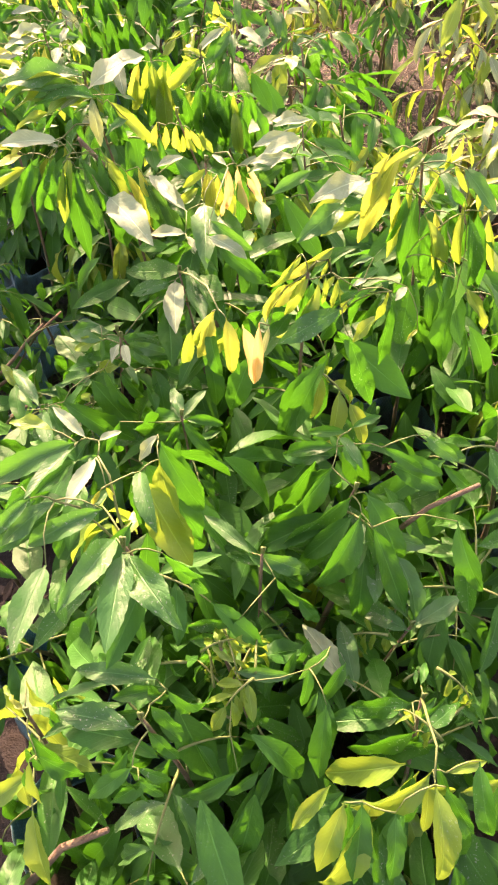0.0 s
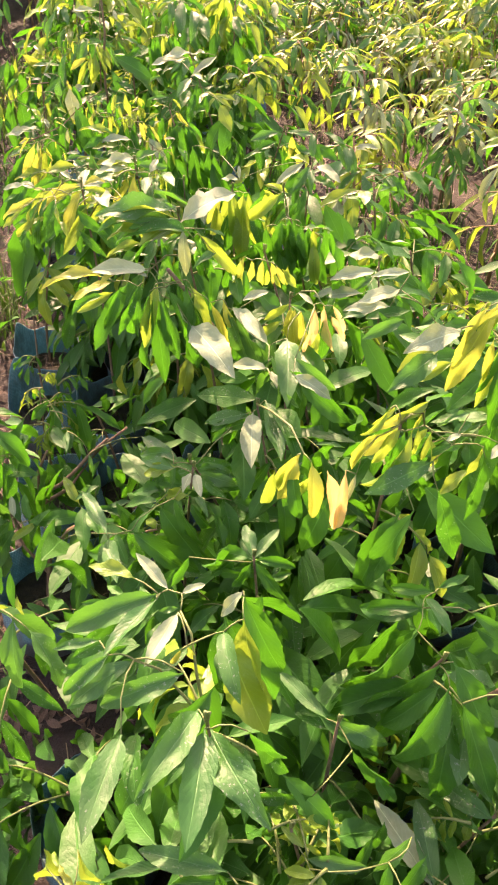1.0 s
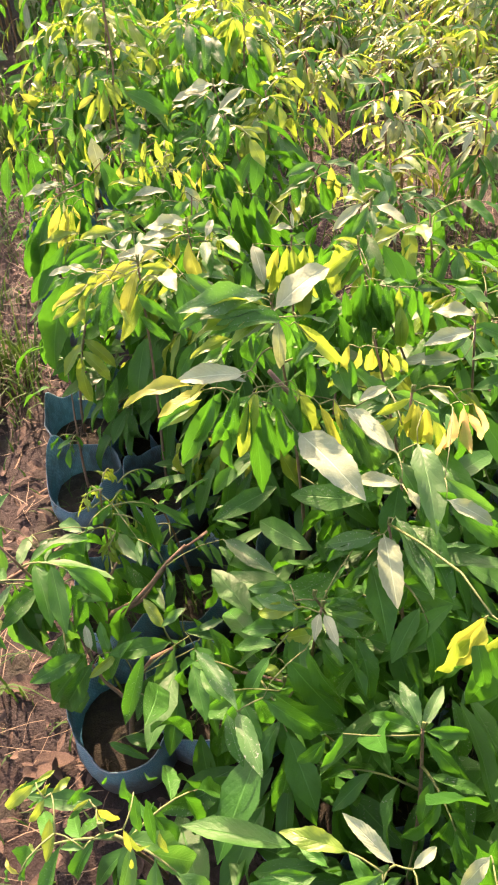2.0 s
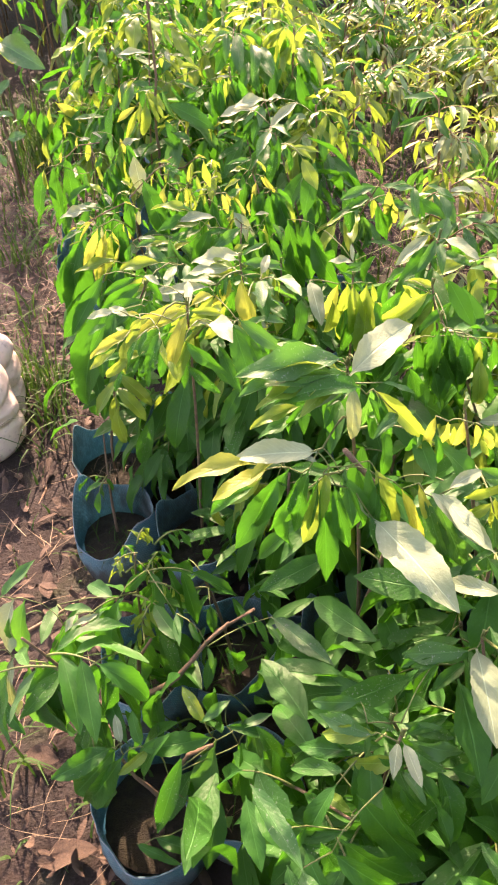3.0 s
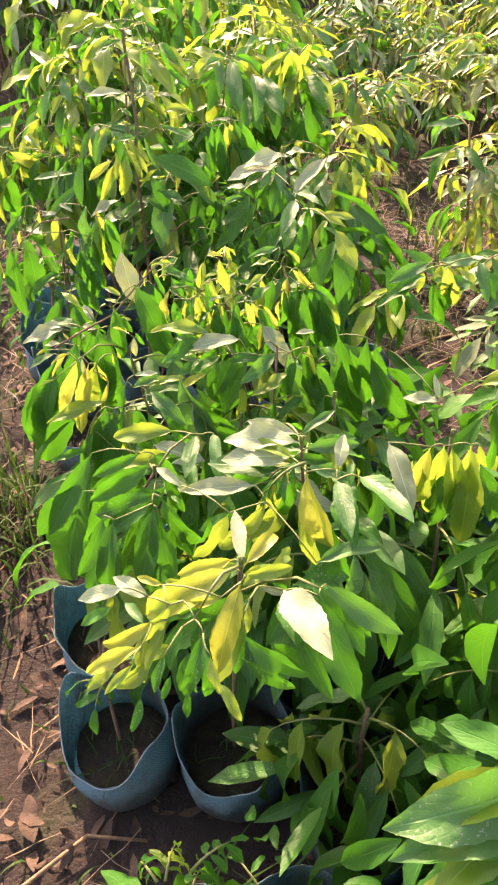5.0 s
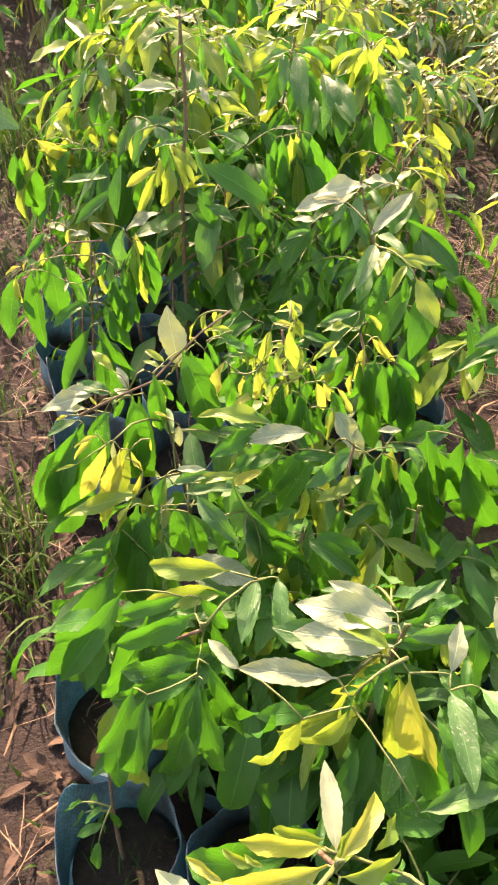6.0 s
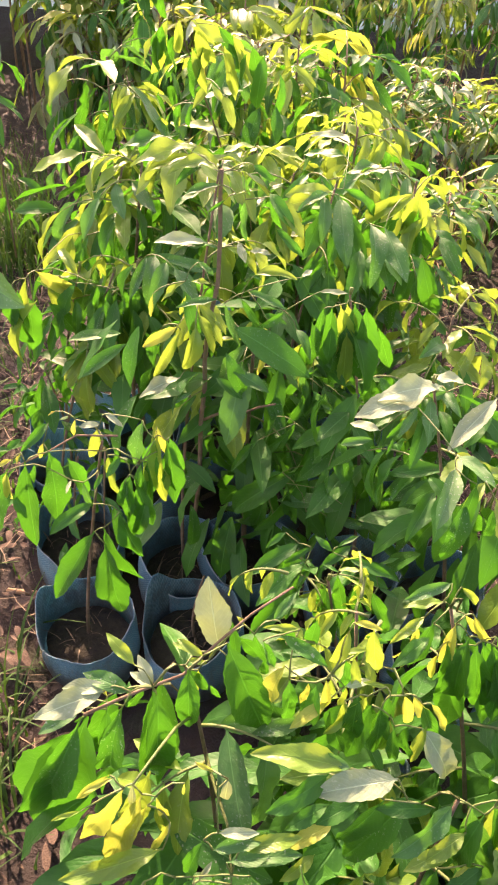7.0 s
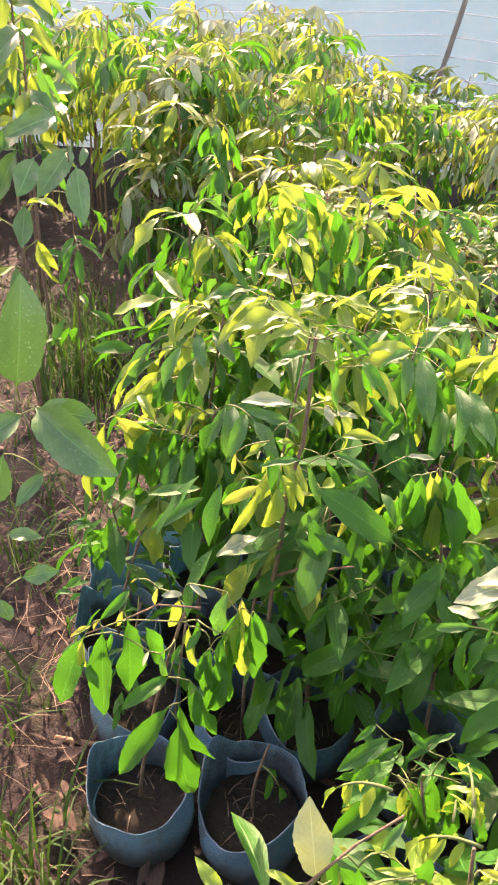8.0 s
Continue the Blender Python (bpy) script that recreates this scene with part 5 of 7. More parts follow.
def large_leaf_sapling():
    p, line = staked(-0.330, 1.930, (-0.358, 1.967, 0.700), 542, "green")
    shoot(p, line, (-0.358, 1.967, 0.700), 542, (
        (-0.354, 1.970, 0.706, -0.387, 1.953, 0.454, "green"),
        (-0.333, 1.944, 0.642, -0.376, 1.931, 0.477, "green"),
        (-0.434, 1.905, 0.574, -0.355, 1.873, 0.569, "bright"),
        (-0.356, 1.961, 0.687, -0.312, 1.958, 0.547, "green"),
        (-0.371, 1.971, 0.712, -0.388, 1.964, 0.612, "green"),
        (-0.361, 1.911, 0.572, -0.373, 1.903, 0.427, "green"),
        (-0.339, 1.920, 0.587, -0.312, 1.914, 0.432, "green"),
    ), alone=True)


large_leaf_sapling()


def dangling_sapling():
    p, line = staked(-0.975, 2.588, (-0.851, 2.423, 0.789), 416, "green", bare=True)
    shoot(p, line, (-0.851, 2.430, 0.776), 416, (
        (-0.863, 2.383, 0.670, -0.930, 2.367, 0.535, "green"),
        (-0.849, 2.377, 0.653, -0.833, 2.372, 0.513, "green"),
        (-0.851, 2.386, 0.675, -0.799, 2.387, 0.574, "green"),
        (-0.830, 2.398, 0.697, -0.801, 2.397, 0.611, "green"),
        (-0.866, 2.398, 0.707, -0.917, 2.358, 0.682, "green"),
        (-0.978, 2.404, 0.753, -1.016, 2.393, 0.630, "green"),
        (-0.955, 2.410, 0.762, -0.959, 2.402, 0.607, "green"),
        (-0.925, 2.420, 0.775, -0.926, 2.413, 0.650, "green"),
        (-0.925, 2.436, 0.812, -0.954, 2.400, 0.788, "green"),
        (-0.971, 2.410, 0.765, -0.993, 2.395, 0.756, "yellow"),
        (-0.960, 2.415, 0.773, -0.969, 2.413, 0.754, "yellow"),
        (-0.932, 2.424, 0.786, -0.939, 2.422, 0.760, "yellow"),
    ), alone=True, wide=0.76)
    shoot(p, line, (-0.851, 2.430, 0.776), 1416, (
        (-0.916, 2.443, 0.826, -0.924, 2.437, 0.822, "yellow"),
        (-0.890, 2.442, 0.816, -0.894, 2.440, 0.788, "yellow"),
        (-0.858, 2.444, 0.810, -0.885, 2.436, 0.809, "bright"),
        (-0.852, 2.450, 0.823, -0.826, 2.439, 0.812, "bright"),
        (-0.862, 2.441, 0.804, -0.875, 2.436, 0.757, "lime"),
        (-0.836, 2.433, 0.779, -0.843, 2.430, 0.737, "green"),
        (-0.803, 2.453, 0.815, -0.816, 2.447, 0.742, "dusty"),
        (-0.787, 2.445, 0.793, -0.791, 2.440, 0.698, "green"),
        (-0.783, 2.447, 0.797, -0.774, 2.442, 0.681, "lime"),
        (-0.771, 2.446, 0.790, -0.761, 2.441, 0.679, "green"),
        (-0.767, 2.448, 0.794, -0.748, 2.448, 0.738, "green"),
        (-0.795, 2.431, 0.762, -0.792, 2.427, 0.671, "green"),
    ), alone=True, wide=0.76)
    shoot(p, line, (-0.851, 2.430, 0.776), 2416, (
        (-0.817, 2.421, 0.746, -0.823, 2.416, 0.669, "green"),
        (-0.808, 2.417, 0.735, -0.789, 2.416, 0.657, "green"),
        (-0.803, 2.430, 0.762, -0.797, 2.427, 0.698, "green"),
        (-0.831, 2.429, 0.768, -0.846, 2.405, 0.751, "green"),
        (-0.847, 2.428, 0.771, -0.834, 2.426, 0.698, "lime"),
        (-0.895, 2.408, 0.738, -0.896, 2.384, 0.735, "bright"),
        (-0.879, 2.409, 0.735, -0.871, 2.408, 0.698, "dusty"),
        (-0.784, 2.452, 0.808, -0.772, 2.451, 0.763, "yellow"),
        (-0.824, 2.415, 0.734, -0.802, 2.414, 0.665, "green"),
        (-0.773, 2.439, 0.775, -0.758, 2.437, 0.707, "green"),
        (-0.980, 2.402, 0.749, -0.978, 2.400, 0.701, "yellow"),
        (-0.943, 2.411, 0.759, -0.948, 2.408, 0.727, "green"),
    ), alone=True, wide=0.76)
    branch(p, ((-0.851, 2.430, 0.776), (-0.856, 2.430, 0.729), (-0.861, 2.430, 0.673), (-0.866, 2.430, 0.600)), 0.0016)
    branch(p, ((-0.832, 2.430, 0.804), (-0.887, 2.430, 0.799), (-0.929, 2.430, 0.767), (-0.987, 2.430, 0.728)), 0.0016)


dangling_sapling()


def tallstem_sapling():
    p, line = staked(-0.810, 2.780, (-0.744, 2.796, 1.020), 246, "green")
    shoot(p, line, (-0.735, 2.730, 1.049), 246, (
        (-0.770, 2.739, 1.080, -0.857, 2.700, 1.059, "lime"),
        (-0.777, 2.734, 1.070, -0.836, 2.702, 1.052, "lime"),
        (-0.758, 2.735, 1.067, -0.793, 2.695, 1.040, "green"),
        (-0.752, 2.734, 1.062, -0.803, 2.686, 1.057, "lime"),
        (-0.704, 2.735, 1.050, -0.691, 2.735, 1.017, "dusty"),
        (-0.698, 2.721, 1.017, -0.694, 2.718, 0.954, "dusty"),
        (-0.664, 2.727, 1.021, -0.643, 2.727, 0.974, "green"),
        (-0.654, 2.728, 1.019, -0.610, 2.681, 0.981, "lime"),
    ), alone=True)
    shoot(p, line, (-0.735, 2.730, 1.049), 1246, (
        (-0.665, 2.729, 1.026, -0.624, 2.687, 0.991, "green"),
        (-0.734, 2.724, 1.034, -0.783, 2.704, 1.024, "dusty"),
        (-0.761, 2.717, 1.026, -0.796, 2.692, 1.011, "green"),
        (-0.720, 2.734, 1.054, -0.695, 2.751, 1.056, "lime"),
        (-0.690, 2.741, 1.060, -0.657, 2.723, 1.044, "green"),
        (-0.744, 2.731, 1.053, -0.783, 2.776, 1.059, "lime"),
        (-0.711, 2.722, 1.024, -0.676, 2.740, 1.025, "lime"),
        (-0.726, 2.717, 1.016, -0.751, 2.713, 0.997, "green"),
    ), alone=True)
    shoot(p, line, (-0.737, 2.745, 0.862), 247, (
        (-0.759, 2.769, 0.925, -0.840, 2.757, 0.925, "bright"),
        (-0.741, 2.769, 0.918, -0.806, 2.760, 0.918, "dusty"),
        (-0.711, 2.776, 0.927, -0.696, 2.749, 0.905, "bright"),
        (-0.692, 2.773, 0.915, -0.658, 2.766, 0.914, "bright"),
        (-0.735, 2.738, 0.846, -0.801, 2.717, 0.837, "dusty"),
        (-0.726, 2.737, 0.841, -0.698, 2.737, 0.761, "dusty"),
        (-0.691, 2.749, 0.859, -0.626, 2.731, 0.839, "dusty"),
        (-0.608, 2.769, 0.879, -0.591, 2.791, 0.882, "bright"),
        (-0.793, 2.711, 0.800, -0.838, 2.701, 0.713, "lime"),
        (-0.799, 2.713, 0.805, -0.855, 2.703, 0.768, "yellow"),
        (-0.647, 2.721, 0.780, -0.666, 2.715, 0.723, "yellow"),
        (-0.711, 2.697, 0.744, -0.644, 2.673, 0.719, "dusty"),
    ), alone=True)
    shoot(p, line, (-0.737, 2.745, 0.862), 1247, (
        (-0.749, 2.746, 0.867, -0.781, 2.748, 0.868, "lime"),
        (-0.839, 2.728, 0.852, -0.843, 2.725, 0.812, "yellow"),
        (-0.789, 2.742, 0.871, -0.827, 2.735, 0.835, "lime"),
        (-0.791, 2.681, 0.729, -0.852, 2.644, 0.708, "bright"),
        (-0.577, 2.764, 0.859, -0.532, 2.764, 0.859, "bright"),
        (-0.609, 2.736, 0.804, -0.583, 2.697, 0.772, "dusty"),
        (-0.576, 2.724, 0.767, -0.521, 2.686, 0.733, "green"),
        (-0.574, 2.701, 0.712, -0.535, 2.703, 0.671, "dusty"),
        (-0.682, 2.760, 0.881, -0.614, 2.756, 0.880, "lime"),
        (-0.701, 2.743, 0.848, -0.667, 2.745, 0.796, "green"),
        (-0.630, 2.745, 0.830, -0.673, 2.738, 0.800, "green"),
        (-0.770, 2.756, 0.898, -0.744, 2.741, 0.884, "dusty"),
    ), alone=True)
    branch(p, ((-0.800, 2.780, 0.160), (-0.772, 2.770, 0.425), (-0.768, 2.765, 0.577), (-0.760, 2.760, 0.665), (-0.760, 2.755, 0.716), (-0.753, 2.750, 0.794), (-0.738, 2.745, 0.869), (-0.735, 2.740, 0.949), (-0.735, 2.735, 1.024), (-0.733, 2.730, 1.054)), 0.0048)
    branch(p, ((-0.762, 2.765, 0.582), (-0.724, 2.750, 0.616), (-0.686, 2.740, 0.625), (-0.662, 2.730, 0.646), (-0.633, 2.720, 0.663)), 0.0030)


tallstem_sapling()


def forktwig_sapling():
    p, line = staked(-0.506, 2.47, (-0.536, 2.420, 0.554), 907, "green", bare=True)
    shoot(p, line, (-0.536, 2.420, 0.554), 907, (
        (-0.581, 2.438, 0.610, -0.634, 2.427, 0.518, "green"),
        (-0.561, 2.429, 0.582, -0.615, 2.419, 0.517, "dusty"),
        (-0.523, 2.415, 0.538, -0.497, 2.412, 0.412, "green"),
        (-0.502, 2.451, 0.616, -0.547, 2.418, 0.596, "green"),
        (-0.482, 2.443, 0.591, -0.426, 2.426, 0.573, "green"),
        (-0.490, 2.434, 0.572, -0.440, 2.435, 0.477, "green"),
        (-0.572, 2.412, 0.546, -0.575, 2.409, 0.489, "green"),
        (-0.553, 2.415, 0.547, -0.621, 2.403, 0.480, "lime"),
    ), alone=True)
    shoot(p, line, (-0.536, 2.420, 0.554), 1907, (
        (-0.521, 2.443, 0.602, -0.546, 2.419, 0.587, "green"),
        (-0.493, 2.426, 0.556, -0.478, 2.423, 0.466, "green"),
        (-0.455, 2.430, 0.552, -0.423, 2.419, 0.542, "dusty"),
        (-0.520, 2.422, 0.554, -0.532, 2.418, 0.496, "green"),
        (-0.588, 2.428, 0.588, -0.612, 2.449, 0.605, "green"),
        (-0.460, 2.413, 0.515, -0.491, 2.392, 0.502, "dusty"),
        (-0.460, 2.443, 0.584, -0.429, 2.456, 0.591, "green"),
    ), alone=True)


forktwig_sapling()


def rearfan_sapling():
    p, line = staked(-0.642, 3.058, (-0.555, 3.083, 0.908), 44, "green")
    shoot(p, line, (-0.555, 3.083, 0.908), 44, (
        (-0.561, 3.061, 0.904, -0.623, 3.015, 0.886, "dusty"),
        (-0.576, 3.054, 0.903, -0.576, 2.978, 0.840, "dusty"),
        (-0.547, 3.056, 0.904, -0.526, 2.941, 0.816, "dusty"),
        (-0.541, 3.084, 0.908, -0.473, 3.116, 0.841, "green"),
        (-0.561, 3.074, 0.906, -0.651, 3.130, 0.870, "lime"),
        (-0.493, 2.975, 0.889, -0.488, 2.873, 0.814, "dusty"),
        (-0.467, 2.966, 0.887, -0.425, 2.872, 0.831, "dusty"),
        (-0.343, 3.017, 0.904, -0.294, 2.950, 0.878, "dusty"),
        (-0.406, 3.078, 0.912, -0.458, 3.119, 0.841, "lime"),
        (-0.403, 3.078, 0.912, -0.420, 3.106, 0.826, "lime"),
        (-0.400, 3.079, 0.912, -0.384, 3.099, 0.831, "lime"),
        (-0.533, 3.294, 0.940, -0.611, 3.328, 0.926, "bright"),
    ))


rearfan_sapling()


def hanging_sapling():
    p, line = staked(-0.444, 2.763, (-0.533, 2.713, 0.875), 752, "green")
    shoot(p, line, (-0.533, 2.713, 0.875), 752, (
        (-0.558, 2.696, 0.870, -0.552, 2.706, 0.752, "green"),
        (-0.546, 2.702, 0.872, -0.534, 2.712, 0.755, "lime"),
        (-0.524, 2.708, 0.874, -0.501, 2.716, 0.739, "green"),
        (-0.507, 2.700, 0.872, -0.485, 2.708, 0.757, "green"),
        (-0.536, 2.707, 0.873, -0.525, 2.716, 0.780, "lime"),
        (-0.571, 2.692, 0.869, -0.577, 2.701, 0.796, "green"),
    ))


hanging_sapling()


def pinkgrey_sapling():
    p, line = staked(-0.281, 2.560, (-0.426, 2.514, 0.862), 799, "green")
    shoot(p, line, (-0.426, 2.514, 0.862), 799, (
        (-0.432, 2.503, 0.859, -0.528, 2.451, 0.850, "bright"),
        (-0.412, 2.517, 0.864, -0.504, 2.476, 0.860, "bright"),
        (-0.381, 2.522, 0.867, -0.422, 2.549, 0.856, "bright"),
        (-0.428, 2.497, 0.858, -0.433, 2.433, 0.828, "dusty"),
        (-0.446, 2.480, 0.853, -0.472, 2.439, 0.832, "dusty"),
        (-0.407, 2.508, 0.861, -0.390, 2.468, 0.850, "dusty"),
        (-0.343, 2.498, 0.865, -0.409, 2.428, 0.826, "bright"),
        (-0.494, 2.441, 0.840, -0.531, 2.462, 0.832, "bright"),
        (-0.401, 2.406, 0.838, -0.363, 2.351, 0.839, "dusty"),
        (-0.404, 2.389, 0.833, -0.431, 2.308, 0.803, "dusty"),
        (-0.381, 2.365, 0.830, -0.387, 2.358, 0.750, "green"),
    ))


pinkgrey_sapling()


def bigleaf_sapling():
    p, line = staked(-0.198, 1.444, (-0.237, 1.312, 0.900), 94, "green")
    shoot(p, line, (-0.237, 1.312, 0.900), 94, (
        (-0.234, 1.311, 0.895, -0.155, 1.412, 0.905, "bright"),
        (-0.242, 1.318, 0.916, -0.367, 1.282, 0.914, "dusty"),
        (-0.244, 1.312, 0.902, -0.358, 1.284, 0.900, "lime"),
        (-0.240, 1.309, 0.894, -0.363, 1.272, 0.892, "dusty"),
        (-0.230, 1.308, 0.887, -0.229, 1.304, 0.803, "bright"),
        (-0.240, 1.307, 0.888, -0.272, 1.265, 0.883, "bright"),
        (-0.194, 1.313, 0.885, -0.157, 1.294, 0.882, "dusty"),
        (-0.267, 1.305, 0.894, -0.342, 1.250, 0.889, "lime"),
        (-0.253, 1.304, 0.885, -0.291, 1.249, 0.880, "lime"),
    ), alone=True)
    shoot(p, line, (-0.237, 1.312, 0.900), 1094, (
        (-0.206, 1.308, 0.879, -0.136, 1.315, 0.796, "lime"),
        (-0.199, 1.306, 0.873, -0.181, 1.306, 0.810, "green"),
        (-0.175, 1.300, 0.849, -0.206, 1.255, 0.844, "dusty"),
        (-0.254, 1.316, 0.913, -0.322, 1.347, 0.918, "green"),
        (-0.240, 1.307, 0.888, -0.293, 1.303, 0.888, "lime"),
        (-0.213, 1.305, 0.873, -0.194, 1.304, 0.804, "green"),
        (-0.292, 1.289, 0.866, -0.351, 1.261, 0.852, "lime"),
        (-0.266, 1.298, 0.877, -0.250, 1.297, 0.808, "green"),
        (-0.279, 1.293, 0.871, -0.306, 1.287, 0.823, "green"),
    ), alone=True)
    shoot(p, line, (-0.264, 1.221, 0.860), 95, (
        (-0.270, 1.218, 0.856, -0.364, 1.205, 0.856, "bright"),
        (-0.339, 1.204, 0.848, -0.429, 1.162, 0.845, "yellow"),
        (-0.326, 1.203, 0.842, -0.387, 1.168, 0.824, "yellow"),
        (-0.301, 1.207, 0.841, -0.370, 1.190, 0.719, "green"),
        (-0.287, 1.206, 0.834, -0.328, 1.195, 0.747, "green"),
        (-0.279, 1.209, 0.839, -0.296, 1.202, 0.741, "green"),
        (-0.263, 1.209, 0.832, -0.258, 1.200, 0.650, "green"),
        (-0.250, 1.205, 0.819, -0.231, 1.202, 0.715, "green"),
        (-0.256, 1.212, 0.838, -0.287, 1.201, 0.722, "lime"),
        (-0.213, 1.221, 0.841, -0.166, 1.222, 0.724, "green"),
        (-0.206, 1.219, 0.835, -0.179, 1.218, 0.732, "lime"),
        (-0.238, 1.215, 0.837, -0.242, 1.212, 0.793, "dusty"),
        (-0.227, 1.205, 0.811, -0.200, 1.207, 0.758, "bright"),
        (-0.203, 1.193, 0.774, -0.118, 1.075, 0.759, "bright"),
    ), alone=True)
    shoot(p, line, (-0.264, 1.221, 0.860), 1095, (
        (-0.154, 1.217, 0.812, -0.126, 1.218, 0.736, "yellow"),
        (-0.173, 1.212, 0.807, -0.142, 1.211, 0.701, "yellow"),
        (-0.146, 1.213, 0.799, -0.113, 1.212, 0.692, "dusty"),
        (-0.133, 1.212, 0.792, -0.086, 1.213, 0.672, "dusty"),
        (-0.126, 1.215, 0.798, -0.086, 1.140, 0.788, "bright"),
        (-0.081, 1.232, 0.820, -0.121, 1.203, 0.818, "bright"),
        (-0.269, 1.205, 0.826, -0.281, 1.199, 0.747, "green"),
        (-0.244, 1.211, 0.831, -0.220, 1.210, 0.740, "green"),
        (-0.289, 1.214, 0.852, -0.270, 1.207, 0.851, "bright"),
        (-0.199, 1.214, 0.822, -0.200, 1.210, 0.741, "green"),
        (-0.314, 1.202, 0.835, -0.348, 1.193, 0.759, "green"),
        (-0.225, 1.216, 0.836, -0.215, 1.214, 0.765, "green"),
        (-0.308, 1.211, 0.854, -0.344, 1.187, 0.840, "yellow"),
    ), alone=True)
    branch(p, ((-0.211, 1.396, 0.250), (-0.180, 1.395, 0.400), (-0.167, 1.367, 0.520), (-0.168, 1.317, 0.660), (-0.201, 1.248, 0.780), (-0.239, 1.217, 0.860)), 0.0055)


bigleaf_sapling()


def curlbag_sapling():
    p, line = staked(-0.586, 1.382, (-0.571, 1.370, 0.484), 579, "lime")
    shoot(p, line, (-0.571, 1.370, 0.484), 579, (
        (-0.549, 1.353, 0.477, -0.591, 1.340, 0.432, "green"),
        (-0.585, 1.299, 0.470, -0.605, 1.251, 0.353, "green"),
        (-0.654, 1.251, 0.470, -0.649, 1.220, 0.379, "green"),
        (-0.677, 1.275, 0.479, -0.683, 1.204, 0.476, "dusty"),
        (-0.437, 1.237, 0.440, -0.432, 1.219, 0.408, "dusty"),
        (-0.492, 1.284, 0.456, -0.479, 1.229, 0.448, "dusty"),
        (-0.323, 1.267, 0.439, -0.339, 1.223, 0.335, "green"),
        (-0.342, 1.292, 0.446, -0.245, 1.200, 0.461, "dusty"),
    ))
    branch(p, ((-0.567, 1.234, 0.285), (-0.561, 1.258, 0.365), (-0.532, 1.257, 0.423)), 0.004)
    branch(p, ((-0.567, 1.234, 0.285), (-0.498, 1.247, 0.332), (-0.431, 1.279, 0.418), (-0.367, 1.284, 0.475)), 0.0045)
    new_growth(p, line, (-0.571, 1.370, 0.484), 579, 11)


curlbag_sapling()


def frontlow_sapling():
    p, line = staked(-0.392, 1.150, (-0.226, 0.940, 0.553), 340, "green")
    shoot(p, line, (-0.226, 0.940, 0.553), 340, (
        (-0.232, 0.933, 0.552, -0.315, 0.964, 0.503, "green"),
        (-0.194, 0.960, 0.555, -0.142, 0.928, 0.496, "green"),
        (-0.225, 0.951, 0.555, -0.257, 0.981, 0.537, "lime"),
        (-0.200, 0.965, 0.556, -0.225, 0.982, 0.540, "lime"),
        (-0.275, 0.935, 0.553, -0.311, 0.909, 0.503, "green"),
        (-0.330, 0.929, 0.555, -0.347, 0.912, 0.535, "dusty"),
    ))


frontlow_sapling()


def pathside_sapling():
    p, line = staked(-0.627, 1.239, (-0.621, 1.081, 0.661), 258, "green", bag=None)
    shoot(p, line, (-0.708, 1.195, 0.444), 258, (
        (-0.738, 1.235, 0.545, -0.692, 1.283, 0.576, "dusty"),
        (-0.719, 1.236, 0.541, -0.752, 1.224, 0.421, "bright"),
        (-0.702, 1.238, 0.540, -0.729, 1.227, 0.414, "dusty"),
        (-0.730, 1.195, 0.452, -0.754, 1.184, 0.307, "bright"),
        (-0.709, 1.193, 0.438, -0.676, 1.187, 0.240, "dusty"),
        (-0.681, 1.196, 0.436, -0.690, 1.186, 0.266, "dusty"),
        (-0.648, 1.226, 0.493, -0.669, 1.216, 0.365, "green"),
        (-0.769, 1.169, 0.406, -0.708, 1.119, 0.362, "green"),
        (-0.630, 1.236, 0.509, -0.644, 1.213, 0.494, "bright"),
        (-0.597, 1.240, 0.507, -0.632, 1.219, 0.505, "bright"),
        (-0.751, 1.198, 0.465, -0.761, 1.188, 0.459, "yellow"),
        (-0.693, 1.192, 0.431, -0.646, 1.193, 0.307, "green"),
        (-0.745, 1.178, 0.416, -0.753, 1.172, 0.328, "dusty"),
    ), alone=True, wide=0.86)


pathside_sapling()


def rightleaf_sapling():
    p, line = staked(-0.124, 1.155, (-0.185, 1.017, 0.633), 877, "green")
    shoot(p, line, (-0.185, 1.017, 0.633), 877, (
        (-0.173, 1.018, 0.634, -0.113, 1.017, 0.610, "dusty"),
        (-0.217, 1.040, 0.637, -0.274, 1.053, 0.612, "dusty"),
        (-0.210, 1.016, 0.633, -0.212, 0.993, 0.602, "dusty"),
        (-0.098, 1.119, 0.653, -0.170, 1.081, 0.663, "dusty"),
        (-0.086, 1.113, 0.652, -0.088, 1.024, 0.649, "dusty"),
    ))


rightleaf_sapling()


def leftback_sapling():
    p, line = staked(-1.172, 3.169, (-1.039, 3.002, 0.738), 364, "green")
    shoot(p, line, (-1.039, 3.002, 0.738), 364, (
        (-1.041, 2.993, 0.737, -1.090, 3.044, 0.761, "lime"),
        (-0.984, 2.966, 0.727, -1.003, 2.968, 0.618, "green"),
        (-0.956, 2.964, 0.726, -0.951, 2.971, 0.624, "green"),
        (-0.929, 2.970, 0.726, -0.923, 2.977, 0.624, "green"),
        (-0.903, 2.976, 0.726, -0.895, 2.982, 0.631, "green"),
        (-1.040, 2.969, 0.731, -1.078, 2.970, 0.647, "green"),
        (-0.884, 3.027, 0.738, -0.828, 3.104, 0.776, "dusty"),
        (-1.103, 2.969, 0.735, -1.044, 3.020, 0.675, "lime"),
    ))


leftback_sapling()


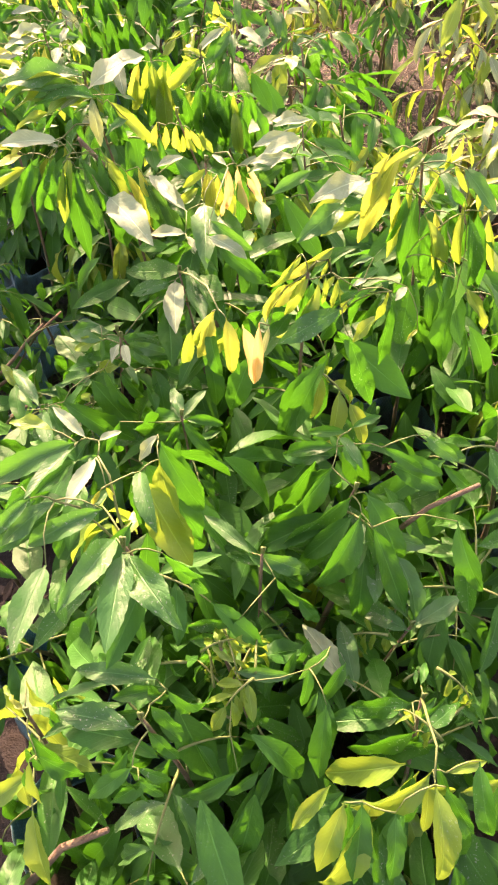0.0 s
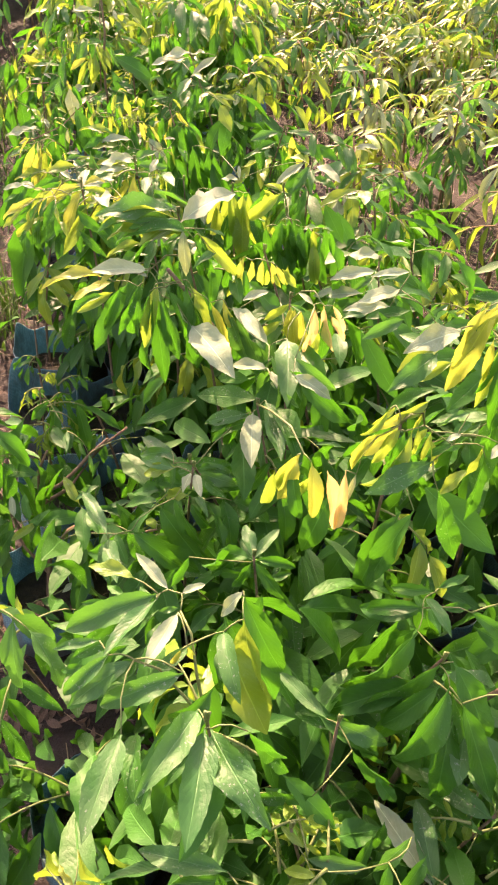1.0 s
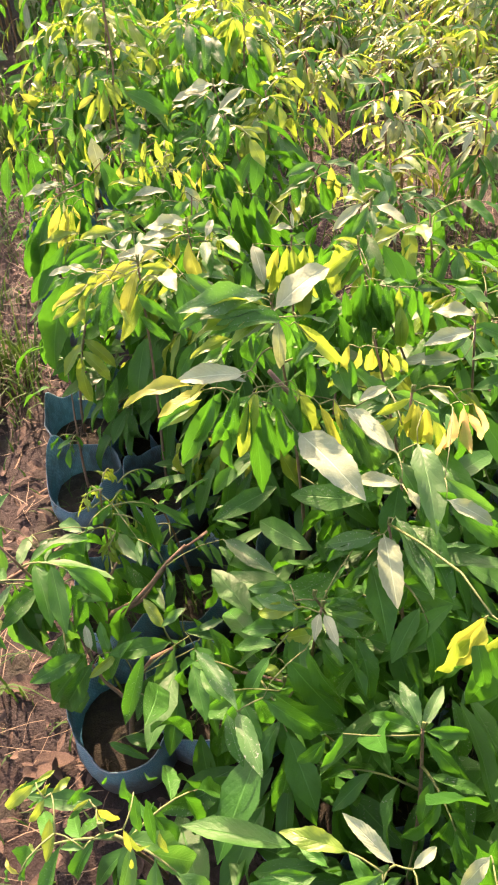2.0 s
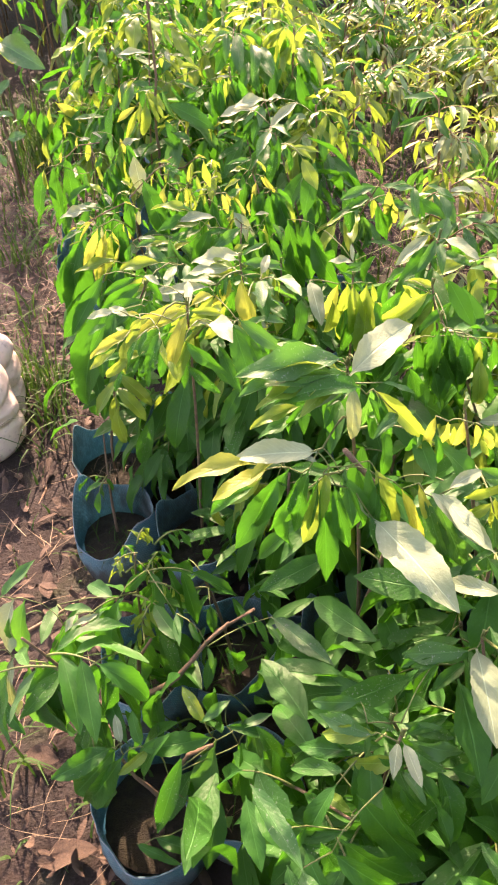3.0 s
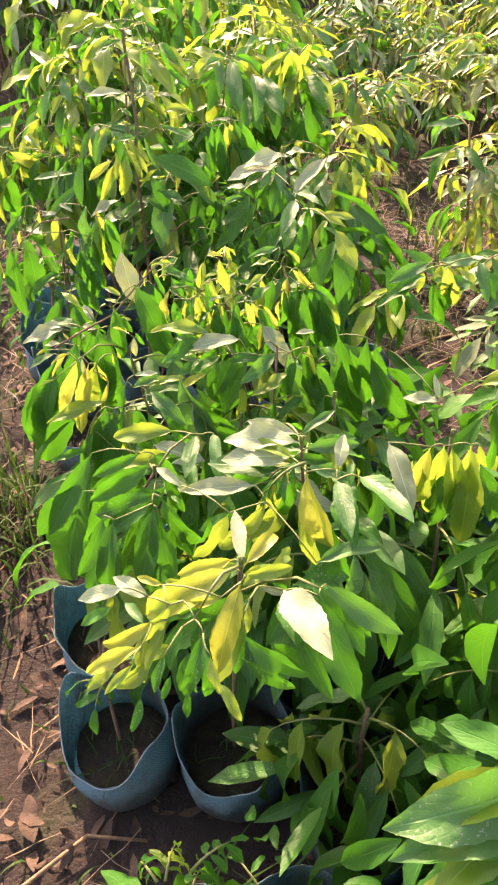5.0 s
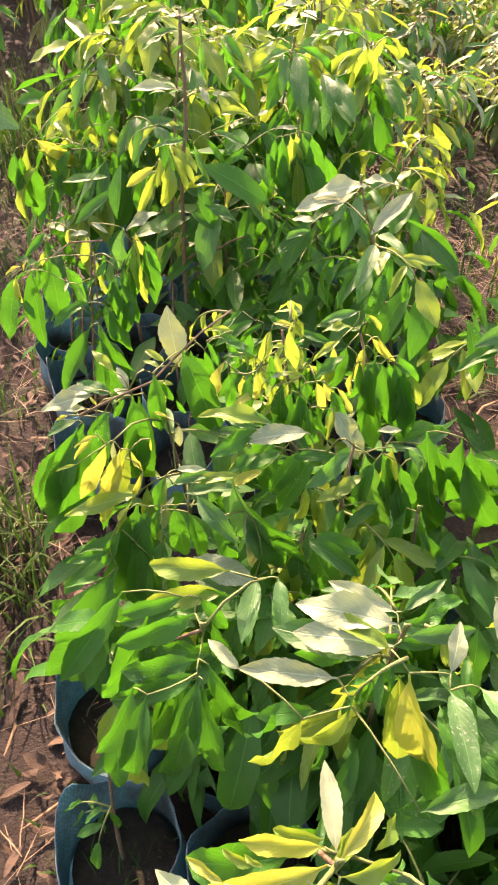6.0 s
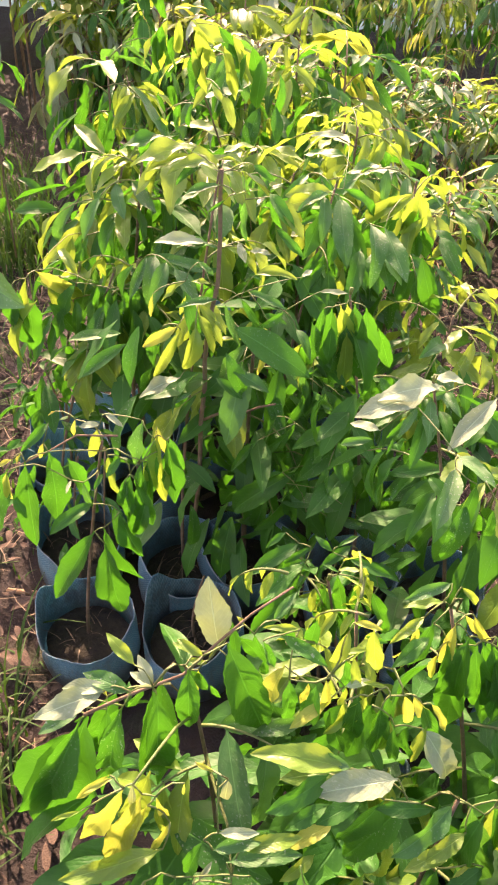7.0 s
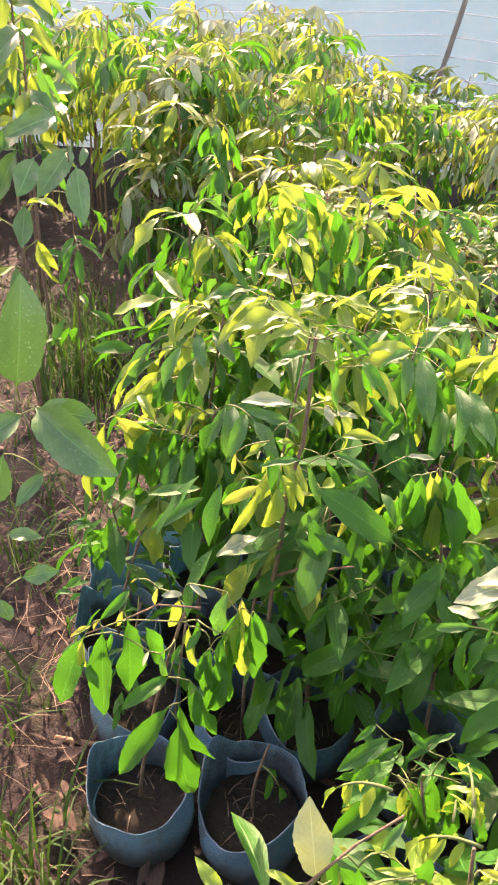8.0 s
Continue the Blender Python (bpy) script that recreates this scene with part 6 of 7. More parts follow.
def fanyellow_sapling():
    p, line = staked(-0.214, 1.818, (-0.217, 1.824, 0.742), 369, "lime")
    shoot(p, line, (-0.217, 1.824, 0.742), 369, (
        (-0.243, 1.817, 0.742, -0.266, 1.833, 0.659, "yellow"),
        (-0.226, 1.819, 0.742, -0.229, 1.827, 0.655, "lime"),
        (-0.216, 1.820, 0.741, -0.205, 1.828, 0.621, "lime"),
        (-0.191, 1.820, 0.741, -0.191, 1.830, 0.620, "lime"),
        (-0.181, 1.821, 0.741, -0.174, 1.826, 0.698, "lime"),
        (-0.296, 1.824, 0.746, -0.272, 1.746, 0.696, "bright"),
    ))


fanyellow_sapling()


def rightgold_sapling():
    p, line = staked(-0.010, 1.784, (-0.093, 1.692, 0.798), 299, "green")
    shoot(p, line, (-0.093, 1.692, 0.798), 299, (
        (-0.096, 1.688, 0.797, -0.167, 1.725, 0.722, "lime"),
        (-0.087, 1.685, 0.796, -0.126, 1.705, 0.732, "green"),
        (-0.135, 1.714, 0.803, -0.085, 1.734, 0.779, "lime"),
        (-0.087, 1.601, 0.777, -0.089, 1.604, 0.694, "green"),
        (-0.064, 1.602, 0.777, -0.050, 1.603, 0.696, "green"),
        (-0.048, 1.594, 0.775, -0.033, 1.593, 0.695, "green"),
        (-0.074, 1.608, 0.778, -0.072, 1.611, 0.702, "green"),
    ))


rightgold_sapling()


def rightgrey_sapling():
    p, line = staked(-0.065, 2.132, (-0.044, 1.997, 0.742), 616, "green")
    shoot(p, line, (-0.044, 1.997, 0.742), 616, (
        (-0.062, 2.010, 0.745, -0.130, 1.952, 0.708, "bright"),
        (-0.033, 1.998, 0.742, 0.027, 1.934, 0.726, "bright"),
        (-0.050, 1.994, 0.742, -0.089, 1.936, 0.701, "dusty"),
        (-0.043, 1.984, 0.739, -0.040, 1.926, 0.700, "dusty"),
        (-0.055, 2.005, 0.744, -0.115, 2.059, 0.730, "lime"),
        (-0.214, 1.930, 0.730, -0.218, 1.958, 0.753, "bright"),
        (-0.214, 1.925, 0.729, -0.262, 1.946, 0.722, "bright"),
        (-0.347, 2.052, 0.763, -0.318, 2.075, 0.627, "green"),
        (-0.304, 2.047, 0.760, -0.270, 2.070, 0.640, "green"),
    ))


rightgrey_sapling()


def beyond_sapling():
    p, line = staked(-0.258, 2.755, (-0.140, 2.403, 0.688), 940, "green")
    shoot(p, line, (-0.140, 2.403, 0.688), 940, (
        (-0.155, 2.402, 0.689, -0.237, 2.351, 0.677, "dusty"),
        (-0.136, 2.403, 0.688, -0.050, 2.432, 0.671, "dusty"),
        (-0.059, 2.405, 0.686, -0.052, 2.339, 0.633, "dusty"),
        (-0.025, 2.415, 0.687, 0.035, 2.358, 0.673, "dusty"),
        (-0.118, 2.396, 0.686, -0.094, 2.424, 0.584, "yellow"),
    ))


beyond_sapling()


def fringe_sapling():
    p, line = staked(0.090, 1.716, (-0.082, 1.638, 0.769), 911, "green")
    shoot(p, line, (-0.082, 1.638, 0.769), 911, (
        (-0.120, 1.603, 0.761, -0.113, 1.609, 0.686, "green"),
        (-0.097, 1.607, 0.762, -0.094, 1.613, 0.674, "green"),
        (-0.070, 1.609, 0.762, -0.062, 1.615, 0.671, "green"),
        (-0.050, 1.608, 0.762, -0.041, 1.614, 0.679, "green"),
        (-0.023, 1.604, 0.761, -0.018, 1.610, 0.681, "lime"),
        (-0.003, 1.604, 0.761, 0.003, 1.609, 0.688, "green"),
        (0.010, 1.598, 0.759, 0.019, 1.602, 0.701, "green"),
        (-0.128, 1.726, 0.789, -0.152, 1.741, 0.718, "lime"),
        (-0.086, 1.700, 0.783, -0.120, 1.718, 0.705, "green"),
    ))


fringe_sapling()


def whites_sapling():
    p, line = staked(0.165, 1.551, (0.112, 1.580, 0.696), 447, "green")
    shoot(p, line, (0.112, 1.580, 0.696), 447, (
        (0.119, 1.599, 0.701, 0.048, 1.645, 0.684, "bright"),
        (0.107, 1.562, 0.692, 0.015, 1.525, 0.688, "bright"),
        (0.082, 1.500, 0.676, -0.017, 1.547, 0.639, "bright"),
    ))


whites_sapling()


def brightfan_sapling():
    p, line = staked(0.022, 1.418, (-0.096, 1.306, 0.844), 145, "lime")
    shoot(p, line, (-0.096, 1.306, 0.844), 145, (
        (-0.115, 1.294, 0.842, -0.121, 1.298, 0.798, "yellow"),
        (-0.097, 1.296, 0.842, -0.103, 1.301, 0.799, "yellow"),
        (-0.083, 1.292, 0.841, -0.081, 1.294, 0.799, "yellow"),
        (-0.074, 1.286, 0.838, -0.060, 1.288, 0.803, "yellow"),
        (-0.129, 1.301, 0.844, -0.139, 1.306, 0.797, "yellow"),
    ))


brightfan_sapling()


def leftmid_sapling():
    p, line = staked(-1.138, 2.977, (-0.964, 2.973, 0.747), 300, "green")
    shoot(p, line, (-0.964, 2.973, 0.747), 300, (
        (-1.114, 2.963, 0.754, -1.052, 3.032, 0.676, "yellow"),
        (-0.964, 2.941, 0.740, -0.977, 2.946, 0.683, "green"),
        (-0.939, 2.945, 0.740, -0.946, 2.951, 0.684, "green"),
        (-0.915, 2.949, 0.740, -0.920, 2.956, 0.683, "green"),
        (-1.067, 3.126, 0.780, -1.127, 3.137, 0.695, "lime"),
        (-1.052, 3.101, 0.776, -1.070, 3.110, 0.711, "green"),
        (-1.125, 2.937, 0.750, -1.138, 2.948, 0.640, "lime"),
        (-1.146, 2.911, 0.746, -1.158, 2.920, 0.651, "green"),
        (-0.990, 2.944, 0.742, -1.003, 2.950, 0.685, "green"),
    ))


leftmid_sapling()


def rearone_sapling():
    p, line = staked(-0.736, 3.887, (-0.924, 3.479, 1.107), 68, "lime")
    shoot(p, line, (-0.924, 3.479, 1.107), 68, (
        (-0.932, 3.465, 1.105, -0.958, 3.496, 1.030, "lime"),
        (-0.909, 3.471, 1.106, -0.918, 3.501, 1.032, "lime"),
        (-0.884, 3.465, 1.105, -0.806, 3.527, 1.054, "lime"),
        (-0.822, 3.435, 1.102, -0.776, 3.476, 1.039, "green"),
        (-0.741, 3.340, 1.089, -0.724, 3.374, 1.004, "green"),
        (-0.939, 3.429, 1.101, -0.960, 3.462, 1.018, "green"),
        (-0.867, 3.447, 1.103, -0.858, 3.487, 1.007, "lime"),
        (-0.787, 3.394, 1.097, -0.755, 3.441, 0.989, "lime"),
    ))


rearone_sapling()


def reartwo_sapling():
    p, line = staked(-1.076, 4.267, (-1.250, 4.666, 1.060), 355, "green")
    shoot(p, line, (-1.250, 4.666, 1.060), 355, (
        (-1.278, 4.570, 1.054, -1.306, 4.518, 1.000, "dusty"),
        (-1.239, 4.611, 1.056, -1.216, 4.531, 0.948, "dusty"),
        (-1.189, 4.600, 1.055, -1.157, 4.555, 0.991, "dusty"),
        (-1.251, 4.544, 1.051, -1.291, 4.598, 0.935, "green"),
        (-1.203, 4.560, 1.052, -1.190, 4.627, 0.927, "lime"),
    ))


reartwo_sapling()


def rearthree_sapling():
    p, line = staked(-0.486, 4.469, (-0.681, 5.151, 1.061), 505, "lime")
    shoot(p, line, (-0.681, 5.151, 1.061), 505, (
        (-0.703, 5.086, 1.057, -0.715, 5.131, 0.974, "lime"),
        (-0.680, 5.092, 1.058, -0.658, 5.152, 0.948, "lime"),
        (-0.653, 5.100, 1.058, -0.589, 5.154, 0.986, "lime"),
        (-0.726, 5.079, 1.057, -0.757, 5.140, 0.948, "green"),
        (-0.668, 5.040, 1.055, -0.619, 5.106, 0.940, "lime"),
    ))


rearthree_sapling()


def rearfour_sapling():
    p, line = staked(-0.936, 3.496, (-1.111, 3.818, 0.893), 247, "green")
    shoot(p, line, (-1.111, 3.818, 0.893), 247, (
        (-1.114, 3.790, 0.889, -1.121, 3.712, 0.815, "dusty"),
        (-1.092, 3.796, 0.889, -1.060, 3.707, 0.798, "dusty"),
        (-1.046, 3.807, 0.891, -1.036, 3.848, 0.780, "lime"),
        (-1.133, 3.773, 0.887, -1.160, 3.718, 0.845, "dusty"),
        (-1.068, 3.809, 0.891, -1.011, 3.862, 0.833, "lime"),
    ))


rearfour_sapling()


def broadleft_sapling():
    p, line = staked(-1.660, 4.209, (-1.556, 3.963, 1.041), 955, "green", bag=None)
    shoot(p, line, (-1.556, 3.963, 1.041), 955, (
        (-1.567, 4.023, 1.046, -1.622, 3.863, 0.926, "broad"),
        (-1.491, 3.848, 1.028, -1.438, 3.739, 0.892, "broad"),
        (-1.526, 4.026, 1.045, -1.527, 3.985, 0.999, "broad"),
        (-1.993, 4.855, 1.089, -1.898, 4.959, 1.093, "broad"),
        (-1.759, 4.402, 1.072, -1.874, 4.230, 1.020, "broad"),
        (-1.972, 4.578, 1.081, -1.837, 4.560, 1.055, "broad"),
        (-1.624, 3.875, 1.035, -1.642, 3.775, 0.946, "broad"),
    ))


broadleft_sapling()

bare_bag(-0.761, 2.603, 0.34, 1, 1)
bare_bag(-1.055, 2.825, 0.4, 2, 3, 25)
bare_bag(-0.742, 1.735, 0.42, 3, 3, 0, 0.091)
bare_bag(-0.438, 1.412, 0.40, 4, 3, 26)
bare_bag(-1.14, 3.07, 0.45, 7, 5, 40)
row_end = sapling(-0.68, 2.822, 0.74, 905, (0, 0), 9, 0.16, 0.13, 2, 0.8, "green", 0.4)
PLACED.append((-0.68, 2.822))
shoot(row_end, [(0, 0, 0.3), (0, 0, 0.45), (0, 0, 0.6)], (-0.561, 2.700, 0.563), 906, (
    (-0.563, 2.696, 0.553, -0.656, 2.675, 0.395, "green"),
    (-0.490, 2.672, 0.476, -0.617, 2.669, 0.486, "dusty"),
    (-0.562, 2.661, 0.472, -0.553, 2.658, 0.403, "green"),
    (-0.521, 2.661, 0.462, -0.447, 2.653, 0.449, "dusty"),
    (-0.517, 2.651, 0.436, -0.441, 2.653, 0.304, "green"),
    (-0.611, 2.684, 0.541, -0.642, 2.669, 0.532, "green"),
    (-0.722, 2.741, 0.705, -0.655, 2.701, 0.699, "dusty"),
    (-0.552, 2.755, 0.689, -0.530, 2.755, 0.625, "dusty"),
    (-0.524, 2.752, 0.671, -0.460, 2.756, 0.601, "green"),
    (-0.496, 2.748, 0.654, -0.461, 2.722, 0.632, "green"),
    (-0.508, 2.705, 0.559, -0.525, 2.700, 0.496, "green"),
    (-0.492, 2.699, 0.541, -0.491, 2.695, 0.450, "green"),
), alone=True)
shoot(row_end, [(0, 0, 0.3), (0, 0, 0.45), (0, 0, 0.6)], (-0.561, 2.700, 0.563), 1906, (
    (-0.595, 2.722, 0.624, -0.640, 2.713, 0.553, "green"),
    (-0.567, 2.718, 0.607, -0.602, 2.709, 0.518, "green"),
    (-0.629, 2.723, 0.635, -0.649, 2.717, 0.575, "green"),
    (-0.541, 2.722, 0.608, -0.555, 2.716, 0.521, "green"),
    (-0.657, 2.702, 0.596, -0.703, 2.693, 0.524, "green"),
    (-0.470, 2.713, 0.567, -0.465, 2.708, 0.460, "green"),
    (-0.441, 2.710, 0.550, -0.430, 2.706, 0.451, "dusty"),
    (-0.602, 2.677, 0.522, -0.576, 2.675, 0.423, "green"),
    (-0.541, 2.681, 0.512, -0.511, 2.679, 0.404, "green"),
    (-0.468, 2.669, 0.464, -0.400, 2.640, 0.436, "green"),
    (-0.436, 2.657, 0.427, -0.360, 2.661, 0.315, "green"),
), alone=True)
for x, y, h, k in ((-0.33, 1.62, 0.45, 908), (-0.13, 1.66, 0.50, 909), (-0.05, 1.3, 0.44, 911), (-0.58, 1.93, 0.46, 912)):
    sapling(x, y, h, k, (0, 0), 9, 0.15, 0.12, 2, 0.8, "green", 0.3)
    PLACED.append((x, y))


# ---- the rest of the bed ----
def height_at(x, y):
    if y < 0.6:
        return 0.44
    if y < 1.5:
        return 0.34 if x < -0.25 else 0.52
    if y < 2.45:
        return 0.58
    if y < 3.0:
        return 0.70 if x > -0.95 else 0.58
    return 0.86


def bed():
    r = random.Random(3)
    y, k = 0.22, 100
    while y < 4.3:
        for c in range(6):
            x = edge(y) + 0.2 * c + r.uniform(-0.03, 0.03) + 0.04
            yy = y + r.uniform(-0.03, 0.03)
            if c == 0 and yy > 0.9 or c == 5 and yy > 2.5 or x > 0.03 + 0.36 * (yy - 0.13) + 0.2:
                continue
            if yy > 3.85 and x < -1.0 or 2.25 < yy < (2.52 if x > -0.3 else 2.7) or x < -0.6 and 2.05 < yy < 2.3 or any((x - a) ** 2 + (yy - b) ** 2 < 0.15 ** 2 for a, b in PLACED):
                continue
            k += 1
            h = height_at(x, yy) * r.uniform(0.88, 1.14)
            sapling(x, yy, h, k, lean=(r.uniform(-0.06, 0.06), r.uniform(-0.06, 0.06)), count=r.choice((7, 8, 9)) + (3 if yy > 2.4 else 0),
                    size=r.uniform(0.10, 0.128), hang=r.uniform(0.65, 0.9) if yy < 1.7 else r.uniform(0.5, 0.8), tint="green" if r.random() < 0.85 else "lime", low=0.5 if yy < 2.4 else 0.66)
            PLACED.append((x, yy))
        y += 0.215


bed()


def further_beds():
    r = random.Random(5)
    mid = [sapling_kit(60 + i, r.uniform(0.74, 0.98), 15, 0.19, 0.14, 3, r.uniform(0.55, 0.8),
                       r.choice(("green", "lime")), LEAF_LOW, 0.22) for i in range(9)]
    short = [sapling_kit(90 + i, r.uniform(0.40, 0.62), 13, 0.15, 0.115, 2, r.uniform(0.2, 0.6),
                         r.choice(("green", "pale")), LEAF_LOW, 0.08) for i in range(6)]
    # Pale mixes put the haze of the back rows into the leaves.
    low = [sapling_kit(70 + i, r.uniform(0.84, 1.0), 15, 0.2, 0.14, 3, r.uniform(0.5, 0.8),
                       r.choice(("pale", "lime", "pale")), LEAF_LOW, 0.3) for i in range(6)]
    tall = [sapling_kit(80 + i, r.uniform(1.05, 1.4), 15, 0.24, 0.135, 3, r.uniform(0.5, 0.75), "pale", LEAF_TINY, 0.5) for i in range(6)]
    shared = {id(q): join_kits("crown", [(q, Matrix.Identity(4))]) for q in mid + short + low + tall}
    spots = []
    y = -1.8
    while y < 8.9:
        step = 0.23 if y < 6 else 0.36
        for c in range(-26, 34):
            x = edge(y) + (0.22 if y < 6 else 0.36) * c
            off = x - edge(y)
            corner = x > 0.03 + 0.36 * (y - 0.13) + 0.3 and y < 1.6
            if (y < 0.1 or corner) and -0.05 < off < 1.2:
                spots.append((x + r.uniform(-0.04, 0.04), y + r.uniform(-0.04, 0.04)))
                continue
            if y < 4.35 and -0.05 < off < (1.2 if y < 2.5 else 1.0) or -1.05 < off < 0 and y < 6.6:
                continue
            if 1.16 < off < 1.34 and y <= 2.6 or off < -1.0 and y < 4.6:
                continue
            if 1.02 < off < 2.05 and 2.6 < y < 6.2 and r.random() < (0.9 if off < 1.7 and y < 3.9 else 0.5 if y < 4.6 else 0.25):
                continue
            if 2.9 < off < 3.3 or -0.05 < off < 0.2 and y < 6 or 4.25 < y < 4.95 and off < 0.8:
                continue
            if off > 4.4 or off < -4.0:
                continue
            spots.append((x + r.uniform(-0.06, 0.06), y + r.uniform(-0.06, 0.06)))
        y += step
    spots.sort(key=lambda q: abs(q[1] - 4.2) + abs(q[0] - edge(q[1]) - 0.8))
    rest = []
    for i, (x, y) in enumerate(spots):
        off = x - edge(y)
        kit = r.choice(short if off > 1.1 and y < 6.5 else tall if y > 5.5 and x < -0.9 else low if y > 4.3 else mid)
        s = r.uniform(0.85, 1.12) * (0.62 if y < 1.7 and off < 1.2 else 1.0)
        m = Matrix.Translation((x, y, 0)) @ Matrix.Rotation(r.uniform(0, 6.28), 4, "Z") @ Matrix.Diagonal((s, s, s, 1))
        if i >= 170:
            rest.append((kit, m))
            continue
        thing = tagged(new("sapling"), "leafy green sapling standing in the crowded nursery bed", "sapling", "saplings of the further beds")
        thing.matrix_basis = m
        if y < 5 and x < edge(y) + 1.0:
            add_bag(thing, r)
        branches, crown = shared[id(kit)]
        tagged(child("woody_growth", branches, thing), kind="stuff")
        tagged(child("crown", crown, thing), kind="stuff")
    branches, crown = join_kits("far_saplings", rest)
    whole = tagged(new("far_saplings", crown), "dense rows of leafy saplings at the back of the nursery", "saplings", "", "stuff")
    child("woody_growth", branches, whole)


further_beds()


# ---- broad-leaved saplings beyond the path ----
def broad_sapling(x, y, h, seed, count, size, lean=(0, 0)):
    r = random.Random(seed)
    thing = tagged(new("broad_leaved_sapling"), "sapling with large broad pale-green leaves beside the path", "sapling")
    thing.location = (x, y, 0)
    line = stem_line(h, lean, r)
    line[0] = (0, 0, GROUND - 0.02)
    child("stem", mesh_of("stem", *tube(line, 0.009, 0.004), BARK), thing, None, "upright brown stem")
    a = r.uniform(0, 6.28)
    for i in range(count):
        f = 0.62 + 0.38 * (i + 0.5) / count
        a += 2.4
        p, _ = along(line, f)
        out = Vector((math.cos(a), math.sin(a), 0.0))
        q = p + out * 0.05 + Vector((0, 0, 0.03))
        twig = child("twig", mesh_of("twig", *tube([p, p.lerp(q, 0.5), q], 0.003, 0.002, 5), TWIG), thing)
        for j in range(2):
            d = out + Vector((r.uniform(-0.8, 0.8), r.uniform(-0.8, 0.8), r.uniform(-2.2, 0.3)))
            # Lime and dusty tints stand in for sunlit haze over these crowns.
            chord_leaf(twig, q, q + d.normalized() * size * r.uniform(0.85, 1.3), r.choice(("broad", "lime", "lime", "dusty")), r, 0.66)
    return thing, line


near_broad, broad_line = broad_sapling(-1.66, 2.74, 1.0, 501, 2, 0.11, (0.14, -0.04))
shoot(near_broad, broad_line, (-1.081, 2.500, 1.011), 3, (
    (-1.082, 2.514, 1.043, -1.065, 2.524, 1.182, "broad"),
    (-1.056, 2.507, 1.020, -0.938, 2.455, 0.970, "broad"),
    (-1.073, 2.501, 1.011, -1.123, 2.450, 0.978, "broad"),
    (-1.082, 2.440, 0.872, -1.038, 2.444, 0.871, "broad"),
    (-1.093, 2.479, 0.965, -1.114, 2.472, 0.889, "broad"),
    (-1.042, 2.477, 0.946, -1.064, 2.437, 0.919, "broad"),
    (-1.052, 2.508, 1.020, -0.977, 2.501, 1.018, "broad"),
    (-1.061, 2.421, 0.821, -1.016, 2.436, 0.828, "broad"),
    (-1.087, 2.406, 0.794, -1.076, 2.405, 0.759, "broad"),
))
broad_sapling(-1.72, 3.95, 0.95, 502, 5, 0.13)
broad_sapling(-1.95, 4.63, 1.3, 503, 12, 0.2)
broad_sapling(-2.24, 5.22, 1.6, 505, 14, 0.22)


# ---- things on the path ----
def strips(name, material, spots, length, width, r, lean=0.7, lie=False):
    """Bent blades or stalks as one mesh: each a tapering strip of three pieces."""
    verts, faces, uvs = [], [], []
    for x, y in spots:
        a, ln = r.uniform(0, 6.28), length * r.uniform(0.5, 1.3)
        out = Vector((math.cos(a), math.sin(a), 0))
        side = Vector((-math.sin(a), math.cos(a), 0)) * width * r.uniform(0.6, 1.2)
        p, n = Vector((x, y, GROUND - 0.01 if not lie else GROUND + r.uniform(0.004, 0.03))), len(verts)
        tilt = r.uniform(0.1, lean)
        for i in range(5):
            t = i / 4
            w = side * (1 - t * 0.92) * (0.5 if i == 0 else 1)
            verts += [tuple(p - w), tuple(p + w)]
            uvs += [(0.2, t), (0.8, t)]
            e = r.uniform(-0.12, 0.1) if lie else math.pi / 2 - tilt * (0.3 + 2.1 * t)
            p = p + (out * math.cos(e) + Vector((0, 0, math.sin(e)))) * ln / 4
            if lie:
                out = (out + Vector((r.uniform(-1, 1), r.uniform(-1, 1), 0)) * 0.2).normalized()
                p.z = max(p.z, GROUND + 0.002)
        faces += [(n + 2 * i, n + 2 * i + 1, n + 2 * i + 3, n + 2 * i + 2) for i in range(4)]
    return mesh_of(name, verts, faces, material, uvs)


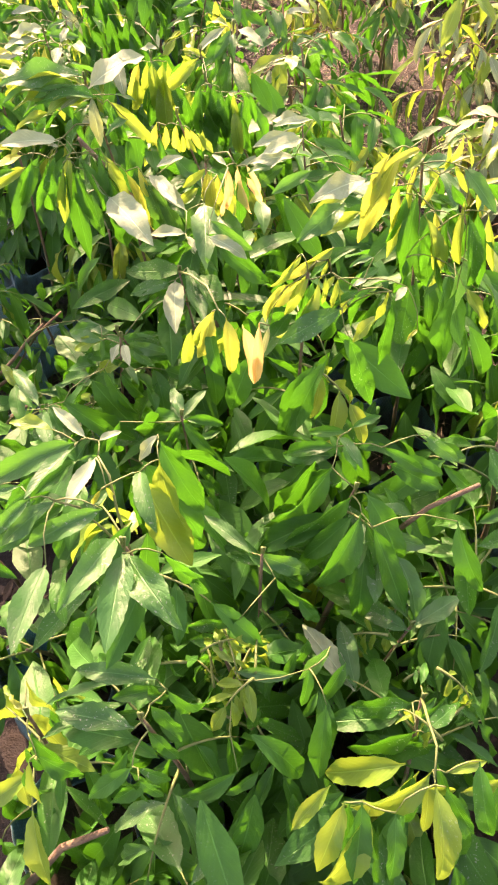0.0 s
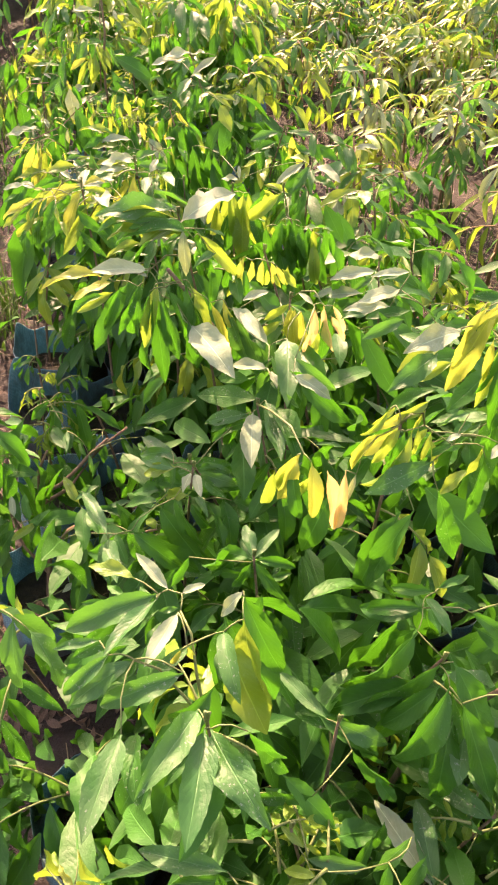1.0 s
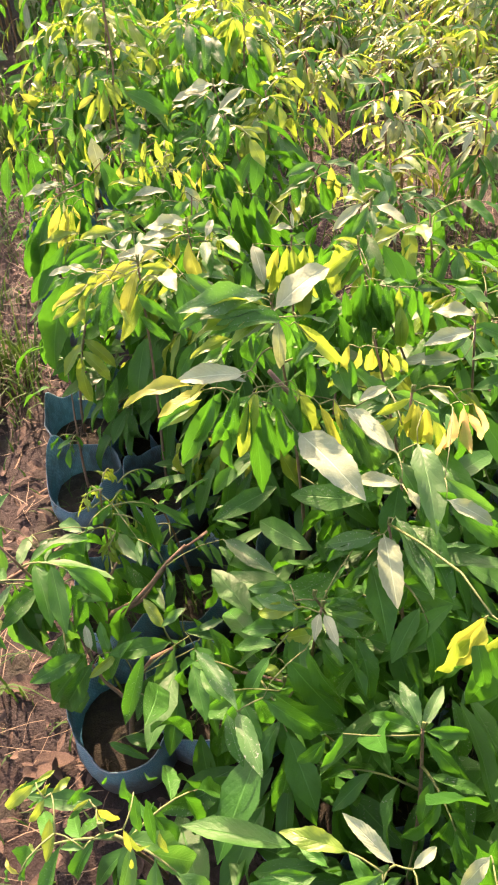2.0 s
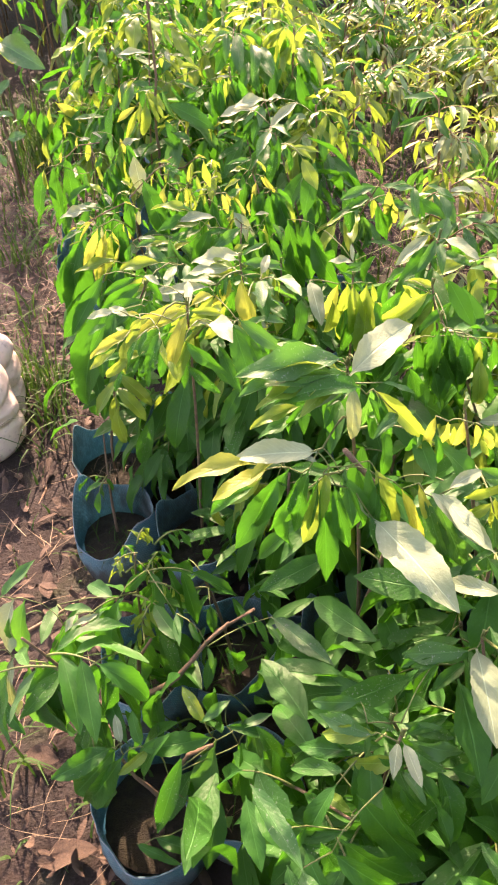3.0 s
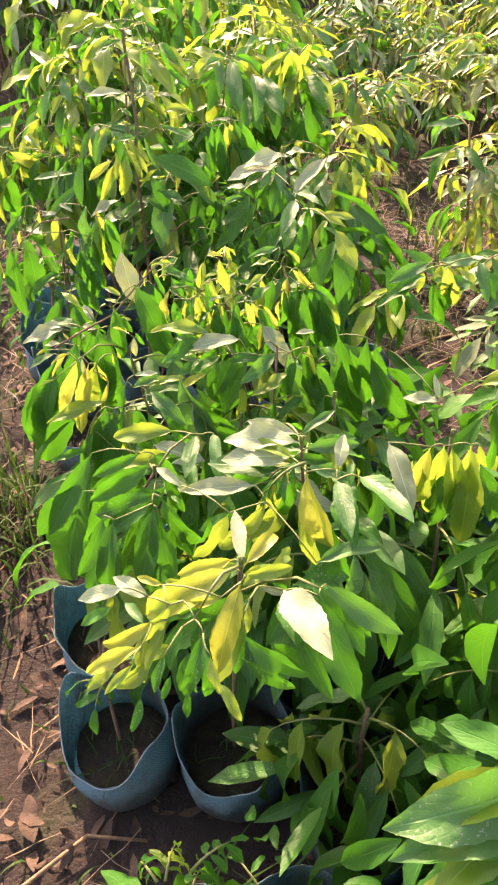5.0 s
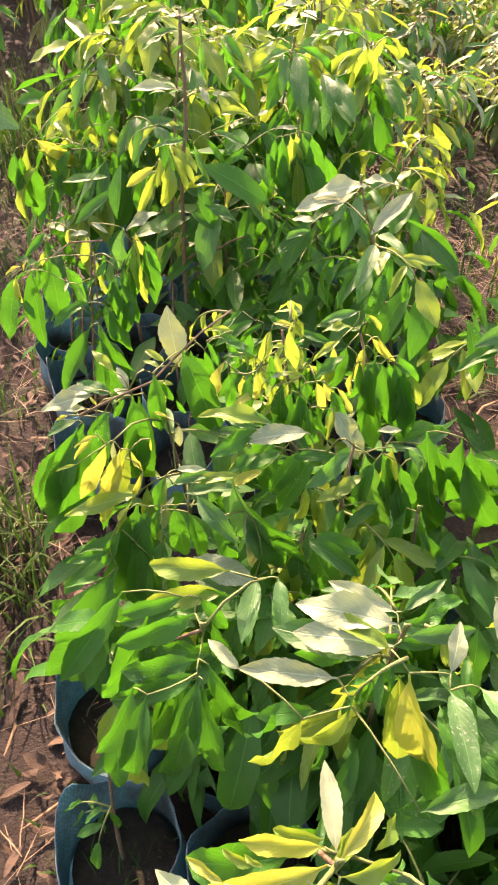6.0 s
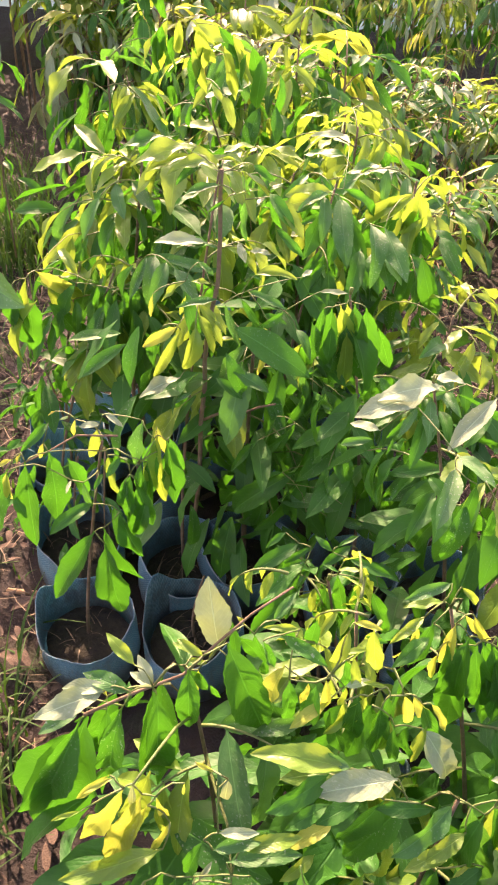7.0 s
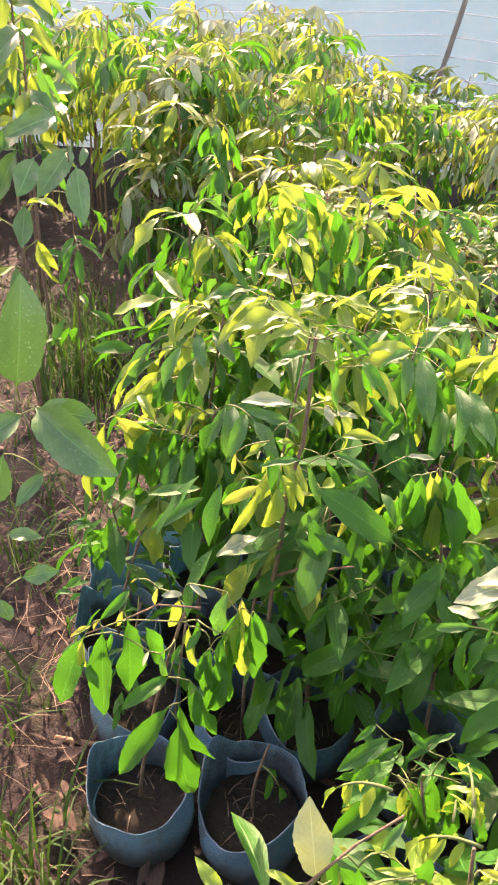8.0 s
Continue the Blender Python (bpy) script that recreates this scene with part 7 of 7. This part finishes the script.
def path_cover():
    r = random.Random(17)

    def about(x, y, spread, n):
        return [(x + r.gauss(0, spread), y + r.gauss(0, spread)) for _ in range(n)]

    tufts = []
    for x, y, spread, n in ((-2.16, 5.05, 0.09, 120), (-1.18, 2.44, 0.045, 190), (-1.10, 2.32, 0.03, 60), (-1.08, 2.22, 0.03, 45), (-1.49, 3.28, 0.05, 90),
                            (-1.33, 2.78, 0.05, 40), (-1.99, 5.06, 0.25, 320), (-1.85, 4.59, 0.2, 260),
                            (-1.57, 4.02, 0.18, 240), (-0.86, 1.19, 0.03, 40), (-1.05, 2.11, 0.03, 20), (-1.50, 3.6, 0.10, 80),
                             (-0.52, 1.42, 0.06, 50), (-0.47, 1.26, 0.06, 50), (-0.14, 3.06, 0.1, 60), (0.06, 3.46, 0.12, 80), (0.26, 3.26, 0.1, 70), (0.36, 2.56, 0.12, 120), (0.16, 4.24, 0.2, 160), (0.57, 2.96, 0.15, 140)):
        tufts += about(x, y, 1.2 * spread, int(0.42 * n))
    tagged(new("grass", strips("grass", GRASS, tufts, 0.21, 0.005, r, 1.25)), "tufts of long green grass growing beside the path", "grass", "", "stuff")
    tall = about(-1.70, 4.33, 0.09, 120) + about(-1.78, 4.62, 0.1, 90)
    tagged(new("tall_grass", strips("tall_grass", GRASS, tall, 0.34, 0.0065, r, 0.8)), "clump of tall upright green grass at the bed's end", "grass", "", "stuff")
    weeds = []
    for i in range(1300):
        y = r.uniform(0.8, 6.0)
        if 1.3 < y < 2.3 and r.random() < 0.6:
            continue
        weeds.append((edge(y) - abs(r.gauss(0.0, 0.45)) - 0.05, y))
    for i in range(1500):
        y = r.uniform(1.2, 6.2)
        weeds.append((edge(y) + 1.5 + r.gauss(0, 0.25), y))
    tagged(new("short_weeds", strips("short_weeds", GRASS, weeds, 0.05, 0.0048, r, 1.4)), "sparse short green weeds on the brown path", "weeds", "", "stuff")
    straws = []
    for i in range(950):
        y = r.uniform(0.8, 6.5)
        if 1.3 < y < 2.3 and r.random() < 0.6:
            continue
        straws.append((edge(y) - abs(r.gauss(0.0, 0.4)) + 0.04, y))
    for i in range(2600):
        y = r.uniform(2.5, 6.2)
        straws.append((edge(y) + 1.5 + r.gauss(0, 0.25), y))
    tagged(new("straw", strips("straw", STRAW, straws, 0.13, 0.0016, r, 0.5, True)), "dry straw and stalks strewn over bare earth", "straw", "", "stuff")


path_cover()


def litter():
    """Curled dead leaves lying about on the path and under the bags."""
    r = random.Random(23)
    verts, faces, uvs, n = [], [], [], 0
    for i in range(1700):
        y = r.uniform(0.8, 5.5)
        x = edge(y) - abs(r.gauss(0.0, 0.4)) + 0.06 if i % 4 else edge(y) + r.uniform(0, 1.6)
        size = r.uniform(0.018, 0.06)
        v, f, u = LEAF_LOW[i % 6]
        m = Matrix.Translation((x, y, GROUND + r.uniform(0.006, 0.02))) @ Euler((r.uniform(-0.35, 0.35), r.uniform(-0.5, 0.5) + (math.pi if i % 3 == 0 else 0), r.uniform(0, 6.28))).to_matrix().to_4x4()
        a = np.array(m @ Matrix.Diagonal((size * 1.25, size, size, 1)))
        verts += (v @ a[:3, :3].T + a[:3, 3]).tolist()
        faces += [tuple(j + n for j in q) for q in f]
        uvs += u
        n += len(v)
    tagged(new("dead_leaves", mesh_of("dead_leaves", verts, faces, LITTER, uvs)), "scattered curled brown dead leaves on the earth", "dead leaves", "", "stuff")


litter()


def fallen_leaf(x, y, size, turn, roll):
    v, f, u = blade(8, 4, 0.24, 0.5, 0.25, 0.2, turn)
    ob = new("fallen_leaf", mesh_of("fallen_leaf", v, f, LITTER, u))
    ob.matrix_basis = pose(x, y, GROUND + 0.022, 0, roll, turn) @ Matrix.Diagonal((size, size, size, 1))
    tagged(ob, "large dry curled brown leaf lying on the path", "leaf", "fallen leaves on the path")


for q in ((-0.64, 1.07, 0.15, 100, 10), (-0.75, 1.22, 0.11, 80, -20), (-0.91, 1.67, 0.09, 200, 12), (-1.00, 2.46, 0.12, 150, 8),
          (-0.91, 2.45, 0.13, 20, -10), (-1.09, 2.54, 0.13, 60, 15), (-1.18, 3.01, 0.10, 10, 10), (-1.10, 2.62, 0.12, 300, -12),
          (-1.13, 2.72, 0.09, 120, 10), (-0.88, 1.59, 0.10, 30, 10), (-0.97, 1.91, 0.08, 250, 15), (-1.02, 2.07, 0.09, 170, -10)):
    fallen_leaf(q[0], q[1], 0.75 * q[2], q[3], q[4])


def stick(points, r0, r1):
    ob = new("stick", mesh_of("stick", *tube(points, r0, r1, 7), TWIG_BROWN))
    tagged(ob, "thin dry bent stick lying on the earth", "stick", "sticks on the path")


stick([(-1.38, 1.67, 0.035), (-1.16, 1.78, 0.045), (-1.03, 1.82, 0.04), (-0.94, 1.86, 0.036)], 0.006, 0.003)
stick([(-1.04, 1.44, 0.04), (-0.90, 1.51, 0.07), (-0.79, 1.60, 0.08), (-0.69, 1.60, 0.06)], 0.005, 0.003)
stick([(-1.06, 2.10, 0.036), (-1.01, 1.97, 0.05), (-1.02, 1.86, 0.04), (-0.97, 1.77, 0.037)], 0.004, 0.002)
stick([(-1.00, 1.75, 0.036), (-0.94, 1.80, 0.045), (-0.86, 1.87, 0.05)], 0.005, 0.003)
stick([(-1.22, 2.76, 0.036), (-1.14, 2.75, 0.05), (-1.06, 2.76, 0.045)], 0.007, 0.005)
stick([(-0.24, 2.98, 0.036), (-0.12, 3.02, 0.05), (0.00, 3.10, 0.045), (0.08, 3.12, 0.05)], 0.007, 0.004)
stick([(-0.10, 2.82, 0.036), (-0.02, 2.94, 0.06), (0.12, 3.04, 0.05)], 0.005, 0.003)


def sack():
    """A slumped woven sack, tied at the top, standing beside the path."""
    mat, nt, bsdf, out = nodes_of("sack_cloth")
    pos = nt.nodes.new("ShaderNodeTexCoord").outputs["Object"]
    n1, n2 = noise_at(nt, pos, 9.0, 5.0), noise_at(nt, pos, 60.0, 4.0)
    col = mix(nt, span(nt, n1, 0.35, 0.65), (0.60, 0.48, 0.37), (0.74, 0.63, 0.52))
    col = mix(nt, span(nt, n2, 0.55, 0.7, 0.0, 0.5), col, (0.26, 0.20, 0.15))
    nt.links.new(col, bsdf.inputs["Base Color"])
    bsdf.inputs["Roughness"].default_value = 0.7
    nt.links.new(bump(nt, maths(nt, "ADD", n1, maths(nt, "MULTIPLY", n2, 0.4)), 0.4, 0.01), bsdf.inputs["Normal"])
    def lobe(tall, wide, seed):
        seg, rings, verts, faces = 64, 44, [], []
        for i in range(rings + 1):
            t = i / rings
            rad = wide * (1 - (2 * t - 0.8) ** 4 * 0.4)
            for at, deep, broad in ((0.36, 0.10, 0.05), (0.63, 0.16, 0.035), (0.84, 0.12, 0.03)):
                rad *= 1 - deep * math.exp(-((t - at) / broad) ** 2)
            for k in range(seg):
                a = 2 * math.pi * k / seg
                c, s = math.cos(a), math.sin(a)
                w = 1 + 0.05 * math.sin(3 * a + 5 * t + seed) + 0.08 * noise.noise((1.2 * c, 1.2 * s, 2.0 * t + seed))
                w -= 0.09 * abs(noise.noise((1.6 * c + 1.5 * t, 1.6 * s, 7.0 * t + 4 + seed))) + 0.02 * abs(noise.noise((4 * c, 4 * s, 12 * t)))
                verts.append((rad * w * c * 1.05, rad * w * s, tall * t + (0.02 * math.sin(2 * a + 9 * t) + 0.035 * c) * t))
        for i in range(rings):
            for k in range(seg):
                faces.append((i * seg + k, i * seg + (k + 1) % seg, (i + 1) * seg + (k + 1) % seg, (i + 1) * seg + k))
        verts.append((0, 0, 0.88 * tall))
        faces += [tuple(range(seg - 1, -1, -1))] + [(rings * seg + k, rings * seg + (k + 1) % seg, len(verts) - 1) for k in range(seg)]
        return mesh_of("sack_lobe", verts, faces, mat)

    thing = tagged(new("sack"), "crumpled beige woven sack standing on the path", "sack")
    thing.location = (-1.245, 2.15, GROUND - 0.008)
    child("body", lobe(0.262, 0.124, 0.0), thing)
    child("folded_top", lobe(0.275, 0.098, 3.0), thing, Matrix.Translation((-0.015, 0.15, 0.0)), "folded-over upper end of the sack")


sack()


# ---- netted fence at the back ----
WIRE = simple_material("fence_wire", (0.80, 0.80, 0.78), (0.90, 0.90, 0.88), 30.0, 0.4, 0.1)
POLE = simple_material("pole_wood", (0.16, 0.14, 0.11), (0.30, 0.27, 0.21), 14.0, 0.85, 0.5)


def net_material():
    """Fine pale blue-grey shade net that lets much of the light through."""
    mat, nt, bsdf, out = nodes_of("shade_net")
    pos = nt.nodes.new("ShaderNodeTexCoord").outputs["Object"]
    n1, n2 = noise_at(nt, pos, 0.8, 4.0), noise_at(nt, pos, 14.0, 4.0)
    col = mix(nt, span(nt, n1, 0.35, 0.65), (0.14, 0.28, 0.35), (0.20, 0.34, 0.39))
    col = mix(nt, span(nt, n2, 0.5, 0.7, 0.0, 0.35), col, (0.25, 0.31, 0.35))
    nt.links.new(col, bsdf.inputs["Base Color"])
    bsdf.inputs["Roughness"].default_value = 0.8
    nt.links.new(bump(nt, n2, 0.3, 0.01), bsdf.inputs["Normal"])
    back = nt.nodes.new("ShaderNodeBsdfTranslucent")
    nt.links.new(col, back.inputs["Color"])
    both = nt.nodes.new("ShaderNodeMixShader")
    both.inputs[0].default_value = 0.22
    nt.links.new(bsdf.outputs[0], both.inputs[1])
    nt.links.new(back.outputs[0], both.inputs[2])
    nt.links.new(both.outputs[0], out.inputs["Surface"])
    return mat


def fence():
    fence_ob = tagged(new("netted_fence"), "pale blue-grey net fence on wires and thin leaning poles", "fence")
    for x, lean in ((-4.6, 0.05), (-0.104, 0.19), (4.2, 0.1)):
        pts = [(x + lean * (z - 0.95), 9.3, z) for z in (0.0, 0.7, 1.4, 2.1)]
        child("pole", mesh_of("pole", *tube(pts, 0.026, 0.02, 10), POLE), fence_ob, None, "thin leaning wooden pole")
    r = random.Random(9)
    for i in range(9):
        z = 0.55 + 0.17 * i
        pts = [(-4.6 + 0.55 * k, 9.32 + r.uniform(-0.01, 0.01), z - 0.09 * math.sin(math.pi * ((k * 0.55) % 4.4) / 4.4) + r.uniform(-0.01, 0.01))
               for k in range(17)]
        child("wire", mesh_of("wire", *tube(pts, 0.0045, 0.0045, 5), WIRE), fence_ob)
    xs, zs = np.linspace(-14, 14, 113), np.linspace(0.04, 1.78, 9)
    verts = [(x, 9.43 + 0.03 * math.sin(3.1 * x + 0.8 * z) + 0.02 * math.sin(9 * x), z) for z in zs for x in xs]
    w = len(xs)
    faces = [(j * w + i, j * w + i + 1, (j + 1) * w + i + 1, (j + 1) * w + i) for j in range(len(zs) - 1) for i in range(w - 1)]
    child("netting", mesh_of("netting", verts, faces, net_material()), fence_ob, None, "pale blue-grey hanging shade net")


fence()
